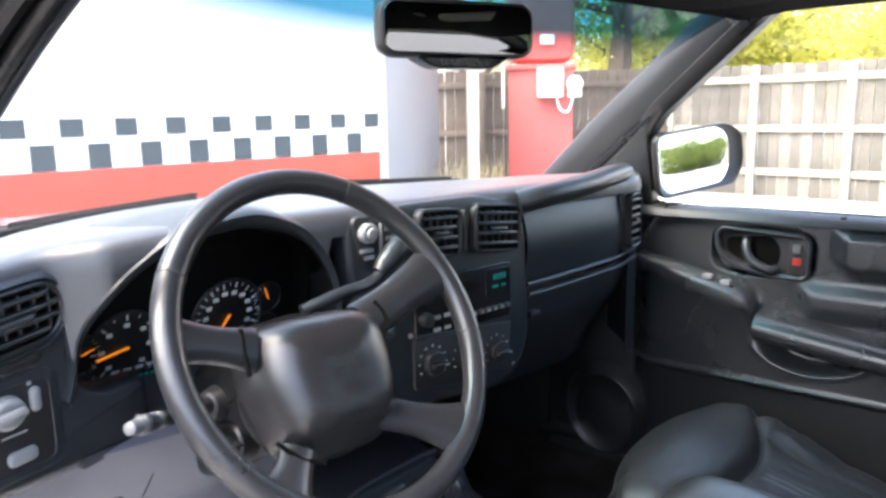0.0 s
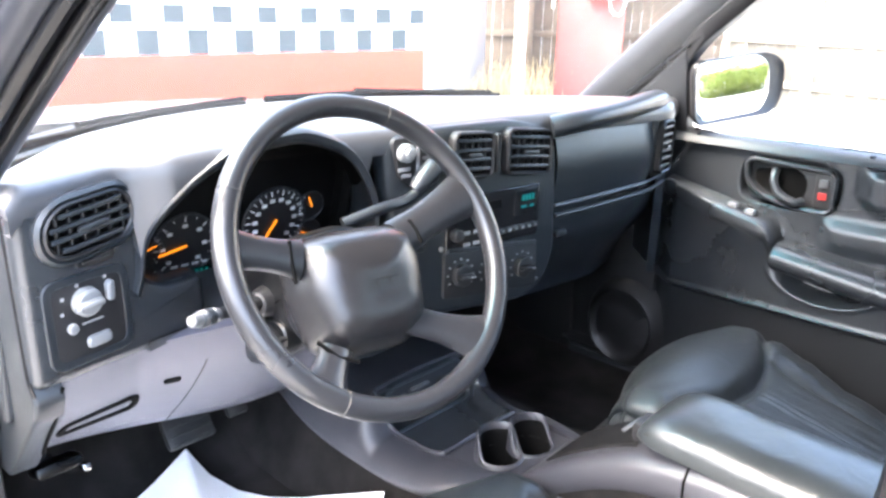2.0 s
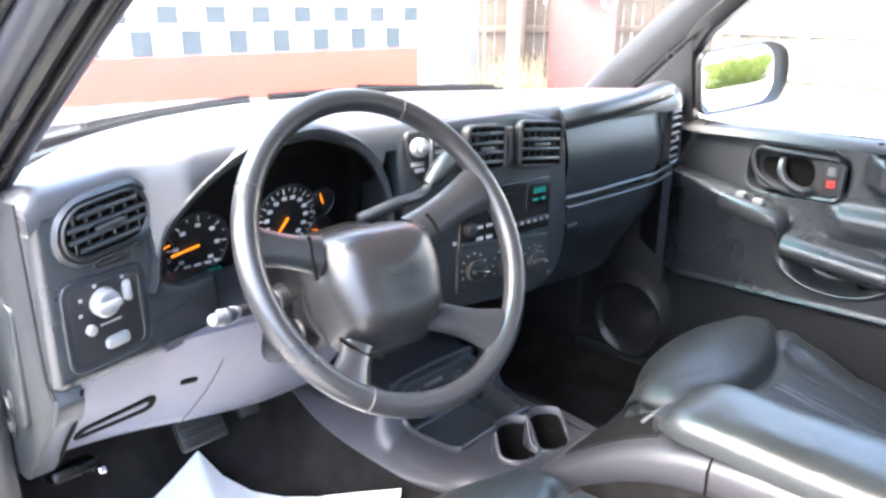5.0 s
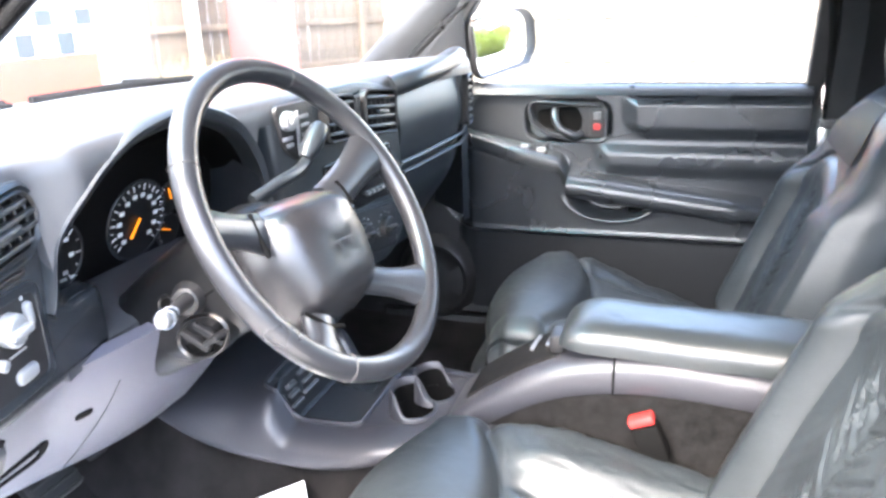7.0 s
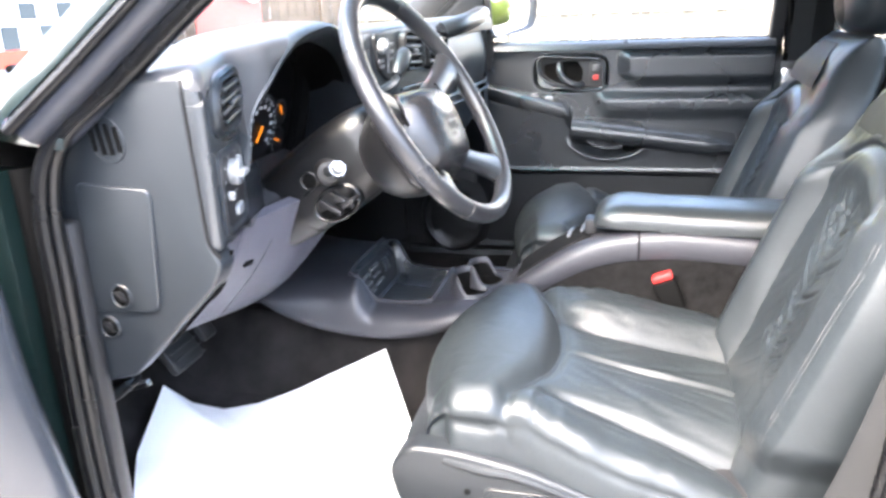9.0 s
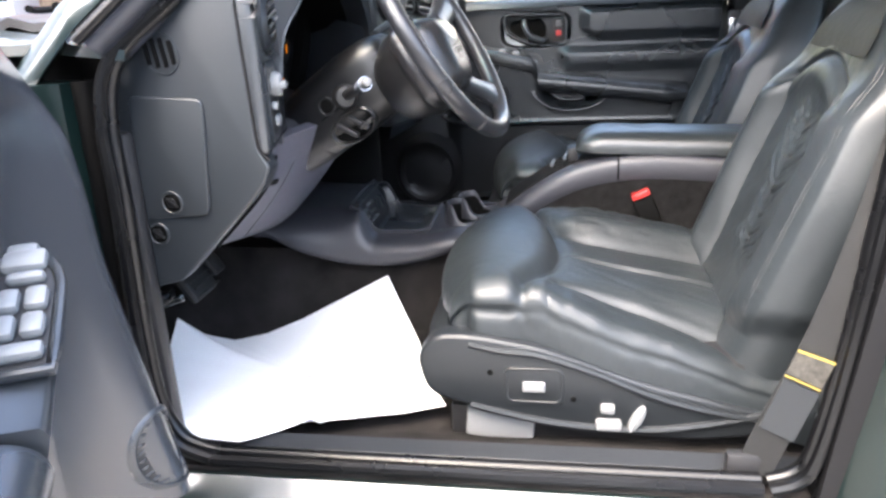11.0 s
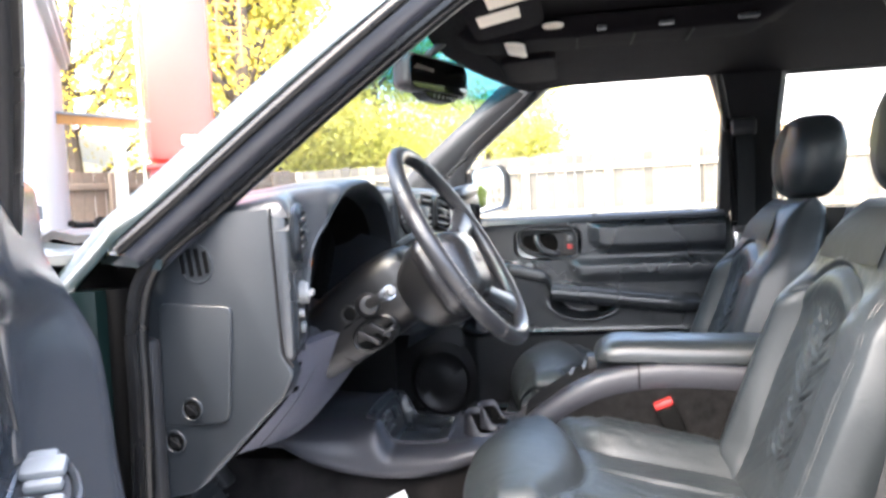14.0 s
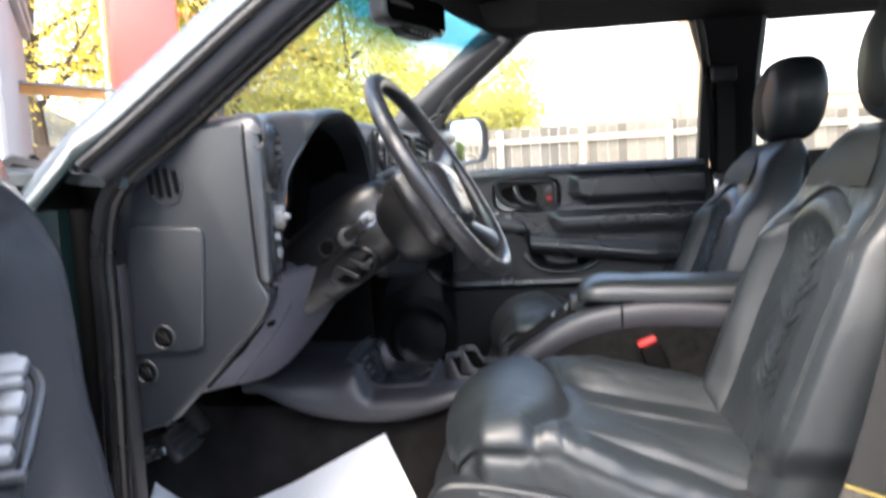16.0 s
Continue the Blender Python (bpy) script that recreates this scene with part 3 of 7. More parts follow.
# ---- dashboard ----
def face_y(u):
    return 0.21 - 0.123 * (u + 0.62)


def dash(u, v, w):
    return (u, face_y(u) - w, v)


DB = thing("dashboard", "charcoal plastic dashboard with gauges, vents and radio", "dashboard", (0, 0.3, 0.9))


ARCH = [(-0.575, 0.962), (-0.568, 0.985), (-0.556, 1.041), (-0.517, 1.092), (-0.448, 1.134), (-0.37, 1.149), (-0.325, 1.146), (-0.269, 1.119), (-0.234, 1.07), (-0.222, 1.02), (-0.22, 0.91)]


def arch_z(x):
    """Height of the instrument hood's arch above x; low outside it."""
    for (x0, z0), (x1, z1) in zip(ARCH, ARCH[1:]):
        if x0 <= x <= x1 and x1 > x0:
            return z0 + (z1 - z0) * (x - x0) / (x1 - x0)
    return 0.0


def front_edge(x):
    """Front edge of the top pad in plan."""
    q = step(-0.60, -0.52, x)
    y = (0.205 + 0.27 * (x + 0.68)) * (1 - q) + (face_y(x) + 0.002) * q
    return y + 0.10 * step(0.50, 0.70, x)


def pad_top(x, y):
    t = (y - front_edge(x)) / max(0.05, shield_y(x) - front_edge(x))
    k = min(1.0, max(0.0, (-0.694 - x) / 0.026))
    return 1.142 - 0.020 * step(-0.45, -0.70, x) - 0.042 * t ** 1.3 - 0.014 * step(0.5, 0.7, x) - 0.026 * (1 - math.sqrt(1 - 0.98 * k * k))


rows = []
for x in span(-0.7162, 0.70, 150):
    y0, y1 = front_edge(x), shield_y(x)
    row = [(x, y1, 1.06), (x, y1 - 0.004, pad_top(x, y1) - 0.006)]
    row += [(x, y, pad_top(x, y)) for y in span(y1 - 0.02, y0 + 0.03, 14)]
    top_ = pad_top(x, y0)
    lip = max(top_ - 0.040, arch_z(x) - 0.006)
    row += [(x, y0 + 0.016, max(lip, top_ - 0.003)), (x, y0 + 0.007, max(lip, top_ - 0.009)), (x, y0 + 0.002, max(lip, top_ - 0.018)), (x, y0, max(lip, top_ - 0.03)), (x, y0 + 0.001, lip), (x, y0 + 0.05, lip)]
    if -0.57 < x < -0.235:
        row[-2:] = [(x, y0 + 0.001, min(arch_z(x) - 0.004, row[-3][2])), (x, y0 + 0.002, min(arch_z(x) - 0.005, row[-3][2]))]
    rows.append(row)
rows.insert(0, [(p[0] + 0.0005, p[1], min(p[2], 1.088)) for p in rows[0]])
part("top_pad", loft(rows), M_PAD, DB, "pale-lit grained top pad", angle=50)

# left bezel with vent and light switches
def dashr(u, v, w):
    return (u, 0.2055 + 0.27 * (u + 0.68) - w, v)


def dashl(u, v, w):
    return dashr(u + 0.09 * min(0.0, u + 0.59), v, w)


lb = rounded([(-0.7155, 0.880), (-0.7158, 1.02), (-0.7158, 1.106), (-0.548, 1.106), (-0.551, 1.06), (-0.557, 1.0), (-0.550, 0.972), (-0.525, 0.956), (-0.458, 0.953), (-0.455, 0.866)], 0.016)
part("left_bezel", mapped(plate(lb, -0.035, 0.0, 0.016), dashr), M_DOOR, DB, angle=60)
vs_ = lambda u, v, w: dashl(u, v + 0.1 * (u + 0.622), w)
part("vent_surround", mapped(hoop(rrect(0.128, 0.082, 0.038, c=(-0.622, 1.066)), rrect(0.108, 0.064, 0.030, c=(-0.622, 1.066)), -0.002, 0.010, 0.005, 0.0), vs_), M_DASH, DB)


def vent(parent, cu, cv, w, h, mp, nh=4, nv=6, tilt=0.0, lip=0.016, rad=0.016):
    """An air vent: dark box, rounded rim, cross vanes in front of upright ones, and a tab."""
    sh = lambda bm: mapped(mapped(bm, lambda a, b, c: (a, b + tilt * (a - cu), c)), mp)
    v = part("air_vent", sh(hoop(rrect(w + 0.006, h + 0.006, rad, c=(cu, cv)), rrect(w - 0.004, h - 0.004, rad - 0.005, c=(cu, cv)), -0.004, lip, 0.003, 0.0)), M_BLACK, parent, "black plastic air vent")
    part("vent_box", sh(plate(rrect(w - 0.002, h - 0.002, rad - 0.004, c=(cu, cv)), -0.004, 0.001)), M_VOID, v)
    for k in range(nv):
        u = cu + (k + 0.5 - nv / 2) * (w - 0.010) / nv
        part("upright_vane", sh(box((u, cv, 0.004), (0.003, h - 0.010, 0.009), 0.001, seg=1)), M_BLACK, v)
    for k in range(nh):
        z = cv + (k + 0.5 - nh / 2) * (h - 0.008) / nh
        cut = max(0.0, rad - 0.012 - (h / 2 - abs(z - cv)) * 0.9) * 1.2
        part("cross_vane", sh(box((cu, z, 0.009), (w - 0.008 - 2 * cut, 0.0056, 0.011), 0.002, Matrix.Rotation(radians(-10), 4, 'X'))), M_DASH, v)
    part("vane_tab", sh(box((cu, cv, 0.015), (w * 0.36, 0.007, 0.009), 0.003)), M_DASH, v)
    return v


vent(DB, -0.622, 1.066, 0.104, 0.060, dashl, nh=4, nv=6, tilt=0.1, lip=0.012, rad=0.031)
part("slot_button", mapped(join(plate(rrect(0.046, 0.012, 0.005, c=(-0.620, 1.021)), 0, 0.004, 0.002), box((-0.62, 1.021, 0.005), (0.034, 0.005, 0.006), 0.002)), dashl), M_BLACK, DB)
# headlamp switch plate
hp = part("switch_plate", mapped(plate(rounded([(-0.677, 1.000), (-0.592, 0.998), (-0.591, 0.905), (-0.676, 0.907)], 0.012), 0, 0.003, 0.001), dashl), M_BLACK, DB, "black headlamp switch plate")
part("switch_rim", mapped(hoop(rounded([(-0.686, 1.009), (-0.583, 1.007), (-0.581, 0.896), (-0.685, 0.898)], 0.018), rounded([(-0.676, 0.999), (-0.593, 0.997), (-0.592, 0.906), (-0.675, 0.908)], 0.012), 0, 0.0035, 0.0012, 0.0), dashl), M_DASH, DB)
part("headlamp_knob", mapped(join(loft([[(*p, w) for p in circle(r, 20, (-0.638, 0.975))] for r, w in ((0.017, 0.002), (0.0165, 0.015), (0.013, 0.018))], close=True), box((-0.638, 0.975, 0.020), (0.032, 0.009, 0.012), 0.004, None)), dashl), M_SILVER, hp, "grey rotary headlamp knob")
part("thumbwheel", mapped(plate(rrect(0.011, 0.026, 0.005, c=(-0.608, 0.978)), 0, 0.010, 0.004), dashl), M_SILVER, hp)
part("dimmer_knob", mapped(plate(circle(0.006, 16, (-0.657, 0.947)), 0, 0.011, 0.002), dashl), M_SILVER, hp)
part("dimmer_mark", mapped(box((-0.632, 0.947, 0.003), (0.026, 0.002, 0.001)), dashl), M_DIMMARK, hp)
part("fog_button", mapped(plate(rrect(0.030, 0.015, 0.006, c=(-0.627, 0.922)), 0, 0.009, 0.003), dashl), M_SILVER, hp)
for u, v in ((-0.646, 0.996), (-0.664, 0.985), (-0.666, 0.967), (-0.612, 0.996)):
    part("switch_mark", mapped(box((u, v, 0.003), (0.004, 0.004, 0.001)), dashl), M_DIMMARK, hp)

# end panel facing the open door
EX = -0.7165


def endp(u, v, w):
    return (EX - w + 0.01 * step(0.3, 0.45, u), u, v)


ep = part("end_panel", mapped(plate(rounded([(0.224, 1.106), (0.32, 1.100), (0.43, 1.066), (0.45, 0.95), (0.448, 0.70), (0.425, 0.676), (0.362, 0.694), (0.215, 0.838), (0.200, 0.868), (0.216, 0.896)], 0.008), -0.034, 0.0, 0.005), endp), M_DASH, DB, "charcoal end panel", angle=60)
part("panel_crease", mapped(tube(smooth_path([(0.2225, 1.102, -0.001), (0.222, 1.06, -0.001), (0.218, 0.96, -0.001), (0.215, 0.905, -0.001), (0.211, 0.890, -0.001), (0.200, 0.878, -0.001)], 6), 0.0023, 8), endp), M_CLUSTER, ep)
part("fuse_cover", mapped(plate(rounded([(0.286, 0.967), (0.402, 0.973), (0.408, 0.79), (0.30, 0.80)], 0.014), -0.01, 0.004, 0.003), endp), M_DASH, ep, "fuse box cover with one fastener")
for cu, cv, r, up in ((0.357, 0.818, 0.0175, 0.004), (0.390, 0.768, 0.0175, 0.0)):
    part("fastener_well", mapped(hoop(circle(r, 28, (cu, cv)), circle(r * 0.80, 28, (cu, cv)), 0, up + 0.0022, 0.001, up - 0.012), endp), M_DASH, ep)
    part("well_floor", mapped(plate(circle(r * 0.82, 28, (cu, cv)), up - 0.002, up + 0.0006, 0.0004), endp), M_VOID, ep)
    fs = part("fastener", mapped(join(plate(circle(r * 0.42, 20, (cu + 0.001, cv)), up, up + 0.003, 0.001), moved(box((0, 0, 0), (r * 1.2, 0.004, 0.006), 0.001), Matrix.Translation((cu, cv, up + 0.002)) @ Matrix.Rotation(radians(35), 4, 'Z'))), endp), M_SHROUD, ep)
part("end_vent_rim", mapped(hoop([(0.339 + 0.027 * math.cos(a), 1.029 + 0.030 * math.sin(a) + 0.12 * (0.027 * math.cos(a))) for a in span(0, 2 * math.pi, 29)[:-1]], [(0.339 + 0.025 * math.cos(a), 1.029 + 0.0275 * math.sin(a) + 0.1 * 0.025 * math.cos(a)) for a in span(0, 2 * math.pi, 29)[:-1]], -0.01, 0.0012, 0.0006, -0.006), endp), M_DASH, ep)
# The slots are raised near-black strips; their depth is only colour.
for k in range(4):
    u = 0.360 - 0.0125 * k
    part("end_vent_slot", mapped(box((u, 1.03, 0.0008), (0.0065, 0.044 - 0.008 * abs(k - 1.5), 0.003), 0.001, Matrix.Rotation(radians(-8), 4, 'Z')), endp), M_VOID, ep)

# instrument hood and cluster
arch = [(p.x, p.y) for p in smooth_path([(x, z, 0) for x, z in ARCH], 5)]


def arch_row(y, s, dz, drop=0.0, wide=0.0):
    return [(-0.395 + (x + 0.395) * s + wide * step(-0.45, -0.25, x), y + front_edge(x) - 0.192, 0.95 + (z - 0.95) * (1 + (s - 1) * 0.9) + dz - drop) for x, z in arch]


part("instrument_hood", loft([arch_row(0.46, 0.95, -0.04, wide=0.11), arch_row(0.40, 1.0, -0.005, wide=0.10), arch_row(0.30, 1.02, 0.002, wide=0.05), arch_row(0.21, 1.015, 0.002), arch_row(0.195, 1.005, 0.0), arch_row(0.190, 0.992, -0.002), arch_row(0.192, 0.980, -0.005)]), M_DASH, DB, "arched instrument hood", angle=55)
part("hood_lip", loft([arch_row(0.192, 0.980, -0.005), arch_row(0.196, 0.968, -0.009), arch_row(0.205, 0.955, -0.012, wide=0.01), arch_row(0.245, 0.940, -0.016, wide=0.04)]), M_DASH, DB, "dark rolled lip of the instrument hood", angle=55)
# Liner far darker than the hood: shade under the arch put into colour.
part("hood_liner", loft([arch_row(0.245, 0.940, -0.016, wide=0.04), arch_row(0.27, 0.93, -0.020, wide=0.06), arch_row(0.40, 0.90, -0.03, wide=0.12)]), M_VOID, DB, "inside of the hood, its shade put into a black colour", angle=55)


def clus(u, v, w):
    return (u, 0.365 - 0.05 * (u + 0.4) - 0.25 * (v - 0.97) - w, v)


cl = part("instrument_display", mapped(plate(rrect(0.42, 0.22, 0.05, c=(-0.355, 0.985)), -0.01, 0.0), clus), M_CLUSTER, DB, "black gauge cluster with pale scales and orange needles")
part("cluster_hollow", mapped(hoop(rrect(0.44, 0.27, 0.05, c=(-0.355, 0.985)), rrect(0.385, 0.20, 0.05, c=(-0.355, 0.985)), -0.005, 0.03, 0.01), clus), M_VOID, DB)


def gauge(cu, cv, r, a0, a1, n, needle, length=0.8):
    g = part("gauge_dial", mapped(plate(circle(r, 40, (cu, cv)), -0.002, 0.0015, 0.001), clus), M_BLACK, cl)
    part("dial_rim", mapped(hoop(circle(r * 1.04, 40, (cu, cv)), circle(r * 0.98, 40, (cu, cv)), 0, 0.003, 0.0008), clus), M_DASH, g)
    ticks = bmesh.new()
    for k in range(n):
        a = radians(a0 + (a1 - a0) * k / (n - 1))
        big = k % 2 == 0
        ln = r * (0.16 if big else 0.09)
        b = box(((r * 0.93 - ln / 2), 0, 0.0022), (ln, r * (0.035 if big else 0.02), 0.0008))
        b.transform(Matrix.Rotation(a, 4, 'Z'))
        b.transform(Matrix.Translation((cu, cv, 0)))
        ticks = join(ticks, b)
        if big and r > 0.03:
            ticks = join(ticks, box((cu + r * 0.64 * math.cos(a), cv + r * 0.64 * math.sin(a), 0.0022), (r * 0.15, r * 0.11, 0.0008)))
    tagged(part("scale", mapped(ticks, clus), M_MARK, g), kind="stuff")
    nd = box((r * (length / 2 - 0.05), 0, 0.005), (r * length, r * 0.06, 0.0015))
    nd.transform(Matrix.Rotation(radians(needle), 4, 'Z'))
    nd.transform(Matrix.Translation((cu, cv, 0)))
    part("needle", mapped(nd, clus), M_ORANGE, g)
    return g


gauge(-0.432, 0.960, 0.052, 225, -45, 13, 192, 0.85)
gauge(-0.276, 0.972, 0.058, 225, -45, 23, 238, 0.55)
gauge(-0.208, 0.988, 0.025, 130, 230, 7, 115, 0.8)
gauge(-0.206, 0.936, 0.025, 130, 230, 7, 160, 0.8)
gauge(-0.492, 0.965, 0.026, 50, -50, 7, 20, 0.7)
gauge(-0.490, 0.91, 0.026, 50, -50, 7, 150, 0.7)
part("odometer", mapped(plate(rrect(0.062, 0.014, 0.003, c=(-0.415, 0.912)), 0, 0.004, 0.001), clus), M_GLOSSBLACK, cl)
for k in range(6):
    part("odometer_digit", mapped(box((-0.436 + 0.0085 * k, 0.912, 0.0045), (0.005, 0.008, 0.0006)), clus), M_TEAL, cl)
for k in range(4):
    part("gear_mark", mapped(box((-0.446 + 0.017 * k, 0.927, 0.002), (0.011, 0.004, 0.0006)), clus), M_MARK, cl)

sill_r = lambda x: 0.042 * step(-0.455, -0.56, x) ** 1.5
sill_y = lambda x: min(0.2385 + 0.27 * (x + 0.56), 0.262)
part("cluster_sill", loft([[(x, sill_y(x), 0.872), (x, sill_y(x) + 0.001, 0.880 + sill_r(x)), (x, sill_y(x) + 0.008, 0.886 + sill_r(x)), (x, 0.37, 0.914 + sill_r(x)), (x, 0.37, 0.87)] for x in span(-0.56, -0.16, 24)], close=True), M_PAD, DB)

# middle bezel
mb = rounded([(-0.215, 1.128), (-0.10, 1.136), (0.05, 1.136), (0.145, 1.118), (0.166, 1.07), (0.178, 0.88), (0.155, 0.825), (0.10, 0.80), (-0.16, 0.825), (-0.18, 0.90), (-0.20, 1.0)], 0.03)
mbz = part("middle_bezel", mapped(plate(mb, -0.03, 0.0, 0.010), dash), M_DASH, DB, "charcoal bezel round vents and radio", angle=60)
vent(DB, -0.048, 1.087, 0.082, 0.070, dash, nh=4, nv=5, tilt=-0.06)
vent(DB, 0.080, 1.080, 0.104, 0.074, dash, nh=4, nv=6, tilt=-0.1)
part("vent_divider", mapped(plate(rrect(0.010, 0.066, 0.004, c=(0.010, 1.084)), 0, 0.012, 0.004), dash), M_BLACK, mbz)
# wiper switch panel
wp = part("wiper_switch_panel", mapped(plate(rounded([(-0.206, 1.127), (-0.118, 1.127), (-0.105, 1.06), (-0.15, 1.036), (-0.19, 1.062)], 0.014), 0, 0.006, 0.002), dash), M_BLACK, DB, "black wiper switch panel")
part("wiper_knob", mapped(join(plate(circle(0.014, 20, (-0.183, 1.104)), 0, 0.018, 0.003), plate(circle(0.008, 16, (-0.183, 1.104)), 0.018, 0.023, 0.002)), dash), M_SILVER, wp)
part("wiper_bar", mapped(box((-0.158, 1.085, 0.008), (0.004, 0.062, 0.004), 0.001), dash), M_LIGHTGREY, wp)
for u, v, s in ((-0.182, 1.078, 0.024), (-0.178, 1.068, 0.018), (-0.138, 1.105, 0.022), (-0.137, 1.092, 0.022), (-0.137, 1.078, 0.020)):
    part("switch_mark", mapped(box((u, v, 0.006), (s, 0.006, 0.002), 0.0008), dash), M_LIGHTGREY, wp)
# radio
rd = part("radio", mapped(plate(rrect(0.215, 0.094, 0.006, c=(0.014, 0.972)), -0.02, 0.004, 0.002), dash), M_GLOSSBLACK, DB, "black car radio with a teal display")
part("radio_display", mapped(plate(rrect(0.060, 0.045, 0.003, c=(0.088, 0.990)), 0.002, 0.006, 0.001), dash), M_GLOSSBLACK, rd)
for u, v, w_, h_ in ((0.078, 0.998, 0.005, 0.010), (0.086, 0.998, 0.005, 0.010), (0.094, 0.998, 0.005, 0.010), (0.102, 0.998, 0.004, 0.010), (0.080, 0.982, 0.014, 0.004), (0.100, 0.982, 0.010, 0.004)):
    part("display_digit", mapped(box((u, v, 0.0066), (w_, h_, 0.0008)), dash), M_TEAL, rd)
for k in range(6):
    part("radio_button", mapped(plate(rrect(0.012, 0.008, 0.002, c=(0.030 + 0.016 * k, 0.945)), 0.002, 0.009, 0.002), dash), M_DASH, rd)
    part("button_mark", mapped(box((0.030 + 0.016 * k, 0.945, 0.009), (0.006, 0.003, 0.0008)), dash), M_DIMMARK, rd)
for k in range(2):
    part("radio_knob", mapped(plate(circle(0.011, 20, (-0.075, 0.992 - 0.036 * k)), 0, 0.016, 0.003), dash), M_BLACK, rd)
for k in range(4):
    part("radio_mark", mapped(box((-0.05 + 0.022 * (k % 2), 0.955 - 0.02 * (k // 2), 0.005), (0.014, 0.006, 0.001)), dash), M_DIMMARK, rd)
part("tape_slot", mapped(box((-0.01, 0.995, 0.004), (0.07, 0.014, 0.003), 0.001), dash), M_VOID, rd)
# heater panel
ac = part("heater_panel", mapped(plate(rrect(0.222, 0.082, 0.008, c=(0.014, 0.876)), -0.02, 0.004, 0.002), mp := lambda u, v, w: dash(u, v - 0.10 * (u - 0.014), w)), M_BLACK, DB, "black heater panel with three knobs")
for cu in (-0.060, 0.012, 0.086):
    k = part("heater_knob", mapped(join(plate(circle(0.020, 24, (cu, 0.876)), 0, 0.014, 0.003), box((cu, 0.876, 0.018), (0.032, 0.008, 0.012), 0.003, None)), mp), M_BLACK, ac)
    k["label"] = "black rotary heater knob with pale marks"
    part("knob_mark", mapped(box((cu + 0.010, 0.876, 0.0245), (0.010, 0.002, 0.0008)), mp), M_DIMMARK, k)
    tick = bmesh.new()
    for j in range(9):
        a = radians(-30 + 240 * j / 8)
        tick = join(tick, box((cu + 0.028 * math.cos(a), 0.876 + 0.028 * math.sin(a), 0.0045), (0.004, 0.003, 0.0008)))
    tagged(part("dial_scale", mapped(tick, mp), M_DIMMARK, ac), kind="stuff")
part("stack_strip", mapped(box((0.014, 0.921, 0.004), (0.21, 0.006, 0.006), 0.002), mp), M_DASH, mbz)
for u, v in ((-0.10, 0.935), (0.13, 0.835)):
    part("bezel_screw", mapped(plate(circle(0.004, 12, (u, v)), 0, 0.002, 0.001), dash), M_SILVER, mbz)

# passenger's side: grab pad, glove panels, right vent
gp = part("glove_panel", loft([[(x, face_y(x) + 0.012 + 0.05 * step(0.42, 0.62, x) - 0.012 * math.sin(math.pi * (z - 0.97) / 0.13), z) for z in span(0.968, 1.105, 10)] for x in span(0.17, 0.47, 18)]), M_DASH, DB, "smooth upper glove panel")
part("vent_housing", mapped(plate(rrect(0.078, 0.130, 0.02, c=(0.508, 1.046)), -0.06, 0.001, 0.008), lambda u, v, w: (u, face_y(u) + 0.004 + 0.25 * max(0, u - 0.46) - w, v)), M_DASH, DB, angle=60)
part("grab_pad", tube(smooth_path([(0.15, 0.120, 1.114), (0.19, 0.093, 1.124), (0.30, 0.083, 1.132), (0.42, 0.088, 1.140), (0.50, 0.104, 1.140), (0.540, 0.128, 1.132)], 6), 0.025, 14, flat=0.8), M_DASH, DB, "padded roll above the glove panel", angle=60)
for k, (z, d) in enumerate(((0.968, 0.004), (0.950, 0.0))):
    part("chrome_line", tube([(x, face_y(x) + d + 0.045 * step(0.42, 0.62, x), z + 0.008 * step(0.2, 0.5, x)) for x in span(0.172, 0.56, 20)], 0.0045, 8), M_CONSOLE if k == 0 else M_BLACK, gp, "thin pale trim line" if k == 0 else "")
part("glove_door", loft([[(x, face_y(x) + 0.02 + 0.05 * step(0.42, 0.62, x) + 0.10 * step(0.93, 0.74, z), z) for z in span(0.74, 0.958, 10)] for x in span(0.165, 0.58, 16)]), M_DASH, DB, "dark glove box door")
part("glove_latch", mapped(plate(rrect(0.03, 0.012, 0.004, c=(0.21, 0.905)), -0.03, -0.012, 0.002), dash), M_BLACK, DB)
rvx = lambda u, v, w: (u, face_y(u) + 0.004 + 0.25 * max(0, u - 0.46) - w, v)
part("right_corner", loft([[(x, face_y(x) + 0.03 + 1.1 * max(0, x - 0.56) + 0.04 * max(0, 0.56 - x) / 0.1, z) for z in (0.75, 0.9, 1.0, 1.12)] for x in span(0.54, 0.70, 8)]), M_DASH, DB)
vent(DB, 0.510, 1.045, 0.062, 0.105, rvx, nh=6, nv=3)

# knee panel below the column
def knee_pt(x, t):
    a = step(-0.69, -0.30, x)
    yt, zt = 0.012 + (0.2055 + 0.27 * (x + 0.68) if x < -0.56 else 0.238 - 0.17 * (x + 0.56)), 0.877
    yb, zb = 0.372 - 0.02 * a, 0.712 - 0.045 * a
    return (x, yt + (yb - yt) * t - 0.014 * math.sin(math.pi * t), zt + (zb - zt) * t)


rows = []
for x in span(-0.692, -0.24, 34):
    p, q = knee_pt(x, 0), knee_pt(x, 1)
    rows.append([(x, p[1] + 0.02, p[2] + 0.005)] + [knee_pt(x, t) for t in span(0, 1, 11)] + [(x, q[1] + 0.012, q[2] - 0.001), (x, q[1] + 0.06, q[2] + 0.03)])
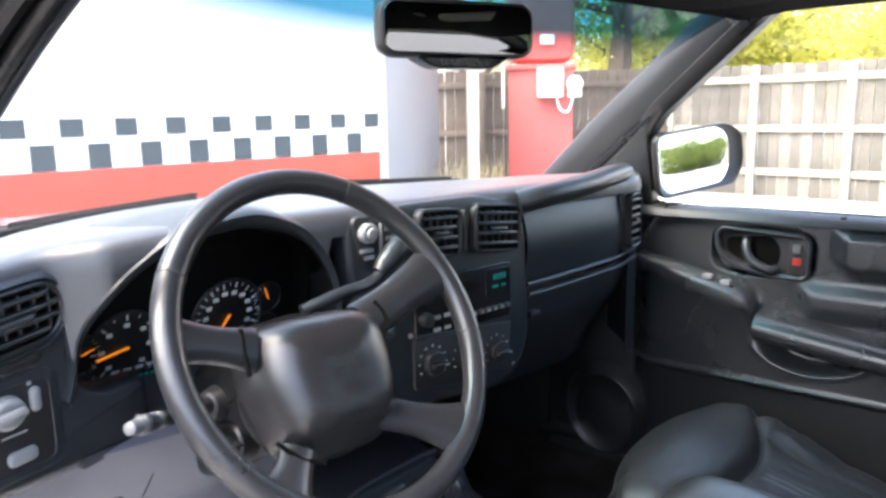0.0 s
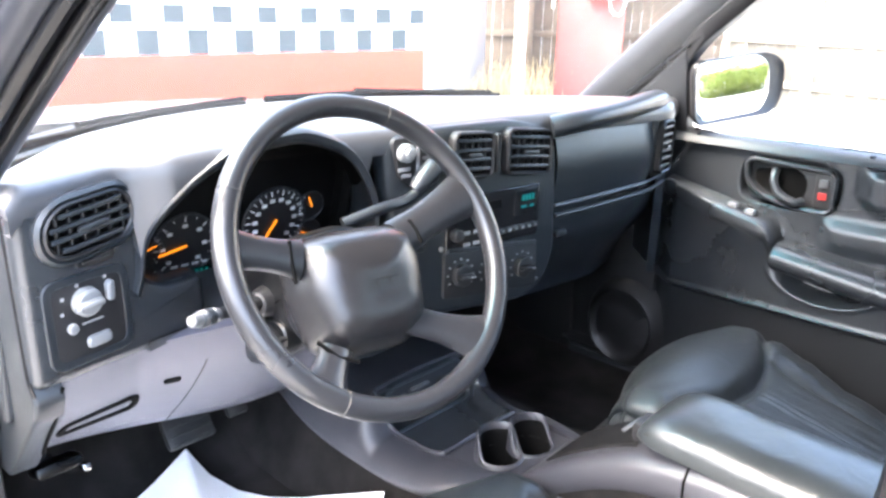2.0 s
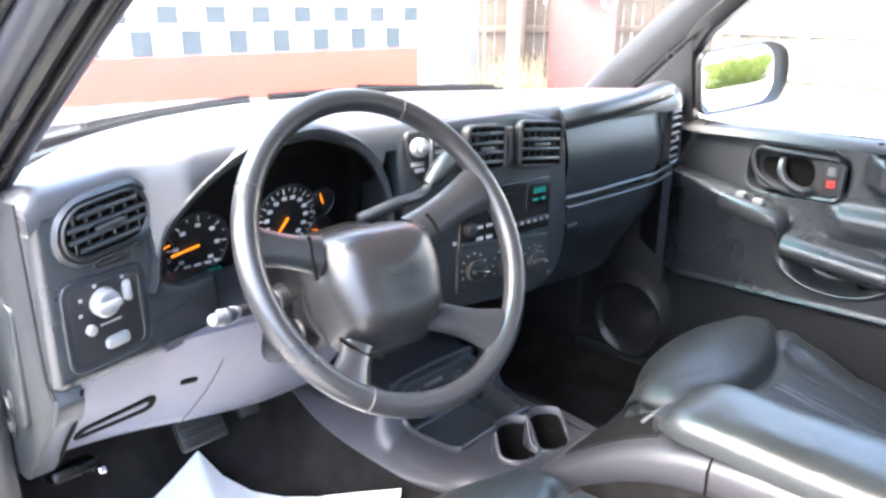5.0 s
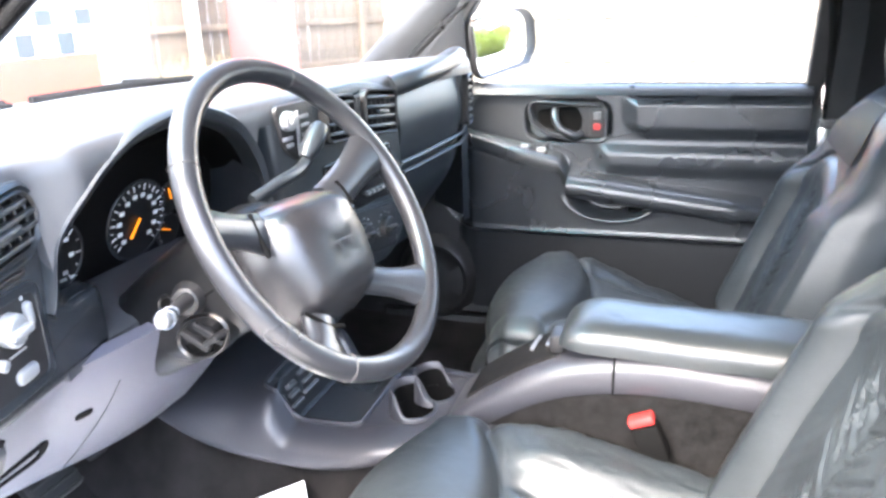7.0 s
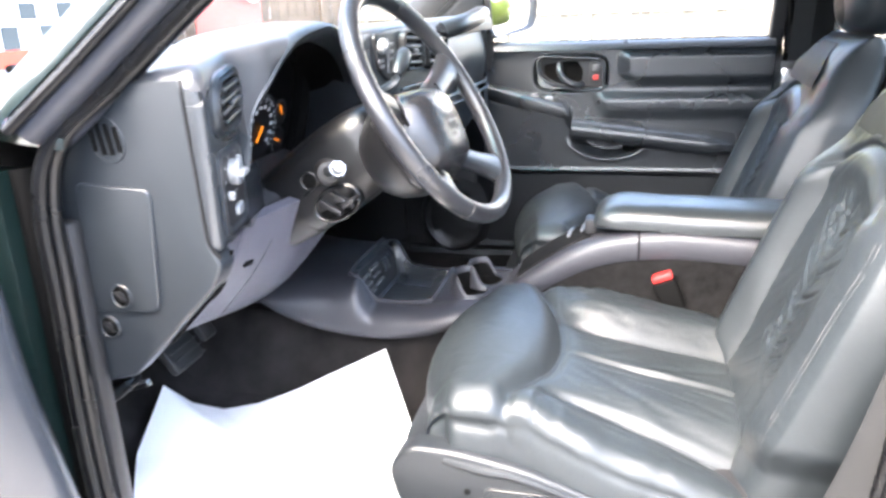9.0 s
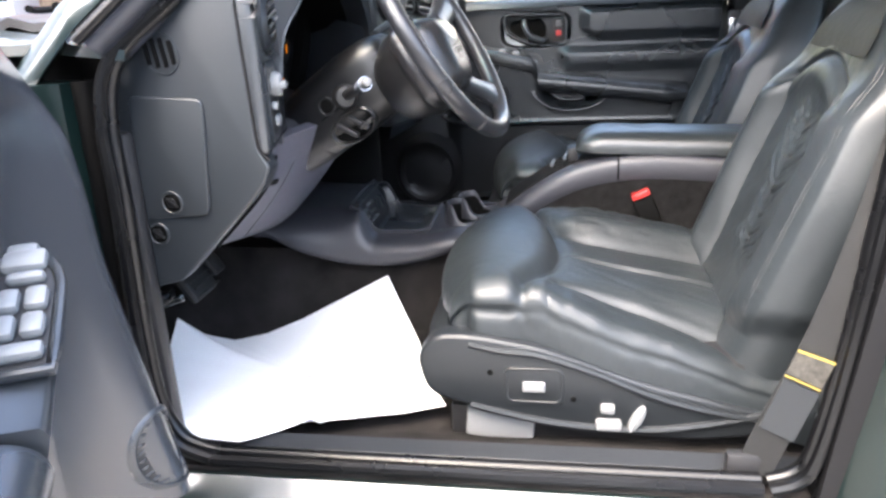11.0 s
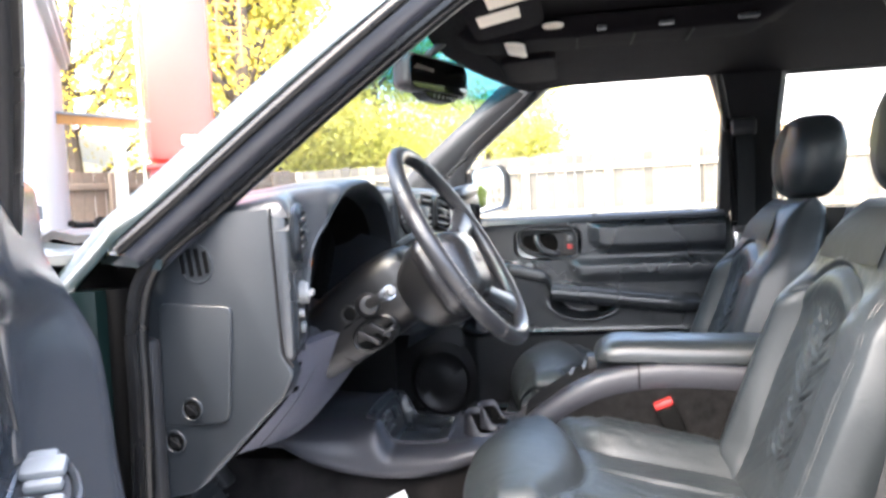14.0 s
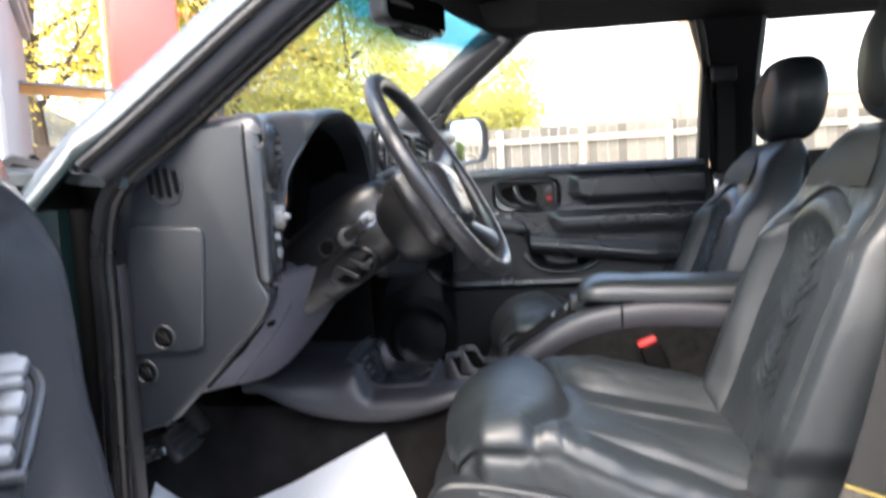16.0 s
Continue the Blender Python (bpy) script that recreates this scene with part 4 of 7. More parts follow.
part("cluster_ledge", loft([[(x, 0.2055 + 0.27 * (x + 0.68) + 0.008, z), (x, 0.290, z - 0.008), (x + 0.01, 0.352, 0.920)] for x, z in ((-0.552, 0.972), (-0.54, 0.963), (-0.525, 0.955), (-0.49, 0.953), (-0.458, 0.952))]), M_SHROUD, DB, "dark ledge below the gauges", angle=60)
kp = part("knee_panel", loft(rows), M_KNEE, DB, "blue-grey lower panel below the column, paled for its sheen", angle=55)


def knee(u, v, w):
    p = knee_pt(u, (0.877 - v) / 0.165)
    return (u, p[1] - w * 0.71, p[2] - 0.70 * w)


sl = lambda u, v, w: knee(u, v + 0.2 * (u + 0.607), w)
part("release_slot", mapped(hoop(rrect(0.108, 0.032, 0.013, c=(-0.607, 0.770)), rrect(0.088, 0.016, 0.007, c=(-0.607, 0.770)), -0.006, 0.0025, 0.001), sl), M_VOID, kp, "black hood release slot")
part("fastener_hole", mapped(plate(rrect(0.024, 0.008, 0.0035, c=(-0.512, 0.806)), -0.003, 0.002, 0.0005), knee), M_VOID, kp)
part("panel_seam", tube([knee_pt(-0.458 - 0.032 * t, t) for t in span(0.28, 0.98, 12)], 0.0012, 6), M_DASH, kp)
part("panel_gap", tube(smooth_path([(-0.684, 0.202, 0.879), (-0.688, 0.214, 0.850), (-0.690, 0.2275, 0.825), (-0.688, 0.268, 0.783), (-0.682, 0.315, 0.738)], 5), 0.0026, 6), M_VOID, kp)
# Near-black block stands in for the shaded space under the dash.
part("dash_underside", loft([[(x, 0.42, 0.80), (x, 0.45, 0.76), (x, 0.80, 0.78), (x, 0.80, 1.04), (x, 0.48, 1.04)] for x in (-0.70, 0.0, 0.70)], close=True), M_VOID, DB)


# ---- steering wheel and column ----
WC = Vector((-0.3688, 0.006, 1.0256))
w_tilt, w_yaw = radians(31.2), radians(-4.1)
WN = Vector((math.sin(w_yaw) * math.cos(w_tilt), -math.cos(w_yaw) * math.cos(w_tilt), math.sin(w_tilt)))
WU = WN.cross(Vector((1, 0, 0))).normalized() * -1
if WU.z < 0:
    WU = -WU
WR = WU.cross(WN).normalized()
if WR.x < 0:
    WR = -WR


def whl(u, v, w):
    return WC + WR * u + WU * v + WN * w


SW = thing("steering_wheel", "worn dark leather steering wheel with four spokes", "steering wheel", WC)
RIM, FAT = 0.1935, 0.0148
part("rim", tube([whl(RIM * math.cos(a), RIM * math.sin(a), 0) for a in span(0, 2 * math.pi, 97)[:-1]], FAT, 16, ring=True, flat=1.0), M_WHEEL, SW, "worn leather-wrapped rim")
for deg in (146, 233, -14, 62):
    a = radians(deg)
    c, t = whl(RIM * math.cos(a), RIM * math.sin(a), 0), (WR * -math.sin(a) + WU * math.cos(a))
    r_ = (WR * math.cos(a) + WU * math.sin(a))
    part("rim_seam", tube([c + (FAT + 0.0002) * (r_ * math.cos(q) + WN * math.sin(q)) for q in span(0, 2 * math.pi, 25)[:-1]], 0.0008, 6, ring=True), M_BELTGREY, SW, "pale stitched seam")
HROT = radians(-5)
HU, HV = -0.018, -0.036


def hubm(u, v, w):
    """Airbag cover's own axes, a little turned and set low in the wheel."""
    return whl(HU + u * math.cos(HROT) - v * math.sin(HROT), HV + u * math.sin(HROT) + v * math.cos(HROT), w)


hub_o = rounded([(-0.088, 0.066), (-0.05, 0.078), (0.05, 0.078), (0.086, 0.066), (0.094, 0.01), (0.078, -0.062), (0.05, -0.078), (-0.05, -0.078), (-0.082, -0.062), (-0.096, 0.01)], 0.03)
rows = [[(*p, -0.066) for p in shrink(hub_o, 0.010)], [(*p, -0.052) for p in shrink(hub_o, -0.002)], [(*p, -0.043) for p in hub_o]]
for s_, w_ in ((0.975, -0.033), (0.92, -0.020), (0.85, -0.0075), (0.77, 0.0025), (0.68, 0.0092), (0.56, 0.0138), (0.42, 0.0162), (0.28, 0.0172), (0.12, 0.0175)):
    rows.append([(p[0] * s_, p[1] * s_, w_ + 0.003 * p[1] / 0.06) for p in hub_o])
hub = part("airbag_cover", mapped(loft(rows, close=True), hubm), M_HUB, SW, "grained airbag cover with an embossed badge", angle=60)
part("badge", mapped(join(box((0.0, 0.014, 0.0176), (0.046, 0.0016, 0.0014)), box((0.0, 0.0, 0.0176), (0.046, 0.0016, 0.0014)), box((-0.010, 0.018, 0.0176), (0.0016, 0.012, 0.0014)), box((0.010, 0.018, 0.0176), (0.0016, 0.012, 0.0014)),
                         box((-0.022, 0.007, 0.0176), (0.0016, 0.014, 0.0014)), box((0.022, 0.007, 0.0176), (0.0016, 0.014, 0.0014)), box((-0.010, -0.005, 0.0176), (0.0016, 0.012, 0.0014)), box((0.010, -0.005, 0.0176), (0.0016, 0.012, 0.0014))), hubm), M_HUB, hub, "dark embossed badge")
for u_, v_, a_ in ((0.0, 0.032, 0.012), (0.006, -0.020, 0.018)):
    part("badge_bar", mapped(box((u_, v_, 0.0178 if v_ > 0 else 0.0168), (a_, 0.003, 0.0012)), hubm), M_HUB, hub)


def spoke(p0, p1, a0, a1, w0=-0.02, neck=0.006):
    """A spoke from the hub's edge p0-p1 to the rim between the angles a0 and a1."""
    rows = []
    q0 = Vector((RIM * math.cos(radians(a0)), RIM * math.sin(radians(a0))))
    q1 = Vector((RIM * math.cos(radians(a1)), RIM * math.sin(radians(a1))))
    for k in range(10):
        t = k / 9
        a, b = Vector(p0) + (q0 - Vector(p0)) * t, Vector(p1) + (q1 - Vector(p1)) * t
        c, h = (a + b) / 2, (b - a) / 2
        h = h * (1 - neck / max(h.length, 1e-3) * math.sin(math.pi * t))
        z = w0 + (-0.004 - w0) * t
        rows.append([(*(c + h * x), z + 0.0125 * y) for x, y in ((1, 0), (0.8, 0.7), (0.35, 1), (-0.35, 1), (-0.8, 0.7), (-1, 0), (-0.8, -0.7), (0, -1), (0.8, -0.7))])
    return mapped(loft(rows, close=True), whl)


for p0, p1, a0, a1 in (((-0.085, 0.042), (-0.105, -0.006), 157, 173), ((0.040, 0.034), (0.070, -0.014), 24, 3), ((0.050, -0.085), (0.010, -0.108), -41, -64), ((-0.108, -0.082), (-0.072, -0.108), 215, 236)):
    part("spoke", spoke(p0, p1, a0, a1), M_WHEEL, SW, "leather-covered spoke", angle=60)
for pts in ([(-0.107, 0.040), (-0.113, 0.018), (-0.118, -0.010)], [(0.070, 0.028), (0.076, 0.012), (0.077, -0.006)], [(-0.118, -0.080), (-0.098, -0.106), (-0.075, -0.118)]):
    part("spoke_gap", mapped(tube([(*p, -0.006) for p in pts], 0.0028, 6), whl), M_VOID, SW)
part("hub_back", mapped(loft([[(*p, w) for p in circle(r, 28)] for r, w in ((0.056, -0.125), (0.068, -0.112), (0.080, -0.085), (0.084, -0.055))], close=True), hubm), M_SHROUD, SW, "rounded back of the hub")

SC = thing("steering_column", "grey plastic steering column shroud with key lock and levers", "steering column", whl(0, 0, -0.2))
shr = rounded([(-0.070, 0.05), (-0.042, 0.072), (0.05, 0.075), (0.085, 0.05), (0.075, -0.05), (0.03, -0.078), (-0.04, -0.078), (-0.070, -0.05)], 0.028)
part("shroud", mapped(loft([[(p[0] * s + dx, p[1] * s + dy, w) for p in shr] for s, w, dx, dy in ((0.84, -0.34, 0, -0.01), (0.93, -0.26, 0, -0.006), (0.96, -0.18, 0, -0.002), (0.92, -0.13, 0, 0), (0.80, -0.10, 0, 0), (0.66, -0.092, 0, 0))], close=True), whl), M_SHROUD, SC, "two-piece column shroud", angle=60)
part("column_collar", mapped(loft([[(p[0] * s_, p[1] * s_ - 0.01, w_) for p in shr] for s_, w_ in ((0.86, -0.34), (0.90, -0.285), (0.88, -0.275), (0.82, -0.272))], close=True), whl), M_SHROUD, SC, "dark collar where the column leaves the dash", angle=60)
part("shroud_split", mapped(tube(smooth_path([(-0.0655, -0.012, -0.25), (-0.067, -0.010, -0.20), (-0.065, -0.008, -0.15)], 4), 0.0016, 6), whl), M_VOID, SC)
colm = lambda a, v, w: whl(-0.0660 - w + 0.02 * max(0.0, -0.05 - v), v, a)
slot_o = [(-0.205 + 0.046 * math.cos(q), -0.050 + 0.029 * math.sin(q)) for q in span(0, 2 * math.pi, 33)[:-1]]
part("lever_slot", mapped(hoop(slot_o, [(-0.205 + (p[0] + 0.205) * 0.86, -0.050 + (p[1] + 0.050) * 0.80) for p in slot_o], -0.02, 0.006, 0.003, -0.012), colm), M_SHROUD, SC, "oval rim of the lever slot")
part("slot_floor", mapped(plate([(-0.205 + (p[0] + 0.205) * 0.88, -0.050 + (p[1] + 0.050) * 0.84) for p in slot_o], -0.02, -0.003, 0.001), colm), M_VOID, SC, "dark slot")
for a_ in (-0.218, -0.192):
    part("slot_bar", mapped(moved(box((0, 0, 0), (0.010, 0.044, 0.012), 0.003), Matrix.Translation((a_, -0.050, 0.002)) @ Matrix.Rotation(radians(32), 4, 'Z')), colm), M_BLACK, SC)
part("tilt_lever", mapped(box((-0.079, -0.058, -0.175), (0.03, 0.008, 0.026), 0.003), whl), M_BLACK, SC)
part("lock_hole", mapped(hoop(circle(0.0165, 28, (-0.226, 0.004)), circle(0.0125, 28, (-0.226, 0.004)), -0.01, 0.004, 0.0015, -0.01), colm), M_SHROUD, SC, "round rim of an empty switch hole")
part("hole_floor", mapped(plate(circle(0.013, 24, (-0.226, 0.004)), -0.01, 0.001, 0.0004), colm), M_VOID, SC)
part("stalk_boot", mapped(cyl((-0.055, 0.0, -0.19), (-0.088, -0.002, -0.178), 0.026, 0.018, 18, 0.004), whl), M_BLACK, SC)
ST = Vector((-0.573, 0.089, 0.966))
root = Vector(whl(-0.07, 0.0, -0.185))
way = (ST - root).normalized()
lever = part("turn_signal_lever", tube([root, root + (ST - root) * 0.5, ST - way * 0.045], [0.010, 0.008, 0.0075], 12), M_BLACK, SC, "turn signal lever with a silver grip")
gr_ = part("grip", join(cyl(ST - way * 0.050, ST - way * 0.030, 0.0090, 0.0098, 16, 0.002), cyl(ST - way * 0.028, ST - way * 0.010, 0.0104, 0.0100, 16, 0.003)), M_DASH, lever, "ribbed dark grip")
for q_, r_ in ((0.029, 0.0096), (0.046, 0.0096), (0.040, 0.0100), (0.020, 0.0107), (0.015, 0.0107)):
    part("grip_ring", tube([ST - way * q_, ST - way * (q_ - 0.002)], r_, 16), M_CHROME, gr_, "bright ring")
part("grip_cap", cyl(ST - way * 0.011, ST + way * 0.006, 0.0080, 0.0074, 16, 0.003), M_SILVERLOW, lever, "grey end cap")
sh0, sh1, sh2 = Vector((-0.315, 0.135, 1.022)), Vector((-0.205, 0.122, 1.040)), Vector((-0.143, 0.118, 1.088))
gear = part("shift_lever", tube(smooth_path([sh0, (sh0 + sh1) / 2 + Vector((0, -0.01, 0.006)), sh1, (sh1 + sh2) / 2 - Vector((0, 0, 0.006)), sh2], 5), 0.0085, 12), M_DASH, SC, "column gear lever")
part("shift_knob", tube([sh1 + (sh2 - sh1) * t for t in (0.25, 0.4, 0.7, 0.95, 1.06, 1.1)], [0.009, 0.0135, 0.0165, 0.015, 0.011, 0.004], 14), M_DASH, gear, "tapered grey knob")
kc = Vector((-0.176, 0.150, 0.966))
lock = part("key_lock", cyl(kc, kc + Vector((0, -0.03, 0.006)), 0.022, 0.020, 20, 0.004), M_BLACK, SC, "black ignition lock")
part("lock_barrel", cyl(kc + Vector((0, -0.03, 0.006)), kc + Vector((0, -0.037, 0.0074)), 0.010, 0.010, 16, 0.002), M_CHROME, lock, "chrome key barrel")

# pedals
pd = thing("brake_pedal", "worn black rubber brake pedal", "pedal", (-0.38, 0.52, 0.56))
part("pedal_pad", box((-0.370, 0.530, 0.552), (0.095, 0.020, 0.060), 0.008, Matrix.Rotation(radians(-35), 4, 'X')), M_PEDAL, pd)
part("pedal_arm", tube([(-0.36, 0.545, 0.57), (-0.35, 0.61, 0.70), (-0.35, 0.62, 0.85)], 0.011, 8), M_BLACK, pd)
for k in range(4):
    part("pad_rib", box((-0.370, 0.518 + 0.0095 * (k - 1.5), 0.562 + 0.0135 * (k - 1.5)), (0.082, 0.006, 0.004), 0.0015, Matrix.Rotation(radians(-35), 4, 'X')), M_PEDAL, pd)
gpd = thing("gas_pedal", "narrow black gas pedal", "pedal", (-0.27, 0.56, 0.55))
part("pedal_pad", box((-0.262, 0.565, 0.585), (0.045, 0.018, 0.12), 0.007, Matrix.Rotation(radians(-35), 4, 'X')), M_PEDAL, gpd)
part("pedal_arm", tube([(-0.262, 0.59, 0.63), (-0.26, 0.66, 0.75), (-0.26, 0.66, 0.85)], 0.008, 8), M_BLACK, gpd)
pb = thing("parking_brake", "black parking brake pedal with a bright metal edge", "pedal", (-0.62, 0.50, 0.60))
part("pedal_pad", box((-0.62, 0.475, 0.615), (0.07, 0.05, 0.02), 0.006, Matrix.Rotation(radians(-20), 4, 'X')), M_RUBBER, pb)
part("metal_edge", box((-0.585, 0.465, 0.603), (0.012, 0.05, 0.012), 0.003, Matrix.Rotation(radians(-20), 4, 'X')), M_CHROME, pb)
part("pedal_arm", tube([(-0.63, 0.49, 0.62), (-0.65, 0.58, 0.68), (-0.66, 0.62, 0.80)], 0.012, 8), M_BLACK, pb)

# mirror on the windshield
MR = Vector((-0.043, 0.093, 1.380))
rm = thing("rear_view_mirror", "black rear-view mirror hanging from the windshield", "mirror", MR)


def rvm(u, v, w):
    a = radians(-22)
    r, n = Vector((math.cos(a), math.sin(a), 0)), Vector((math.sin(a), -math.cos(a), 0.01)).normalized()
    return MR + r * u + Vector((0, 0, 1)) * v + n * w


mo = rounded([(-0.125, 0.028), (-0.11, 0.042), (0.11, 0.042), (0.125, 0.028), (0.125, -0.026), (0.105, -0.038), (-0.105, -0.038), (-0.125, -0.026)], 0.015)
part("housing", mapped(loft([[(p[0] * s, p[1] * s, w) for p in mo] for s, w in ((0.5, -0.052), (0.8, -0.044), (0.95, -0.022), (1.0, 0.0), (1.0, 0.008), (0.97, 0.012))], close=True), rvm), M_BLACK, rm, angle=60)
part("mirror_pane", mapped(plate(shrink(mo, 0.006), 0.010, 0.0135, 0.001), rvm), M_DIMMIRROR, rm, "mirror pane tinted dark in place of a dark cabin reflection")
chin = rounded([(-0.075, -0.034), (0.085, -0.034), (0.055, -0.052), (-0.042, -0.052)], 0.012)
part("chin", mapped(plate(chin, -0.02, 0.013, 0.004), rvm), M_GLOSSBLACK, rm, "button chin")
for k in range(5):
    part("chin_button", mapped(plate(circle(0.0035, 10, (-0.03 + 0.018 * k, -0.044)), 0.01, 0.0150, 0.001), rvm), M_DASH, rm)
part("stem", tube([rvm(0, 0.0, -0.045), rvm(0.0, 0.03, -0.06), (-0.03, header_y(0) - 0.01, 1.462)], 0.009, 10), M_BLACK, rm)


# ---- seats ----
def seat(name, cx, cy, m, word, group, lift=0.0):
    """A front seat; m: +1 with its outer side to -x, -1 with it to +x."""
    P = lambda x, y, z: (cx + m * x, cy + y, z)
    S = thing(name, word, "car seat", (cx, cy - 0.25, 0.40), group)
    # seat cushion
    prof = [(p.x, p.y) for p in smooth_path([(y, z, 0) for y, z in ((-0.035, 0.525), (0.0, 0.552), (0.012, 0.592), (0.002, 0.632), (-0.030, 0.661), (-0.078, 0.675), (-0.130, 0.672), (-0.172, 0.652), (-0.208, 0.626), (-0.30, 0.606), (-0.40, 0.584), (-0.50, 0.562), (-0.58, 0.550), (-0.63, 0.545))], 9)]
    zs_ = sorted((y, z) for y, z in prof if y < 0.0)

    def line_z(y):
        for (y0, z0), (y1, z1) in zip(zs_, zs_[1:]):
            if y0 <= y <= y1:
                return z0 + (z1 - z0) * (y - y0) / max(1e-6, y1 - y0)
        return zs_[0][1] if y < zs_[0][0] else zs_[-1][1]

    def roll_edge(x):
        return -0.200 + 0.070 * (abs(x) / 0.21) ** 2

    def bolster(sx, y):
        return (0.100 if sx > 0 else 0.140) + 0.022 * step(-0.25, -0.52, y)

    def dent(d, w):
        return math.exp(-(d / w) ** 2)

    def relief(sx, y):
        """Height of stitched seams, bolsters, pleats and creases over the cushion's smooth line."""
        x = abs(sx)
        e = roll_edge(sx)
        back = step(e + 0.01, e - 0.07, y)
        seam = x - bolster(sx, y)
        d = (0.040 * step(-0.004, 0.055, seam) if sx > 0 else 0.019 * step(-0.002, 0.040, seam)) * back
        d -= 0.010 * back * dent(seam, 0.009)
        if sx < 0:
            d -= step(0.085, 0.200, x) * (0.040 * step(-0.17, -0.32, y) + 0.030 * step(-0.32, -0.54, y))
        d -= 0.012 * dent(y - e, 0.010) - 0.004 * dent(y - e - 0.028, 0.018) - 0.003 * dent(y - e + 0.03, 0.02) * back
        flat = 1 - step(-0.03, 0.0, seam)
        pad = back * flat
        d += 0.0040 * pad * (dent(sx - 0.004, 0.005) - dent(sx + 0.006, 0.005))
        # pleats fanning out behind the front roll
        rx, ry = sx + 0.02, e + 0.015 - y
        ang, rad = math.atan2(rx, max(0.01, ry)), math.hypot(rx, ry)
        n1 = noise.noise((ang * 5.5, rad * 5.0, 3.1 + cx))
        n2 = noise.noise((ang * 11.0 + 3, rad * 9.0, 8.4 + cx))
        d -= pad * (0.0020 * max(0.0, 1 - abs(n1) * 7.0) + 0.0014 * max(0.0, 1 - abs(n2) * 5.0)) * sbox(0.02, 0.33, 0.05, rad)
        d += 0.0026 * pad * noise.noise((sx * 14 + y * 9, y * 15, 1.7 + cx))
        # short creases across the bolsters
        n3 = noise.noise((sx * 20 + y * 22, y * 30 - sx * 22, 5.3 + cx))
        d -= 0.0032 * back * step(0.0, 0.03, seam) * max(0.0, 1 - abs(n3) * 4.5)
        n4 = noise.noise((sx * 16, y * 30, 2.9 + cx))
        d -= 0.0006 * (1 - back) * max(0.0, 1 - abs(n4) * 4.0)
        return d

    rows = []
    for i, (y, z) in enumerate(prof):
        e_ = roll_edge(0.2)
        back = step(-0.16, -0.26, y)
        roll = step(e_ - 0.005, e_ + 0.02, y)
        front = 1 - step(0.0, -0.08, y)
        row = []
        for a in span(-1, 1, 171):
            t, sgn = abs(a), (1 if a >= 0 else -1)
            w = 0.190 + 0.010 * back - 0.026 * front
            low = 0.560 + 0.30 * min(0.0, y + 0.05)
            if t < 0.72:
                x = w * t / 0.72
                zz = z + relief(sgn * x, y) - 0.016 * (x / w) ** 2 * (1 - back)
                yy = y - 0.03 * (x / w) ** 3 * front
            else:
                q = (t - 0.72) / 0.28
                zt = z + relief(sgn * w, y) - 0.016 * (1 - back)
                f = radians(90 * q)
                sq = 0.9 - 0.30 * (1 - roll)
                x = w + (0.050 + 0.008 * roll) * math.sin(f) ** sq
                # the rolled edge is stitched to a flat side panel below it
                x -= (0.010 * dent(q - 0.60, 0.05) + 0.006 * step(0.58, 0.66, q)) * (0.35 + 0.65 * roll)
                x += 0.006 * dent(q - 0.40, 0.16) * roll
                n5 = noise.noise((y * 26 + q * 2.0, q * 3.0 - y * 9, 6.6 + cx))
                x -= 0.0016 * max(0.0, 1 - abs(n5) * 3.0) * (1 - roll) * sbox(0.15, 0.9, 0.12, q)
                zz = zt - max(0.004, zt - low) * (1 - math.cos(f) ** (1.0 - 0.35 * (1 - roll)))
                yy = y - 0.03 * front - 0.012 * front * q
            row.append(P(sgn * x, yy, zz + lift))
        rows.append(row)
    cu = part("seat_cushion", loft(rows), M_LEATHER, S, "creased dark leather seat cushion", angle=70)
    top = lambda x, y: P(x, y, line_z(y) + relief(x, y) - 0.016 * (x / 0.19) ** 2 * (1 - step(-0.16, -0.26, y)) - 0.0002 + lift)
    for sgn in (-1, 1):
        part("seat_seam", tube([top(sgn * bolster(sgn, y), y) for y in span(-0.225, -0.56, 28)], 0.0018, 6), M_LEATHER, cu)
    part("seat_seam", tube([top(x, roll_edge(x)) for x in span(-0.186, 0.186, 40)], 0.0018, 6), M_LEATHER, cu)

    # backrest
    def fold(x, z, h):
        """Puckers that fan out on both sides of a gathered line, and loose wrinkles."""
        r = abs(x)
        side = 1.5 if x > 0 else 7.5
        g = sbox(0.16, 0.64, 0.05, h)
        # gathers: short crisp creases that climb outwards from the middle, each of its own length and slope
        d = 0.0
        for lead, pitch in ((0.0, 0.034), (0.4, 0.052)):
            base = (z - (0.75 + 2.4 * lead) * r + 0.006 * noise.noise((x * 22, z * 22, side))) / pitch + lead + 0.37 * (x > 0)
            cell = math.floor(base)
            pick = noise.noise((cell * 3.7, side + lead, cx * 5))
            off = abs(base - cell - 0.5 - 0.35 * pick) * pitch
            reach = 0.050 + 0.060 * pick
            near = step(reach + 0.012, reach - 0.018, r) * step(0.0, 0.010 + 0.02 * abs(pick), r)
            d += g * near * (0.0024 * math.exp(-((off - 0.0075) / 0.005) ** 2) - 0.0052 * math.exp(-(off / 0.0036) ** 2))
        d -= 0.004 * g * math.exp(-((x - 0.006 * noise.noise((z * 30, 3.3, cx))) / 0.004) ** 2)
        n6 = noise.noise((x * 13 + z * 8, z * 24 + r * 20, 5 + cx))
        return d - 0.0012 * max(0.0, 1 - abs(n6) * 5.0) * sbox(0.02, 0.80, 0.08, h) + 0.0022 * noise.noise((x * 12, z * 9, 9 + cx))

    rows = []
    zs = span(0.50, 1.075, 230)
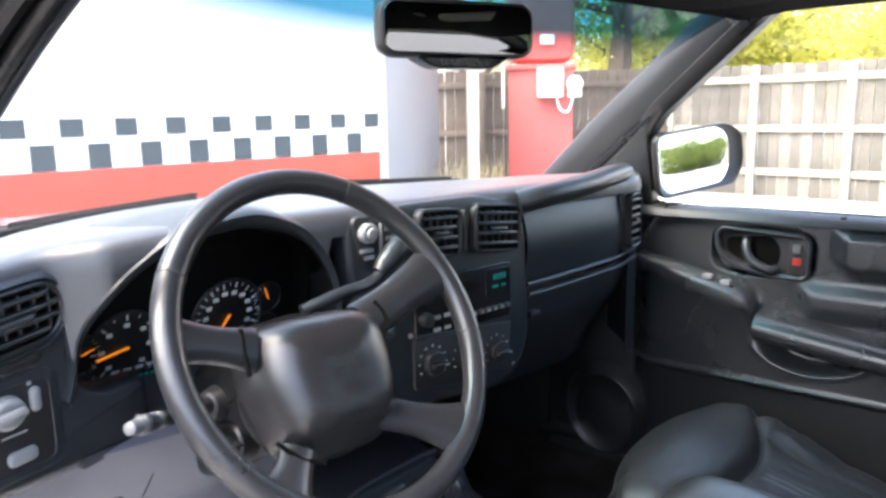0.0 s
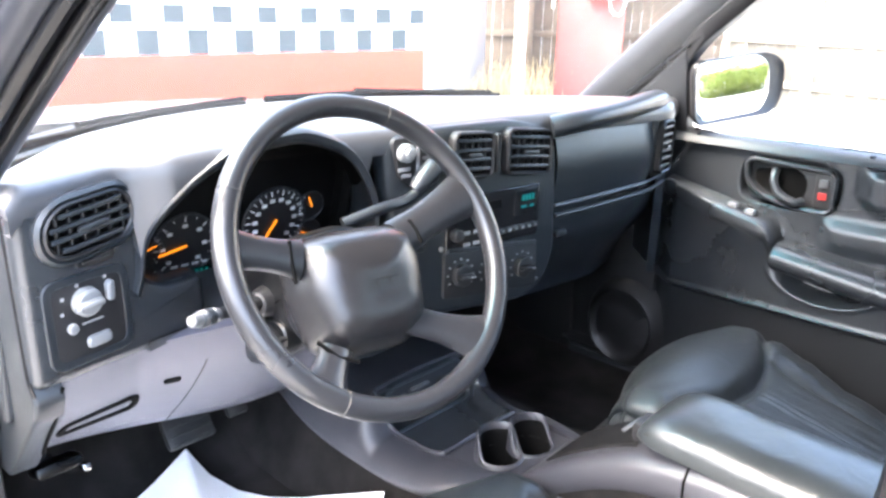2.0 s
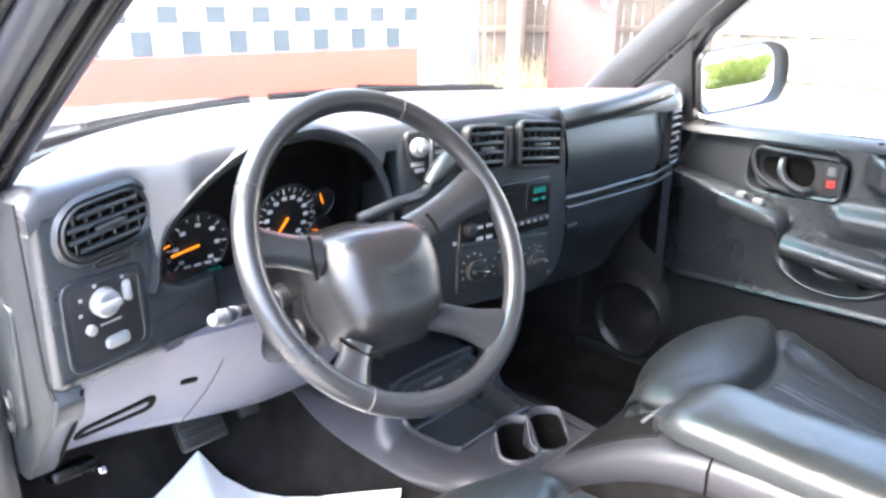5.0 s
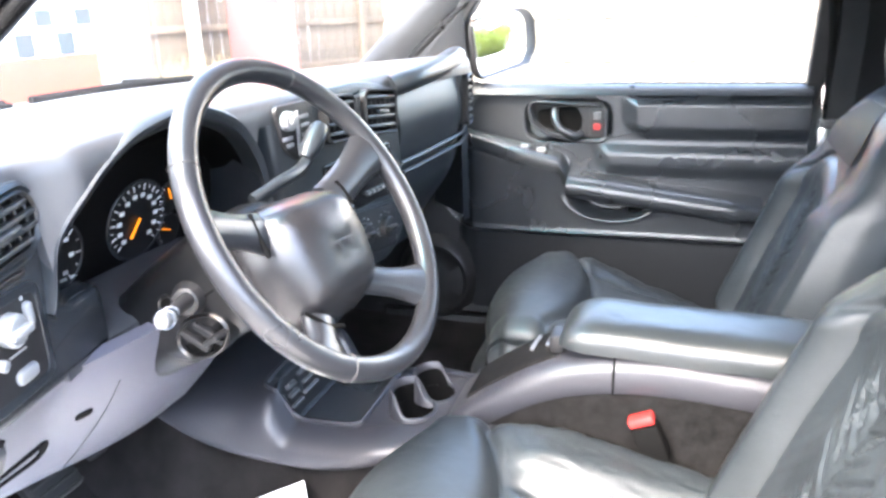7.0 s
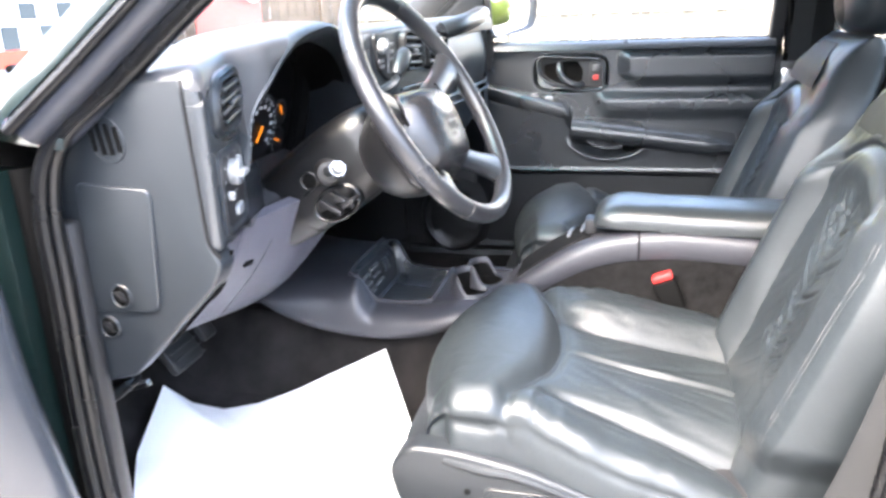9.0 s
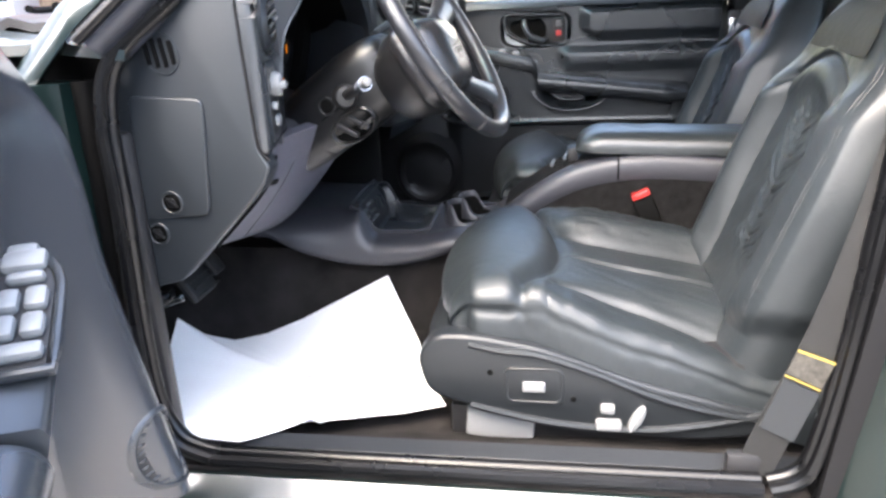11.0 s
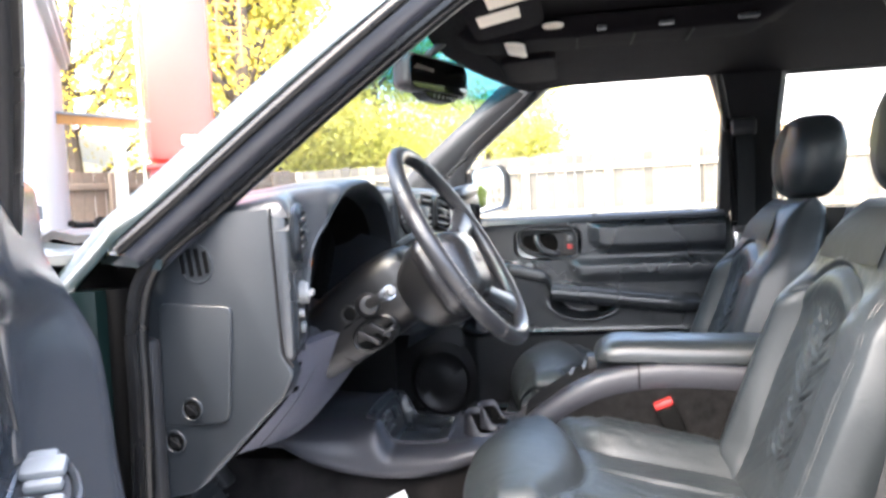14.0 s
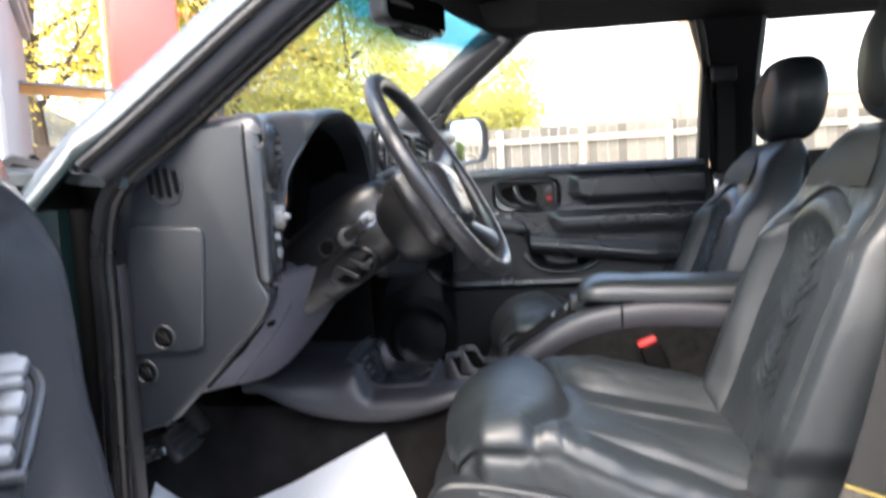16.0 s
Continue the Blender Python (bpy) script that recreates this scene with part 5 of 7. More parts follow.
    lean = lambda z: -0.560 - 0.37 * (z - 0.6)
    arch_at = lambda x: 0.905 + 0.060 * math.cos(min(1, abs(x) / 0.15) * math.pi * 0.5)
    for z in zs:
        h = max(0.0, (z - 0.565) / 0.51)
        yc = lean(z)
        hw = (0.245 - 0.02 * step(0.40, 0.8, h) - 0.02 * (1 - step(0, 0.12, h))) * (1 - 0.30 * step(0.66, 1.04, h))
        dp = (0.078 - 0.010 * h) * math.sqrt(max(0.06, 1 - max(0.0, (h - 0.84) / 0.165) ** 2))
        row = []
        for k in range(201):
            x = hw * math.sin(math.pi / 2 * (2 * k / 200 - 1))
            yy = dp * max(0.0, 1 - (abs(x) / hw) ** 3.6) ** 0.3
            rim = step(1.0, 0.93, abs(x) / hw)
            bol = step(0.50, 0.66, abs(x) / hw) * sbox(0.02, 0.70, 0.08, h)
            line = 0.118 + 0.012 * sbox(0.2, 0.6, 0.2, h)
            yy += rim * ((0.038 if m * x > 0 else 0.024) * bol - 0.014 * math.exp(-((abs(x) - line) / 0.006) ** 2) * sbox(0.0, 0.68, 0.05, h))
            yy -= rim * 0.010 * (1 - step(0.075, 0.135, abs(x))) * sbox(0.06, 0.66, 0.10, h)
            seam = z - arch_at(x)
            inner = 1 - step(0.13, 0.17, abs(x))
            yy -= rim * inner * (0.010 * math.exp(-(seam / 0.007) ** 2) + 0.004 * step(0.0, 0.03, seam))
            yy += rim * 0.006 * inner * math.exp(-((seam + 0.028) / 0.02) ** 2)
            yy += rim * fold(x + 0.012, z, h) * (0.35 if abs(x) > line else 1.0)
            row.append(P(x, yc + yy, z))
        for k in range(1, 32):
            a = math.pi * k / 32
            x = hw * math.copysign(abs(math.cos(a)) ** 0.55, math.cos(a))
            row.append(P(x, yc - dp * math.sin(a) ** 0.6, z))
        rows.append(row)
    bk = part("backrest", loft(rows, close=True), M_LEATHER, S, "gathered dark leather backrest", angle=70)

    def back_pt(x, z):
        i = min(range(len(zs)), key=lambda k: abs(zs[k] - z))
        near = min((p for p in rows[i][:201]), key=lambda p: abs(p[0] - (cx + m * x)))
        return (cx + m * x, near[1] - 0.0005, z)

    yf = lambda z, d: lean(z) + d
    for sgn in (-1, 1):
        part("backrest_seam", tube([back_pt(sgn * (0.118 + 0.012 * sbox(0.2, 0.6, 0.2, (z - 0.565) / 0.51)), z) for z in span(0.60, 0.89, 24)], 0.0018, 6), M_LEATHER, bk)
        for off in (0.0, 0.007):
            part("edge_stitching", tube([back_pt(sgn * (0.200 + off - 0.03 * step(0.85, 1.0, z)), z) for z in span(0.60, 0.99, 30)], 0.0010, 6), M_STITCH, bk, "grey double stitching")
    part("back_shell", loft([[P(x * (0.225 - 0.05 * step(0.85, 1.07, z)), yf(z, -0.075), z) for x in span(-1, 1, 9)] for z in span(0.45, 1.05, 10)]), M_BLACK, S)
    # upper pad insert, duller than the bolsters
    part("shoulder_pad", loft([[P(x * (0.132 - 0.07 * step(1.0, 1.070, z)), yf(z, (0.0745 - 0.010 * (z - 0.565) / 0.51) * math.sqrt(max(0.06, 1 - max(0.0, ((z - 0.565) / 0.51 - 0.84) / 0.165) ** 2)) * (1 - 0.03 * abs(x) ** 3) + 0.002), z) for x in span(-1, 1, 13)] for z in span(0.974, 1.060, 12)]), M_LEATHER2, bk, "dull olive-grey shoulder insert", angle=70)
    # headrest
    rows = []
    for k in range(25):
        q = math.pi * (k + 0.35) / 24.7
        s = math.sin(q) ** 0.55
        z = 1.178 - 0.106 * math.cos(q)
        row = []
        for j in range(40):
            a = 2 * math.pi * j / 40
            x = 0.138 * s * math.copysign(abs(math.cos(a)) ** 0.7, math.cos(a))
            y = 0.074 * s * math.copysign(abs(math.sin(a)) ** 0.8, math.sin(a)) - 0.768 - 0.10 * (z - 1.15)
            row.append(P(x, y, z))
        rows.append(row)
    hd = part("headrest", loft(rows, close=True), M_LEATHER, S, "rounded dark leather headrest", angle=70)
    part("headrest_insert", grid(lambda a, b: P(0.070 * a * math.sqrt(max(0, 1 - (0.75 * b) ** 4)), -0.768 - 0.1 * (0.085 * b + 0.028) + 0.0765 - 0.016 * a * a - 0.020 * b * b * b * b, 1.178 + 0.084 * b), span(-1, 1, 13), span(-1, 1, 15)), M_LEATHER2, hd, "dull olive-grey front insert", angle=70)
    for sgn in (-1, 1):
        part("headrest_post", cyl(P(sgn * 0.05, -0.725, 1.0), P(sgn * 0.05, -0.752, 1.12), 0.006, n=10), M_CHROME, S)
    # plastic base
    out = -0.246
    side = rounded([(-0.005, 0.578), (-0.07, 0.578), (-0.17, 0.560), (-0.34, 0.500), (-0.56, 0.446), (-0.56, 0.425), (-0.42, 0.405), (-0.26, 0.412), (-0.10, 0.440), (0.010, 0.472), (0.026, 0.54)], 0.03)
    mp = lambda u, v, w: P(out - w, u, v)
    sp = part("side_shield", mapped(plate(side, -0.03, 0.008, 0.008), mp), M_SHIELD_TRIM, S, "charcoal plastic side shield", angle=60)
    part("shield_ridge", mapped(tube(smooth_path([(-0.06, 0.562, 0.004), (-0.115, 0.553, 0.009), (-0.167, 0.549, 0.010), (-0.252, 0.522, 0.010), (-0.337, 0.487, 0.010), (-0.42, 0.462, 0.009), (-0.54, 0.440, 0.006)], 6), 0.0065, 8), mp), M_SHIELD_TRIM, sp)
    part("shield_ridge", mapped(tube(smooth_path([(-0.06, 0.455, 0.006), (-0.20, 0.428, 0.009), (-0.36, 0.425, 0.010), (-0.54, 0.462, 0.006)], 6), 0.0065, 8), mp), M_SHIELD_TRIM, sp)
    part("front_apron", loft([[P(x, y + 0.0 - 0.25 * (abs(x) / 0.25) ** 6 * 0.12, z) for x in span(-0.246, 0.235, 21)] for y, z in ((-0.012, 0.575), (0.020, 0.55), (0.024, 0.50), (0.0, 0.465), (-0.10, 0.45))]), M_SHIELD_TRIM, S, "plastic apron below the cushion front")
    part("seat_pan", box(P(0, -0.29, 0.48), (0.45, 0.5, 0.10), 0.03), M_BLACK, S)
    for x in (-0.19, 0.19):
        part("seat_rail", box(P(x, -0.28, 0.402), (0.05, 0.52, 0.06), 0.008), M_BLACK, S)
    part("rail_cover", box(P(-0.205, -0.105, 0.405), (0.05, 0.115, 0.06), 0.008, Matrix.Rotation(radians(6), 4, 'X')), M_SILVER if m > 0 else M_BLACK, S, "grey rail cover" if m > 0 else "")
    if m > 0:
        lp = part("lumbar_plate", mapped(hoop(rrect(0.094, 0.064, 0.014, c=(-0.162, 0.494)), rrect(0.082, 0.052, 0.010, c=(-0.162, 0.494)), 0.0, 0.0115, 0.0008), mp), M_SHIELD_TRIM, sp)
        part("plate_face", mapped(plate(rrect(0.084, 0.054, 0.010, c=(-0.162, 0.494)), 0, 0.0105, 0.001), mp), M_SHIELD_TRIM, lp)
        part("lumbar_switch", mapped(plate(rrect(0.036, 0.017, 0.004, c=(-0.162, 0.494)), 0, 0.017, 0.003), mp), M_SILVER, lp, "pale grey rocker switch")
        for u, v in ((-0.093, 0.515), (-0.224, 0.472)):
            part("shield_screw", mapped(plate(circle(0.005, 12, (u, v)), 0, 0.0095, 0.001), mp), M_VOID, sp)
        part("seat_switch", mapped(plate(rrect(0.040, 0.017, 0.006, c=(-0.279, 0.432)), 0, 0.022, 0.004), mp), M_SILVER, sp, "pale grey seat switch")
        part("seat_switch", mapped(plate(rrect(0.022, 0.014, 0.005, c=(-0.277, 0.460)), 0, 0.020, 0.004), mp), M_SILVER, sp)
        part("recline_switch", mapped(plate([(-0.322 + 0.009 * math.cos(t) - 0.010 * math.sin(t) * 1.0, 0.444 + 0.022 * math.sin(t)) for t in span(0, 2 * math.pi, 21)[:-1]], 0, 0.022, 0.004), mp), M_SILVER, sp, "pale grey recline switch")
    return S


seat("bucket_chair", -0.385, 0.0, 1, "dark green-grey leather driver's seat with plastic side shield", "front seats")
seat("bucket_chair", 0.362, -0.025, -1, "dark green-grey leather passenger's seat", "front seats", 0.02)

# seat belts
pbelt = thing("passenger_seat_belt", "grey seat belt hanging from the centre pillar", "seat belt", (0.6, -0.68, 0.9))


def strap(pts, wd, n=4):
    p = smooth_path(pts, n)
    rows = []
    for i, q in enumerate(p):
        d = (p[min(i + 1, len(p) - 1)] - p[max(i - 1, 0)]).normalized()
        s = Vector(wd).normalized()
        s = (s - d * s.dot(d)).normalized() * 0.0235
        t = d.cross(s).normalized() * 0.0012
        rows.append([q - s - t, q + s - t, q + s + t, q - s + t])
    return loft(rows, close=True)


part("webbing", strap([(0.628, -0.70, 1.285), (0.605, -0.70, 1.18), (0.575, -0.69, 1.05), (0.565, -0.685, 0.95), (0.62, -0.69, 0.6), (0.66, -0.69, 0.45)], (0.2, 1, 0)), M_BELT, pbelt, "grey woven webbing")
part("upper_guide", box((0.632, -0.70, 1.29), (0.03, 0.07, 0.05), 0.01), M_BLACK, pbelt)
tg = part("belt_tongue", box((0.553, -0.672, 0.985), (0.012, 0.05, 0.035), 0.004), M_BLACK, pbelt)
part("tongue_blade", box((0.548, -0.662, 0.960), (0.003, 0.024, 0.05), 0.001), M_CHROME, tg, "chrome tongue blade")

dbelt = thing("driver_seat_belt", "grey seat belt with a yellow label running to the sill", "seat belt", (-0.75, -0.5, 0.45))
bp_ = [(-0.655, -0.70, 1.30), (-0.71, -0.64, 1.0), (-0.75, -0.582, 0.78), (-0.755, -0.540, 0.63), (-0.755, -0.503, 0.53), (-0.752, -0.472, 0.435)]
part("webbing", strap(bp_, (0.25, 0.8, 0.3)), M_BELT, dbelt, "grey woven webbing")
part("belt_sleeve", strap([(-0.7590, -0.521, 0.574), (-0.7600, -0.495, 0.500)], (0.25, 0.8, 0.3)), M_SHIELD_TRIM, dbelt, "black plastic sleeve")
part("belt_label", strap([(-0.7580, -0.535, 0.616), (-0.7580, -0.523, 0.582)], (0.25, 0.8, 0.3)), M_SILVERDIM, dbelt, "worn pale label with yellow edges")
part("label_band", strap([(-0.7588, -0.5360, 0.6185), (-0.7588, -0.5352, 0.6155)], (0.25, 0.8, 0.3)), M_LABELYEL, dbelt)
part("label_band", strap([(-0.7588, -0.5226, 0.5795), (-0.7588, -0.5220, 0.5778)], (0.25, 0.8, 0.3)), M_LABELYEL, dbelt)
part("belt_anchor", box((-0.745, -0.465, 0.435), (0.02, 0.06, 0.05), 0.006), M_BLACK, dbelt)


# ---- centre console ----
CS = thing("center_console", "grey plastic floor console with cup holders and padded armrest", "car console", (0, 0, 0.42))


def con_top(y):
    return 0.592 + 0.054 * step(0.198, 0.236, y) + 0.012 * step(0.10, 0.02, y)


def con_half(y):
    return 0.175 - 0.03 * step(0.08, -0.10, y) + 0.02 * step(0.2, 0.4, y)


def narrow(x, y):
    """The console reaches less far towards the passenger than towards the driver."""
    return x if x < -0.13 else -0.13 + (x + 0.13) * (0.66 + 0.13 * step(0.10, 0.26, y))


# tray part: outer skin left open where the tray is sunk
def deck_edge(y):
    """How far the flank's rounded shoulder reaches in over the top."""
    return 0.022 + 0.055 * step(0.238, 0.300, y)


def skin_row(y):
    h, t, e = con_half(y), con_top(y), deck_edge(y)
    b = min(t - 0.03, 0.545 + 0.050 * ((y - 0.19) / 0.2) ** 2)
    row = [(-h - 0.026, y, b - 0.014), (-h - 0.036, y, b - 0.004), (-h - 0.036, y, b + 0.006)]
    for k in range(1, 9):
        a = radians(90 * k / 8)
        row.append((-h - 0.036 + (0.036 + e) * (1 - math.cos(a)), y, b + 0.006 + (t - b - 0.006) * math.sin(a) ** 0.9))
    return row


left = [skin_row(y) for y in span(0.46, -0.13, 80)]
part("left_flank", loft(left), M_CONSOLE, CS, "blue-grey console flank", angle=60)
part("right_flank", loft([[(-p[0], p[1], p[2]) for p in row] for row in left]), M_CONSOLE, CS, "blue-grey console flank", angle=60)
# sunk tray with a switch plate at its front
tray = part("tray", loft([[(-con_half(y) + 0.0215, y, con_top(y) - 0.001), (-con_half(y) + 0.030, y, con_top(y) - 0.008), (-0.138, y, 0.572), (-0.12, y, 0.566), (0.12, y, 0.566), (0.138, y, 0.572), (con_half(y) - 0.030, y, con_top(y) - 0.008), (con_half(y) - 0.0215, y, con_top(y) - 0.001)]
                          for y in span(0.245, 0.085, 10)]), M_DOOR, CS, "glossy charcoal sunken tray", angle=50)
part("front_deck", loft([[(-con_half(y) + deck_edge(y) - 0.0005, y, con_top(y)), (-0.06, y, con_top(y) + 0.004), (0.06, y, con_top(y) + 0.004), (con_half(y) - deck_edge(y) + 0.0005, y, con_top(y))] for y in span(0.46, 0.245, 16)]), M_CONSOLE, CS, "smooth console nose")
part("tray_lip", tube(smooth_path([(0.140, 0.262, 0.650), (0.0, 0.266, 0.652), (-0.132, 0.262, 0.650), (-0.152, 0.250, 0.648), (-0.1565, 0.236, 0.643), (-0.1555, 0.222, 0.622), (-0.1540, 0.206, 0.600), (-0.1530, 0.180, 0.594), (-0.1525, 0.150, 0.594), (-0.1505, 0.115, 0.594), (-0.146, 0.092, 0.597), (-0.130, 0.086, 0.600), (0.0, 0.086, 0.602), (0.130, 0.086, 0.600)], 5), 0.0050, 8), M_CONSOLE, CS, "rounded tray lip")
plate_m = lambda u, v, w: (u, 0.226 + 0.34 * v - w, 0.568 + v)
dp = part("drive_switch_plate", mapped(plate(rounded([(-0.135, 0.0), (-0.143, 0.05), (-0.11, 0.076), (0.11, 0.076), (0.143, 0.05), (0.135, 0.0)], 0.02), -0.02, 0.0, 0.003), plate_m), M_BLACK, CS, "black plate with drive switches")
part("plate_rim", mapped(hoop(rounded([(-0.150, -0.004), (-0.156, 0.053), (-0.115, 0.083), (0.115, 0.083), (0.156, 0.053), (0.150, -0.004)], 0.022), rounded([(-0.134, 0.002), (-0.142, 0.049), (-0.109, 0.075), (0.109, 0.075), (0.142, 0.049), (0.134, 0.002)], 0.02), -0.01, 0.006, 0.002), plate_m), M_DASH, CS)
for u, v, a, b in ((-0.088, 0.055, 0.040, 0.006), (-0.088, 0.040, 0.040, 0.006), (-0.088, 0.022, 0.05, 0.005), (-0.02, 0.060, 0.06, 0.005), (-0.02, 0.042, 0.05, 0.004), (-0.02, 0.026, 0.07, 0.004), (0.06, 0.045, 0.04, 0.025), (0.10, 0.045, 0.02, 0.025), (-0.058, 0.045, 0.005, 0.03)):
    part("drive_switch", mapped(box((u, v, 0.003), (a, b, 0.008), 0.002), plate_m), M_SILVERLOW if b < 0.02 else M_DASH, dp)
# cup holders
CUPS = ((-0.084, 0.016), (-0.022, -0.004))
deck = bmesh.new()
dx_, dy_ = span(-0.142, 0.142, 72), span(0.090, -0.14, 58)
dv_ = [[deck.verts.new((x, y, 0.600 + 0.02 * step(0.0, -0.14, y) - 0.006 * (x / 0.142) ** 2)) for y in dy_] for x in dx_]
for i in range(71):
    for j in range(57):
        if all(math.hypot(narrow((dx_[i] + dx_[i + 1]) / 2, 0) - a, (dy_[j] + dy_[j + 1]) / 2 - b) > 0.034 for a, b in CUPS):
            deck.faces.new((dv_[i][j], dv_[i + 1][j], dv_[i + 1][j + 1], dv_[i][j + 1]))
part("cup_deck", deck, M_CONSOLE, CS, "console deck with two cup holders")
part("deck_edge", loft([[(-con_half(y) + 0.018, y, con_top(y) - 0.03), (-con_half(y) + 0.0215, y, con_top(y) - 0.001), (-0.140, y, 0.596)] for y in span(0.090, -0.14, 8)]), M_CONSOLE, CS)
part("deck_edge", loft([[(con_half(y) - 0.018, y, con_top(y) - 0.03), (con_half(y) - 0.0215, y, con_top(y) - 0.001), (0.140, y, 0.596)] for y in span(0.090, -0.14, 8)]), M_CONSOLE, CS)
for cx_, cy_ in CUPS:
    def cup_ring(r, z, lift):
        return [(cx_ + r * math.cos(a), cy_ + r * math.sin(a), z + lift * step(-0.25, 0.45, math.cos(a - radians(75)))) for a in span(0, 2 * math.pi, 41)[:-1]]
    c = part("cup_holder", loft([cup_ring(0.043, 0.594, 0), cup_ring(0.0415, 0.600, 0.026), cup_ring(0.0400, 0.603, 0.036), cup_ring(0.0380, 0.604, 0.039), cup_ring(0.0355, 0.603, 0.037), cup_ring(0.0345, 0.600, 0.030)], close=True, cap=False), M_CONSOLE, CS, "grey cup holder with a raised front rim", angle=60)
    part("cup_well", loft([cup_ring(0.0345, 0.600, 0.030), cup_ring(0.032, 0.535, 0)], close=True, cap=False), M_VOID, c)
    part("cup_floor", mapped(plate(circle(0.033, 32), 0, 0.003), lambda u, v, w: (cx_ + u, cy_ + v, 0.533 + w)), M_VOID, c)
# armrest box: arched rail over carpet-covered sides
arch_l = [tuple(p[:2]) for p in smooth_path([(-0.05, 0.605, 0), (-0.11, 0.655, 0), (-0.20, 0.712, 0), (-0.28, 0.740, 0), (-0.38, 0.751, 0), (-0.50, 0.745, 0), (-0.62, 0.73, 0), (-0.70, 0.71, 0)], 5)]
part("armrest_rail", loft([[(-0.118, y, z - 0.052), (-0.124, y, z - 0.045), (-0.126, y, z - 0.014), (-0.115, y, z - 0.001), (-0.09, y, z + 0.003), (0.09, y, z + 0.003), (0.115, y, z - 0.001), (0.126, y, z - 0.014), (0.124, y, z - 0.045), (0.118, y, z - 0.052)] for y, z in arch_l]), M_CONSOLE, CS, "blue-grey arched console rail", angle=60)
part("carpeted_sides", loft([[(-0.135, y, 0.42), (-0.118, y, z - 0.03), (0, y, z - 0.02), (0.118, y, z - 0.03), (0.135, y, 0.42)] for y, z in arch_l]), M_FABRIC, CS, "brown-grey carpeted box sides")
part("box_back", box((0, -0.70, 0.56), (0.24, 0.02, 0.28), 0.005), M_FABRIC, CS)
part("rail_seam", tube([(-0.1265, -0.318, 0.70), (-0.1275, -0.318, 0.735), (-0.115, -0.318, 0.748), (-0.09, -0.318, 0.753)], 0.0018, 6), M_VOID, CS)
rows = []
for k in range(41):
    t = (k / 40) ** 1.7
    y = -0.232 - 0.40 * t
    e = max(0.10, (1 - max(0.0, 1 - t / 0.17) ** 2.2) ** 0.5) * (1 - 0.25 * step(0.9, 1.0, t))
    wide = 0.66 + 0.34 * (1 - max(0.0, 1 - t / 0.14) ** 2.4) ** 0.55
    row = []
    for j in range(41):
        a = math.pi * j / 40
        ca, sa = math.cos(a), math.sin(a)
        x = -0.119 * wide * math.copysign(abs(ca) ** 0.66, ca)
        row.append((x, y, 0.757 + (0.044 * e + 0.002) * abs(sa) ** 0.70 - 0.012 * t + 0.002 * noise.noise((x * 15, y * 15, 1))))
    row += [(0.10 * wide, y, 0.752 - 0.012 * t), (-0.10 * wide, y, 0.752 - 0.012 * t)]
    rows.append(row)
ld = part("armrest_lid", loft(rows, close=True), M_LID, CS, "padded leather armrest lid", angle=70)
part("lid_latch", box((-0.02, -0.225, 0.745), (0.07, 0.022, 0.03), 0.006), M_BLACK, ld)
part("lid_line", tube([(-0.1095, y, 0.772 - 0.03 * (-0.25 - y)) for y in span(-0.25, -0.60, 8)], 0.002, 6), M_BLACK, ld)

for ob in CS.children_recursive:
    if ob.type == 'MESH' and not ob.name.startswith("cup_holder") and not ob.name.startswith("cup_well") and not ob.name.startswith("cup_floor"):
        for v in ob.data.vertices:
            v.co.x = narrow(v.co.x, v.co.y)
# dark recess on the slope before the lid, crossed by bright strips
arch_at_y = lambda y: next((z0 + (z1 - z0) * (y - y0) / (y1 - y0) for (y0, z0), (y1, z1) in zip(arch_l, arch_l[1:]) if y1 <= y <= y0), arch_l[0][1])
part("front_slot", loft([[(x, y, arch_at_y(y) + d) for x, d in ((-0.088, 0.0), (-0.084, 0.0075), (0.022, 0.0075), (0.028, 0.0))] for y in span(-0.078, -0.228, 14)]), M_FABRIC, CS, "dark brown recess before the armrest lid")
for p0, p1, r_ in (((-0.056, -0.060, 0.612), (0.046, -0.070, 0.616), 0.006), ((-0.036, -0.178, 0.711), (0.012, -0.184, 0.715), 0.0035), ((-0.050, -0.206, 0.728), (0.010, -0.212, 0.731), 0.0035)):
    part("bright_strip", tube([p0, ((p0[0] + p1[0]) / 2, (p0[1] + p1[1]) / 2, (p0[2] + p1[2]) / 2 + 0.001), p1], r_, 8, flat=0.6), M_SILVERLOW, CS, "bright trim strip")

bk_ = thing("seat_belt_buckle", "black seat belt buckle with a red release button", "seat belt buckle", (-0.15, -0.38, 0.5))
rt = Matrix.Rotation(radians(-22), 4, 'X')
part("buckle_body", box((-0.150, -0.377, 0.640), (0.028, 0.042, 0.062), 0.008, rt), M_VOID, bk_)
part("release_button", box((-0.150, -0.362, 0.675), (0.024, 0.038, 0.014), 0.004, rt), M_RED, bk_, "red release button")
part("buckle_stalk", box((-0.150, -0.405, 0.565), (0.012, 0.030, 0.12), 0.004, rt), M_BLACK, bk_)


# ---- doors ----
def arm_line(u, driver):
    """Top of the switch strip (ahead) and of the armrest."""
    if driver:
        return (0.905 + 0.285 * min(0.0, u - 0.08) if u > -0.12 else 0.848 - 0.11 * (-0.12 - u)) - 0.048
    return 0.940 - 0.224 * (0.134 - u) if u > -0.12 else 0.852 - 0.12 * (-0.12 - u)


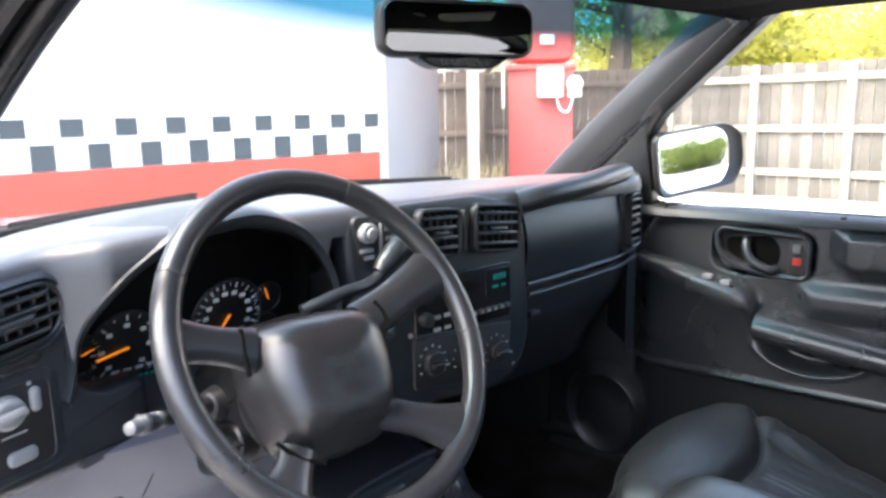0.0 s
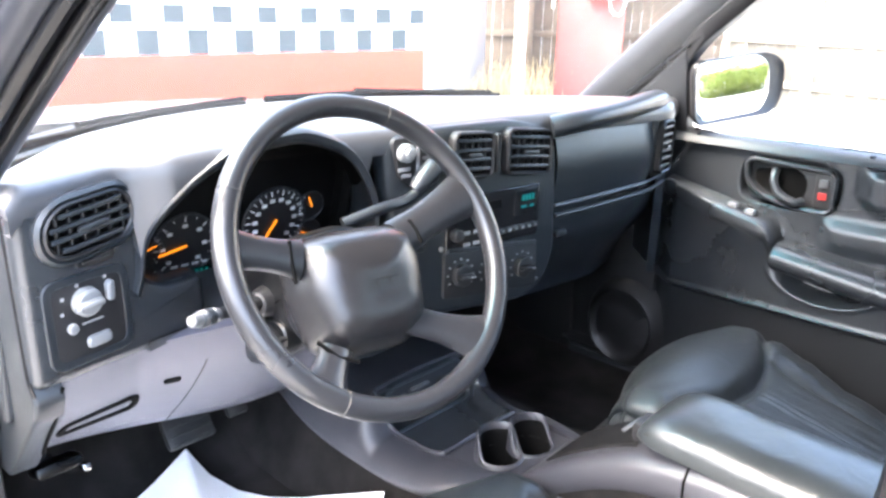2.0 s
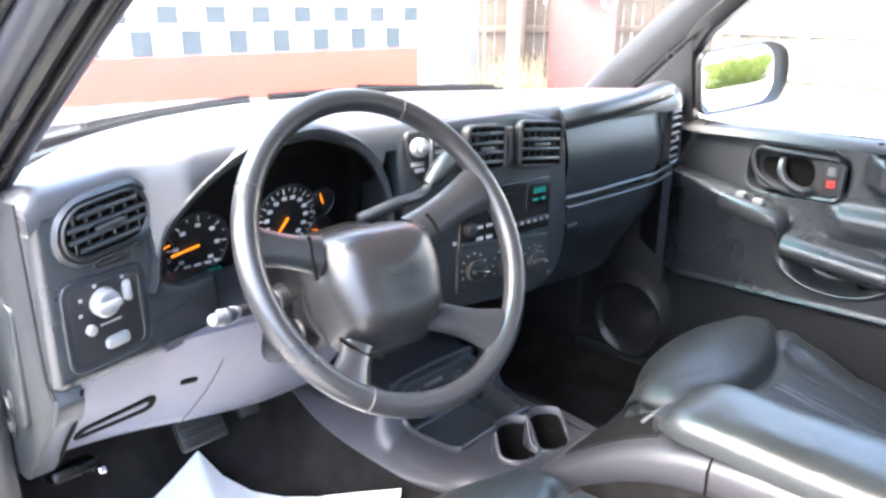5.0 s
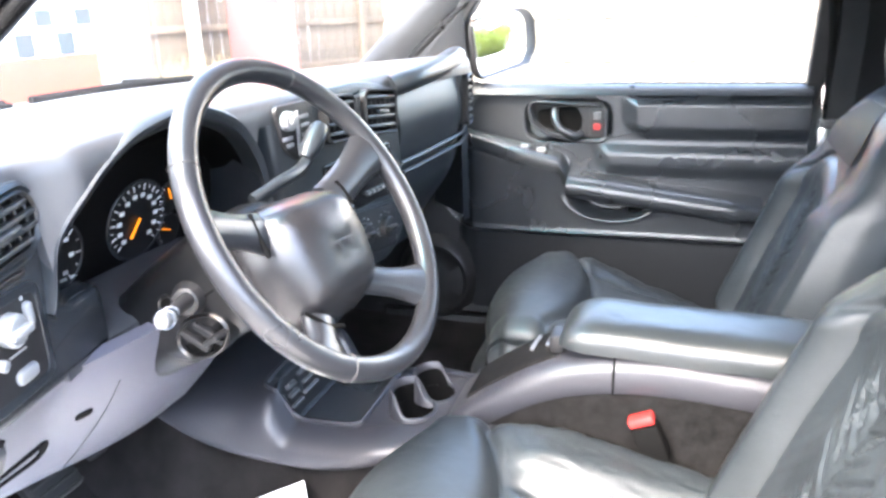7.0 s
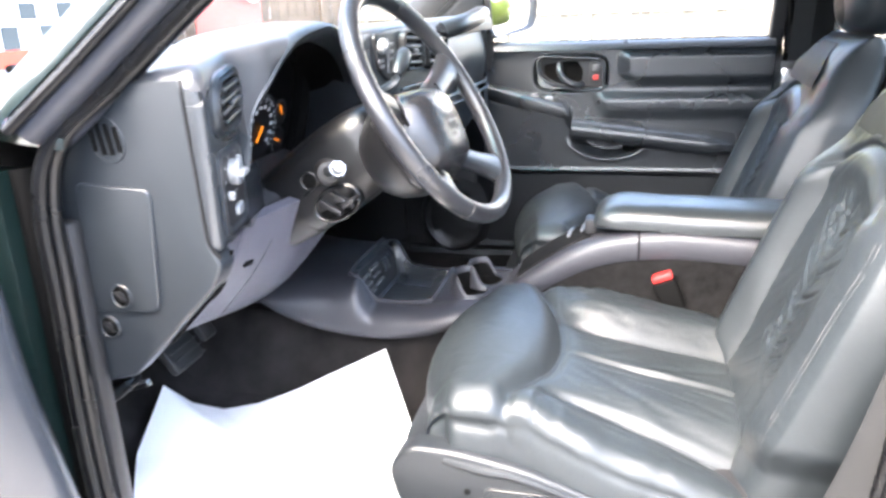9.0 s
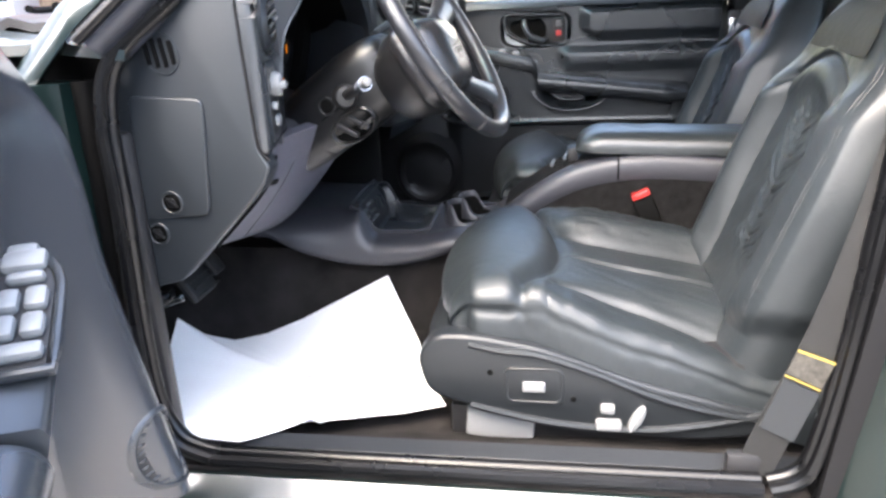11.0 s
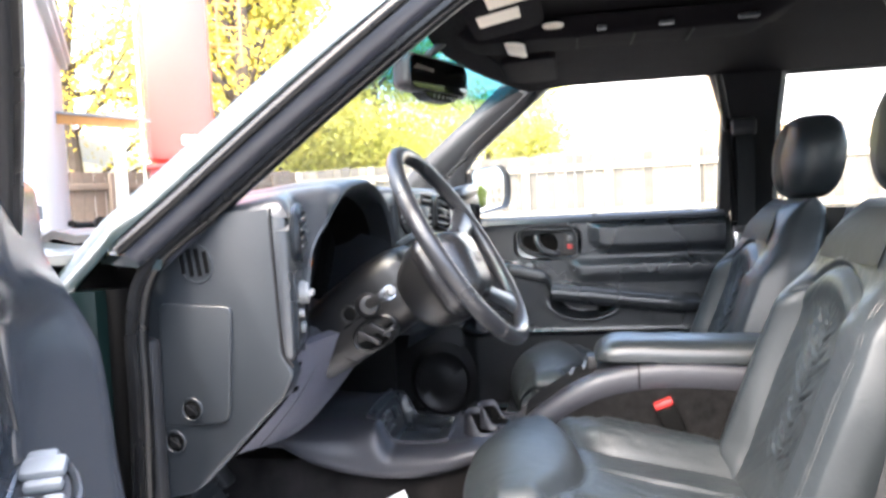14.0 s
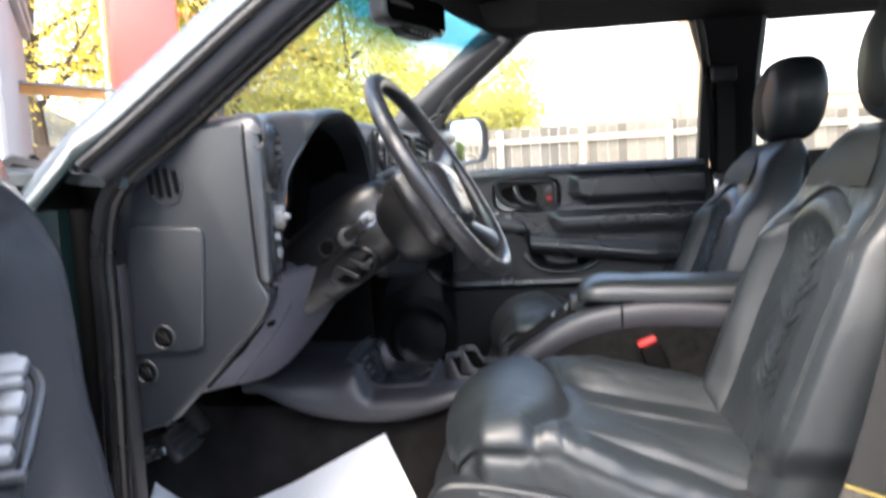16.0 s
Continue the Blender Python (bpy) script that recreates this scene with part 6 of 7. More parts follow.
def bead_d(u, v):
    """Distance inside the bead that borders the padded upper trim."""
    d1, d2, r = v - 0.686, 0.218 - 0.52 * max(0.0, v - 0.84) - u, 0.095
    return r - math.hypot(max(r - d1, 0.0), max(r - d2, 0.0)) if (d1 < r and d2 < r) else min(d1, d2)


def door_w(u, v, driver=False):
    """How far the door trim stands into the car at (distance ahead, height)."""
    w = 0.020 * sbox(-0.70, -0.262 - 0.03 * step(0.97, 0.93, v), 0.022, u) * sbox(0.940, 1.022, 0.018, v)
    w += 0.014 * sbox(-0.70, -0.205 + 0.3 * (v - 0.86), 0.022, u) * sbox(0.848, 0.902, 0.020, v)
    w -= 0.030 * step(1.028, 1.055, v)
    w += 0.018 * step(arm_line(u, driver) - 0.01, arm_line(u, driver) - 0.055, v) * step(0.17, 0.12, u)
    bowl = ((u + 0.225) / 0.112) ** 2 + ((v - 0.785 + 0.05 * driver) / 0.062) ** 2
    w -= 0.036 * (1 - step(0.35, 1.0, bowl)) * step(arm_line(u, driver) - 0.015, arm_line(u, driver) - 0.04, v)
    w += 0.005 * math.exp(-((bowl - 1.12) / 0.16) ** 2) * step(0.79, 0.75, v)
    d = bead_d(u, v)
    w += 0.003 * math.exp(-(d / 0.007) ** 2) - 0.016 * step(0.0, -0.016, d)
    hb = ((u + 0.115) / 0.112) ** 4 + ((v - 0.965) / 0.056) ** 4
    w -= 0.026 * (1 - step(0.55, 0.85, hb))
    return w


def door_trim(mp, D, driver):
    us, vs = span(0.30, -0.655, 300), span(0.455, 1.055, 220)
    upper, lower = bmesh.new(), bmesh.new()
    for bm, keep in ((upper, lambda d: d > -0.004), (lower, lambda d: d <= -0.004)):
        vert = {}

        def corner(i, j):
            if (i, j) not in vert:
                vert[i, j] = bm.verts.new((us[i], vs[j], door_w(us[i], vs[j], driver)))
            return vert[i, j]
        for i in range(299):
            for j in range(219):
                if keep(bead_d((us[i] + us[i + 1]) / 2, (vs[j] + vs[j + 1]) / 2)):
                    bm.faces.new((corner(i, j), corner(i + 1, j), corner(i + 1, j + 1), corner(i, j + 1)))
    part("trim_panel", mapped(upper, mp), M_DOOR, D, "sculpted charcoal door trim", angle=180)
    part("lower_panel", mapped(lower, mp), M_DOORLOW, D, "black lower door panel", angle=180)
    bend = [(0.218 - 0.095 + 0.095 * math.cos(a), 0.686 + 0.095 - 0.095 * math.sin(a)) for a in span(0, math.pi / 2, 12)]
    line = [(0.218 - 0.52 * (v - 0.84), v) for v in span(1.02, 0.84, 8)] + [(0.218, v) for v in span(0.83, 0.79, 3)] + bend + [(u, 0.686) for u in span(0.10, -0.655, 14)]
    part("trim_bead", mapped(tube([(u, v, door_w(u, v, driver) - 0.0015) for u, v in line], 0.0042, 8), mp), M_DOOR, D, "raised bead round the trim")
    # handle
    hz = rounded([(-0.015, 1.0), (-0.03, 1.018), (-0.20, 1.010), (-0.213, 0.995), (-0.214, 0.925), (-0.20, 0.913), (-0.13, 0.913), (-0.06, 0.93), (-0.02, 0.96)], 0.02)
    h = part("handle_bezel", mapped(hoop(hz, shrink(hz, 0.010), -0.004, 0.012, 0.004, -0.02), mp), M_DOOR, D, "rounded door handle bezel")
    part("handle_cup", mapped(plate(shrink(hz, 0.009), -0.024, -0.012, 0.001), mp), M_BLACK, h)
    part("cup_hollow", mapped(plate(rounded([(-0.035, 0.99), (-0.13, 1.0), (-0.15, 0.975), (-0.145, 0.935), (-0.08, 0.94), (-0.04, 0.955)], 0.02), -0.02, -0.0105, 0.001), mp), M_VOID, h)
    part("door_handle", mapped(tube(smooth_path([(-0.082, 0.992, -0.006), (-0.085, 0.972, 0.010), (-0.10, 0.948, 0.016), (-0.135, 0.932, 0.014), (-0.148, 0.935, 0.0)], 5), 0.009, 10), mp), M_DOOR, h, "curved grey door handle")
    part("lock_plate", mapped(plate(rrect(0.036, 0.074, 0.006, c=(-0.186, 0.962)), -0.02, 0.004, 0.002), mp), M_BLACK, h)
    part("lock_slider", mapped(plate(rrect(0.017, 0.018, 0.003, c=(-0.186, 0.980)), 0.0, 0.011, 0.003), mp), M_SILVERLOW, h, "grey lock slider")
    part("lock_flag", mapped(plate(rrect(0.017, 0.015, 0.002, c=(-0.186, 0.953)), 0.0, 0.0065, 0.001), mp), M_RED, h, "red lock flag")
    # armrest and switch strip
    def arm_v(u):
        return arm_line(u, driver)
    part("armrest", mapped(loft([[(u, arm_v(u) - 0.036 + 0.030 * math.sin(a) * (1 - 0.35 * step(-0.50, -0.57, u)) , 0.040 + 0.036 * math.cos(a) * (1 - 0.4 * step(-0.50, -0.57, u))) for a in span(-math.pi * 0.62, math.pi * 0.5, 15)] + [(u, arm_v(u) + 0.004 - 0.008, 0.002)] for u in span(-0.125, -0.57, 26)], close=True), mp), M_DOOR, D, "long padded armrest", angle=60)
    wd = 0.078 if driver else 0.072
    st = part("switch_strip", mapped(loft([[(u, arm_v(u) - 0.045, 0.0), (u, arm_v(u) - 0.04, wd - 0.008 - 0.03 * step(0.0, 0.14, u)), (u, arm_v(u) - 0.010, wd - 0.03 * step(0.0, 0.14, u)), (u, arm_v(u) - 0.002, wd - 0.006 - 0.03 * step(0.0, 0.14, u)), (u, arm_v(u) + 0.002, 0.0)] for u in span(0.15, -0.120, 16)], close=True), mp), M_DOOR, D, "raised switch strip", angle=60)
    if not driver:
        for u in (-0.018, -0.058):
            part("window_switch", mapped(box((u, arm_v(u) + 0.004, 0.044), (0.022, 0.012, 0.018), 0.004), mp), M_LIGHTGREY, st, "pale grey window switch")
    return arm_v


PD = thing("passenger_door", "closed passenger door with charcoal trim and side window", "car door", (0.72, -0.25, 0.45))
pmap = lambda u, v, w: (0.715 - w, u, v)
door_trim(pmap, PD, False)
glass_x = lambda z: 0.733 - 0.2 * (z - 1.04) - 0.2 * max(0, z - 1.04) ** 2
wo = rounded([(0.138, 1.048), (-0.640, 1.033), (-0.645, 1.470), (-0.62, 1.488), (-0.225, 1.488), (-0.175, 1.465), (0.095, 1.253), (0.137, 1.20)], 0.02)
wmap = lambda u, v, w: (glass_x(v) - w, u, v)
part("window_frame", mapped(hoop(shrink(wo, -0.035), wo, -0.03, 0.012, 0.004), wmap), M_BLACK, PD, "black window surround")
pg = part("pane", mapped(loft([[(u, v, -0.012) for u in span(0.16, -0.66, 4)] for v in span(1.02, 1.51, 5)]), wmap), M_GLASS, PD)
pg.visible_shadow = False
part("sill_cap", loft([[(0.698, y, 1.030), (0.704, y, 1.044), (0.720, y, 1.050), (0.738, y, 1.052), (0.745, y, 1.02)] for y in span(0.3, -0.655, 12)]), M_SILL, PD, "smooth sill cap", angle=60)
for y in (-0.265, 0.10):
    part("sill_button", cyl((0.715, y, 1.045), (0.713, y, 1.052), 0.006, n=12, bev=0.002), M_BLACK, PD)
part("mirror_sail", mapped(plate(rounded([(0.34, 1.035), (0.133, 1.035), (0.133, 1.238), (0.18, 1.205), (0.30, 1.105)], 0.01), -0.02, 0.014, 0.004), wmap), M_TRIM, PD, "dark mirror sail panel")
part("outer_skin", loft([[(0.85, y, 0.35), (0.86, y, 0.7), (0.84, y, 0.98), (0.80, y, 1.03), (0.76, y, 1.03), (0.74, y, 0.98), (0.74, y, 0.45), (0.80, y, 0.35)] for y in span(0.45, -0.68, 8)], close=True), M_PAINT, PD, "dark green outer skin")
part("lower_trim", loft([[(0.72, y, 0.46), (0.705, y, 0.44), (0.72, y, 0.42), (0.75, y, 0.42)] for y in span(0.42, -0.655, 8)]), M_BLACK, PD)
# speaker in the door's front foot
part("speaker_cover", loft([[(0.725 - d - 0.02 * (0.237 - y0) , y0 + r * math.cos(a), z0 + r * 1.1 * math.sin(a)) for a in span(0, 2 * math.pi, 41)[:-1]] for r, d, y0, z0 in ((0.125, -0.01, 0.238, 0.528), (0.11, 0.012, 0.238, 0.528), (0.098, 0.030, 0.238, 0.528), (0.090, 0.036, 0.238, 0.528), (0.085, 0.033, 0.238, 0.528), (0.078, 0.024, 0.238, 0.528), (0.04, 0.030, 0.238, 0.528), (0.01, 0.033, 0.238, 0.528))], close=True), M_BLACK, PD, "round black speaker cover", angle=60)
part("foot_panel", box((0.735, 0.30, 0.62), (0.03, 0.26, 0.50), 0.01), M_BLACK, PD)
# outside mirror
om = thing("side_mirror", "black outside mirror reflecting sky and hedge", "mirror", (0.82, 0.07, 1.12))
MC = Vector((0.862, 0.055, 1.159))


def omap(u, v, w):
    a = radians(-20)
    r, n = Vector((math.cos(a), math.sin(a), 0)), Vector((math.sin(a), -math.cos(a), 0.02)).normalized()
    return MC + r * u + Vector((0, 0, 1)) * v + n * w


mo2 = rounded([(-0.205, 0.050), (0.03, 0.074), (0.090, 0.050), (0.098, -0.03), (0.070, -0.074), (-0.180, -0.096)], 0.035)
pane2 = rounded([(-0.196, 0.044), (0.000, 0.066), (0.044, 0.044), (0.054, -0.028), (0.030, -0.066), (-0.172, -0.088)], 0.03)
part("housing", mapped(loft([[(p[0] * s + dx, p[1] * s, w) for p in mo2] for s, w, dx in ((0.4, -0.09, 0.07), (0.7, -0.075, 0.05), (0.9, -0.03, 0.022), (0.985, -0.004, 0.003), (1.0, 0.010, 0), (0.98, 0.014, 0), (0.955, 0.010, 0), (0.80, 0.005, -0.012), (0.3, 0.004, -0.04))], close=True), omap), M_BLACK, om, angle=60)
part("mirror_pane", mapped(plate(pane2, 0.002, 0.008, 0.001), omap), M_MIRROR, om, "clear mirror pane")
part("mirror_arm", tube([(0.84, 0.125, 1.10), (0.78, 0.15, 1.085), (0.735, 0.165, 1.075)], 0.03, 10, flat=0.6), M_BLACK, om)

# driver's door, swung open on its hinges
HINGE, SWING = Vector((-0.845, 0.555, 0)), radians(-62)
turn_m = Matrix.Translation(HINGE) @ Matrix.Rotation(SWING, 4, 'Z') @ Matrix.Translation(-HINGE)
dmap = lambda u, v, w: turn_m @ Vector((-0.785 + w, u + 0.12, v))
DD = thing("driver_door", "open driver's door with charcoal trim and window switches", "car door", (-1.1, 0.35, 0.45))
arm_v = door_trim(dmap, DD, True)
part("outer_skin", mapped(loft([[(u, 0.35, -0.115), (u, 0.7, -0.125), (u, 0.98, -0.105), (u, 1.03, -0.06), (u, 1.03, -0.03), (u, 0.98, -0.012), (u, 0.45, -0.012), (u, 0.35, -0.06)] for u in span(0.36, -0.68, 8)], close=True), dmap), M_PAINT, DD, "dark green painted door shell")
ridge = [(p.x, p.y) for p in smooth_path([(v, w, 0) for v, w in ((0.44, 0.125), (0.50, 0.118), (0.59, 0.106), (0.70, 0.091), (0.79, 0.079), (0.86, 0.075), (0.94, 0.068), (0.98, 0.055), (1.02, 0.038), (1.06, 0.021), (1.11, 0.018), (1.135, 0.015), (1.147, 0.004))], 4)]
CREST = [(0.0, -0.02), (0.08, 0.08), (0.25, 0.30), (0.42, 0.62), (0.54, 0.88), (0.60, 0.97), (0.65, 1.0), (0.72, 0.985), (0.82, 0.93), (0.92, 0.84), (1.0, 0.74)]


def flank(k, v):
    """Depth of the front flank, k from its rear edge (0) to its front edge (1)."""
    for (k0, f0), (k1, f1) in zip(CREST, CREST[1:]):
        if k <= k1:
            return f0 + (f1 - f0) * (k - k0) / (k1 - k0)
    return CREST[-1][1]


def flank_span(v):
    up = step(0.985, 1.06, v)
    return 0.185 - 0.09 * up + 0.05 * step(1.08, 1.15, v), 0.362 - 0.035 * up, up


def flank_w(u, v):
    u0, u1, up = flank_span(v)
    wr = next((w0 + (w1 - w0) * (v - v0) / (v1 - v0) for (v0, w0), (v1, w1) in zip(ridge, ridge[1:]) if v0 <= v <= v1), ridge[0][1])
    return WIDE * wr * flank((u - u0) / (u1 - u0), v)


WIDE = 1.12
rows = []
for v, wr in ridge:
    u0, u1, up = flank_span(v)
    row = [(u0, v, -0.04)]
    for k, _ in CREST:
        f = flank(k, v)
        f += up * (1 - f) * (0.9 if k > 0.05 else 0.3)
        row.append((u0 + (u1 - u0) * k, v, wr * f * (1 + (WIDE - 1) * (1 - up))))
    row += [(u1 + 0.014, v, wr * 0.62), (u1 + 0.022, v, wr * 0.35), (u1 + 0.024, v, -0.01), (u1 + 0.022, v, -0.05)]
    rows.append(row)
part("front_flank", mapped(loft(rows, close=True), dmap), M_LOWER, DD, "rounded front flank rising into the mirror sail", angle=70)
frame_pts = [(0.255, 1.05, -0.016), (0.06, 1.205, 0.034), (-0.09, 1.325, 0.066), (-0.185, 1.398, 0.093), (-0.255, 1.438, 0.122), (-0.37, 1.449, 0.15), (-0.60, 1.437, 0.145), (-0.70, 1.385, 0.12), (-0.77, 1.2, 0.06), (-0.79, 1.03, 0.010)]
part("window_frame", mapped(tube(smooth_path(frame_pts, 6), 0.018, 12), dmap), M_BLACK, DD, "black window frame")
part("frame_seal", mapped(tube([p + Vector((0, 0, 0.014)) for p in smooth_path(frame_pts, 6)], 0.010, 8), dmap), M_RUBBER, DD, "black rubber frame seal")
part("pane", mapped(loft([[(0.20, 1.03, -0.01), (-0.77, 1.03, -0.01)], [(0.06, 1.19, 0.036), (-0.76, 1.19, 0.036)], [(-0.12, 1.34, 0.076), (-0.71, 1.34, 0.076)], [(-0.24, 1.43, 0.12), (-0.62, 1.43, 0.12)]]), dmap), M_GLASS, DD).visible_shadow = False
sw_row = [(0.118, 0.0, 0.030, 0.020), (0.085, 0.0, 0.040, 0.030), (0.055, 0.0, 0.034, 0.014), (0.022, -0.0115, 0.020, 0.030), (0.022, 0.0115, 0.020, 0.030), (-0.015, -0.0115, 0.020, 0.030), (-0.015, 0.0115, 0.020, 0.030), (-0.048, 0.0, 0.046, 0.018)]
bank = part("switch_bank", mapped(loft([[(u, arm_v(u) - 0.002, 0.020), (u, arm_v(u) + 0.007, 0.026), (u, arm_v(u) + 0.007, 0.074 - 0.03 * step(0.04, 0.15, u)), (u, arm_v(u) - 0.004, 0.080 - 0.03 * step(0.04, 0.15, u))] for u in span(0.145, -0.068, 12)]), dmap), M_BLACK, DD, "black switch bank")
rim_pts = [(u, arm_v(u) + 0.006, 0.080 - 0.03 * step(0.04, 0.15, u)) for u in span(-0.068, 0.140, 10)] + [(0.150, arm_v(0.150) + 0.006, 0.036)] + [(u, arm_v(u) + 0.006, 0.022) for u in span(0.140, -0.068, 10)]
part("bank_rim", mapped(tube(rim_pts, 0.005, 8, ring=True), dmap), M_DOOR, bank, "rounded rim of the switch bank")
for u, dw, a, b in sw_row:
    sl_ = 0.285
    bm_ = box((0, 0, 0), (b, 0.013, a), 0.006)
    bm_.transform(Matrix.Rotation(math.atan(sl_), 4, 'Z'))
    bm_.transform(Matrix.Translation((u, arm_v(u) + 0.011, 0.050 + dw - 0.012 * step(0.05, 0.14, u))))
    part("window_switch", mapped(bm_, dmap), M_SILVER, bank, "pale grey rocker switch")
onf = lambda u, v, w: dmap(u, v, flank_w(min(0.36, u), v) + w)
oval = [(0.290 + 0.036 * math.cos(q), 0.520 + 0.062 * math.sin(q)) for q in span(0, 2 * math.pi, 37)[:-1]]
part("speaker_rim", mapped(hoop(oval, [(0.290 + (p[0] - 0.290) * 0.82, 0.520 + (p[1] - 0.520) * 0.88) for p in oval], -0.004, 0.006, 0.003, -0.002), onf), M_DOOR, DD, "oval speaker grille rim")
part("speaker_cloth", mapped(plate([(0.290 + (p[0] - 0.290) * 0.84, 0.520 + (p[1] - 0.520) * 0.9) for p in oval], -0.004, 0.001, 0.0005), onf), M_BLACK, DD, "dark speaker cloth")
for k in range(9):
    z_ = 0.476 + 0.011 * k
    part("grille_rib", mapped(box((0.290, z_, 0.002), (0.056 * math.sqrt(max(0.1, 1 - ((z_ - 0.52) / 0.056) ** 2)), 0.0045, 0.006), 0.001), onf), M_DOOR, DD)
for z in (0.55, 0.86):
    part("door_hinge", mapped(box((0.39, z, -0.06), (0.09, 0.06, 0.04), 0.008), dmap), M_JAMB, DD)

# ---- overhead ----
vis = thing("sun_visor", "dark cloth sun visor with two pale label stickers", "sun visor", (-0.36, 0.0, 1.42))
vm = lambda u, v, w: (-0.36 + u + 0.30 * v, -0.085 + v * 0.92, 1.440 - 0.10 * v - w)
part("visor_panel", mapped(plate(rrect(0.36, 0.15, 0.03), -0.006, 0.008, 0.004), vm), M_LINER, vis)
part("sticker", mapped(plate(rrect(0.075, 0.085, 0.004, c=(-0.075, -0.02)), 0, 0.0095, 0.0005), vm), M_CREAM, vis, "pale warning sticker")
part("sticker", mapped(plate(rrect(0.075, 0.085, 0.004, c=(0.03, 0.01)), 0, 0.0095, 0.0005), vm), M_CREAM, vis, "pale warning sticker")
vis2 = thing("sun_visor", "dark cloth sun visor folded against the roof", "sun visor", (0.36, 0.0, 1.42))
part("visor_panel", mapped(plate(rrect(0.36, 0.15, 0.03), -0.006, 0.008, 0.004), lambda u, v, w: (0.36 + u, -0.10 + v * 0.92, 1.452 - 0.06 * v - w)), M_LINER, vis2)
oc = thing("overhead_console", "grey overhead console with map lamps", "overhead console", (0.0, -0.15, 1.45))
part("console_body", loft([[(x, y, 1.474 - 0.032 * sbox(-0.085, 0.085, 0.02, x) * sbox(-0.62, 0.03, 0.04, y)) for y in span(0.06, -0.66, 30)] for x in span(-0.11, 0.11, 16)]), M_LINER, oc)
part("map_lamp", mapped(plate(circle(0.022, 24, (-0.10, -0.17)), 0, 0.006, 0.003), lambda u, v, w: (u, v, 1.462 - w)), M_CREAM, oc, "round pale map lamp")
part("lamp_lens", box((0.0, -0.085, 1.437), (0.11, 0.045, 0.012), 0.005, Matrix.Rotation(radians(15), 4, 'X')), M_CREAM, oc, "pale lens")
for y in (-0.22, -0.34, -0.46):
    part("console_seam", box((0, y, 1.4405), (0.13, 0.004, 0.003)), M_VOID, oc)
for x, y, a in ((-0.09, -0.27, 0.02), (-0.09, -0.40, 0.03), (-0.09, -0.56, 0.04)):
    part("console_button", box((x, y, 1.450), (0.02, a, 0.008), 0.003), M_DASH, oc)

# white paper mat on the driver's floor, its front and inner corners curling up
dense = []
for i, p in enumerate(PAPER):
    q = PAPER[(i + 1) % len(PAPER)]
    dense += [Vector(p) + (Vector(q) - Vector(p)) * t for t in (0, 0.2, 0.4, 0.6, 0.8)]
mid_p = Vector((-0.45, 0.28, 0.392))
rows = []
for s in (0.02, 0.2, 0.4, 0.55, 0.7, 0.8, 0.9, 1.0):
    rows.append([(mid_p.x + (p.x - mid_p.x) * s, mid_p.y + (p.y - mid_p.y) * s, max(0.434 * step(-0.63, -0.665, mid_p.x + (p.x - mid_p.x) * s), mid_p.z + (p.z - mid_p.z) * s ** 2.5) + 0.003 * noise.noise((p.x * 7 * s, p.y * 7 * s, 2))) for p in dense])
solid("paper_floor_mat", loft(rows + [[(x, y, z - 0.002) for x, y, z in row] for row in rows[::-1]], close=True, cap=False), M_PAPER, "white paper mat lying on the driver's carpet", "floor mat")


# ---- outside ----
M_GROUND = mat("pale_concrete", (0.34, 0.335, 0.32), 0.85, grain=60, bump=0.3, var=0.2, blotch=0.7)
M_WALLWHITE = mat("white_painted_block", (0.70, 0.70, 0.70), 0.6, grain=40, bump=0.2, var=0.05, blotch=1.5)
M_WALLRED = mat("red_painted_block", (0.33, 0.036, 0.012), 0.5, grain=40, bump=0.2, var=0.1, blotch=2)
M_CHECK = mat("dark_slate_paint", (0.020, 0.031, 0.036), 0.5, grain=60, bump=0.2, var=0.25, blotch=4)
M_GREYWALL = mat("grey_painted_block", (0.235, 0.235, 0.24), 0.7, grain=30, bump=0.2, var=0.12, blotch=1.2)
M_FENCE = mat("weathered_fence_wood", (0.125, 0.115, 0.098), 0.85, grain=25, bump=0.5, var=0.45, blotch=3)
fence_nodes = M_FENCE.node_tree
info = fence_nodes.nodes.new("ShaderNodeObjectInfo")
tone = fence_nodes.nodes.new("ShaderNodeMapRange")
tone.inputs["To Min"].default_value, tone.inputs["To Max"].default_value = 0.55, 1.25
shade = fence_nodes.nodes.new("ShaderNodeVectorMath")
shade.operation = 'SCALE'
fence_nodes.links.new(info.outputs["Random"], tone.inputs["Value"])
base_link = fence_nodes.nodes["Principled BSDF"].inputs["Base Color"].links[0]
fence_nodes.links.new(base_link.from_socket, shade.inputs[0])
fence_nodes.links.new(tone.outputs[0], shade.inputs["Scale"])
fence_nodes.links.new(shade.outputs[0], fence_nodes.nodes["Principled BSDF"].inputs["Base Color"])
# Darker copy of the fence wood: this section's shade is in the colour.
M_FENCE3 = mat("shaded_weathered_fence_wood", (0.085, 0.066, 0.050), 0.85, grain=25, bump=0.5, var=0.45, blotch=3)
M_FENCE2 = mat("pale_weathered_rail", (0.27, 0.245, 0.20), 0.85, grain=25, bump=0.4, var=0.2, blotch=3)
M_POST = mat("cream_painted_wood", (0.66, 0.63, 0.48), 0.6, grain=50, bump=0.2, var=0.1)
M_REDPILLAR = mat("faded_red_paint", (0.42, 0.07, 0.06), 0.6, grain=40, bump=0.2, var=0.2, blotch=2)
M_SIGNRED = mat("bright_red_sign", (0.72, 0.10, 0.085), 0.35, grain=40, bump=0.05, var=0.06, blotch=1)
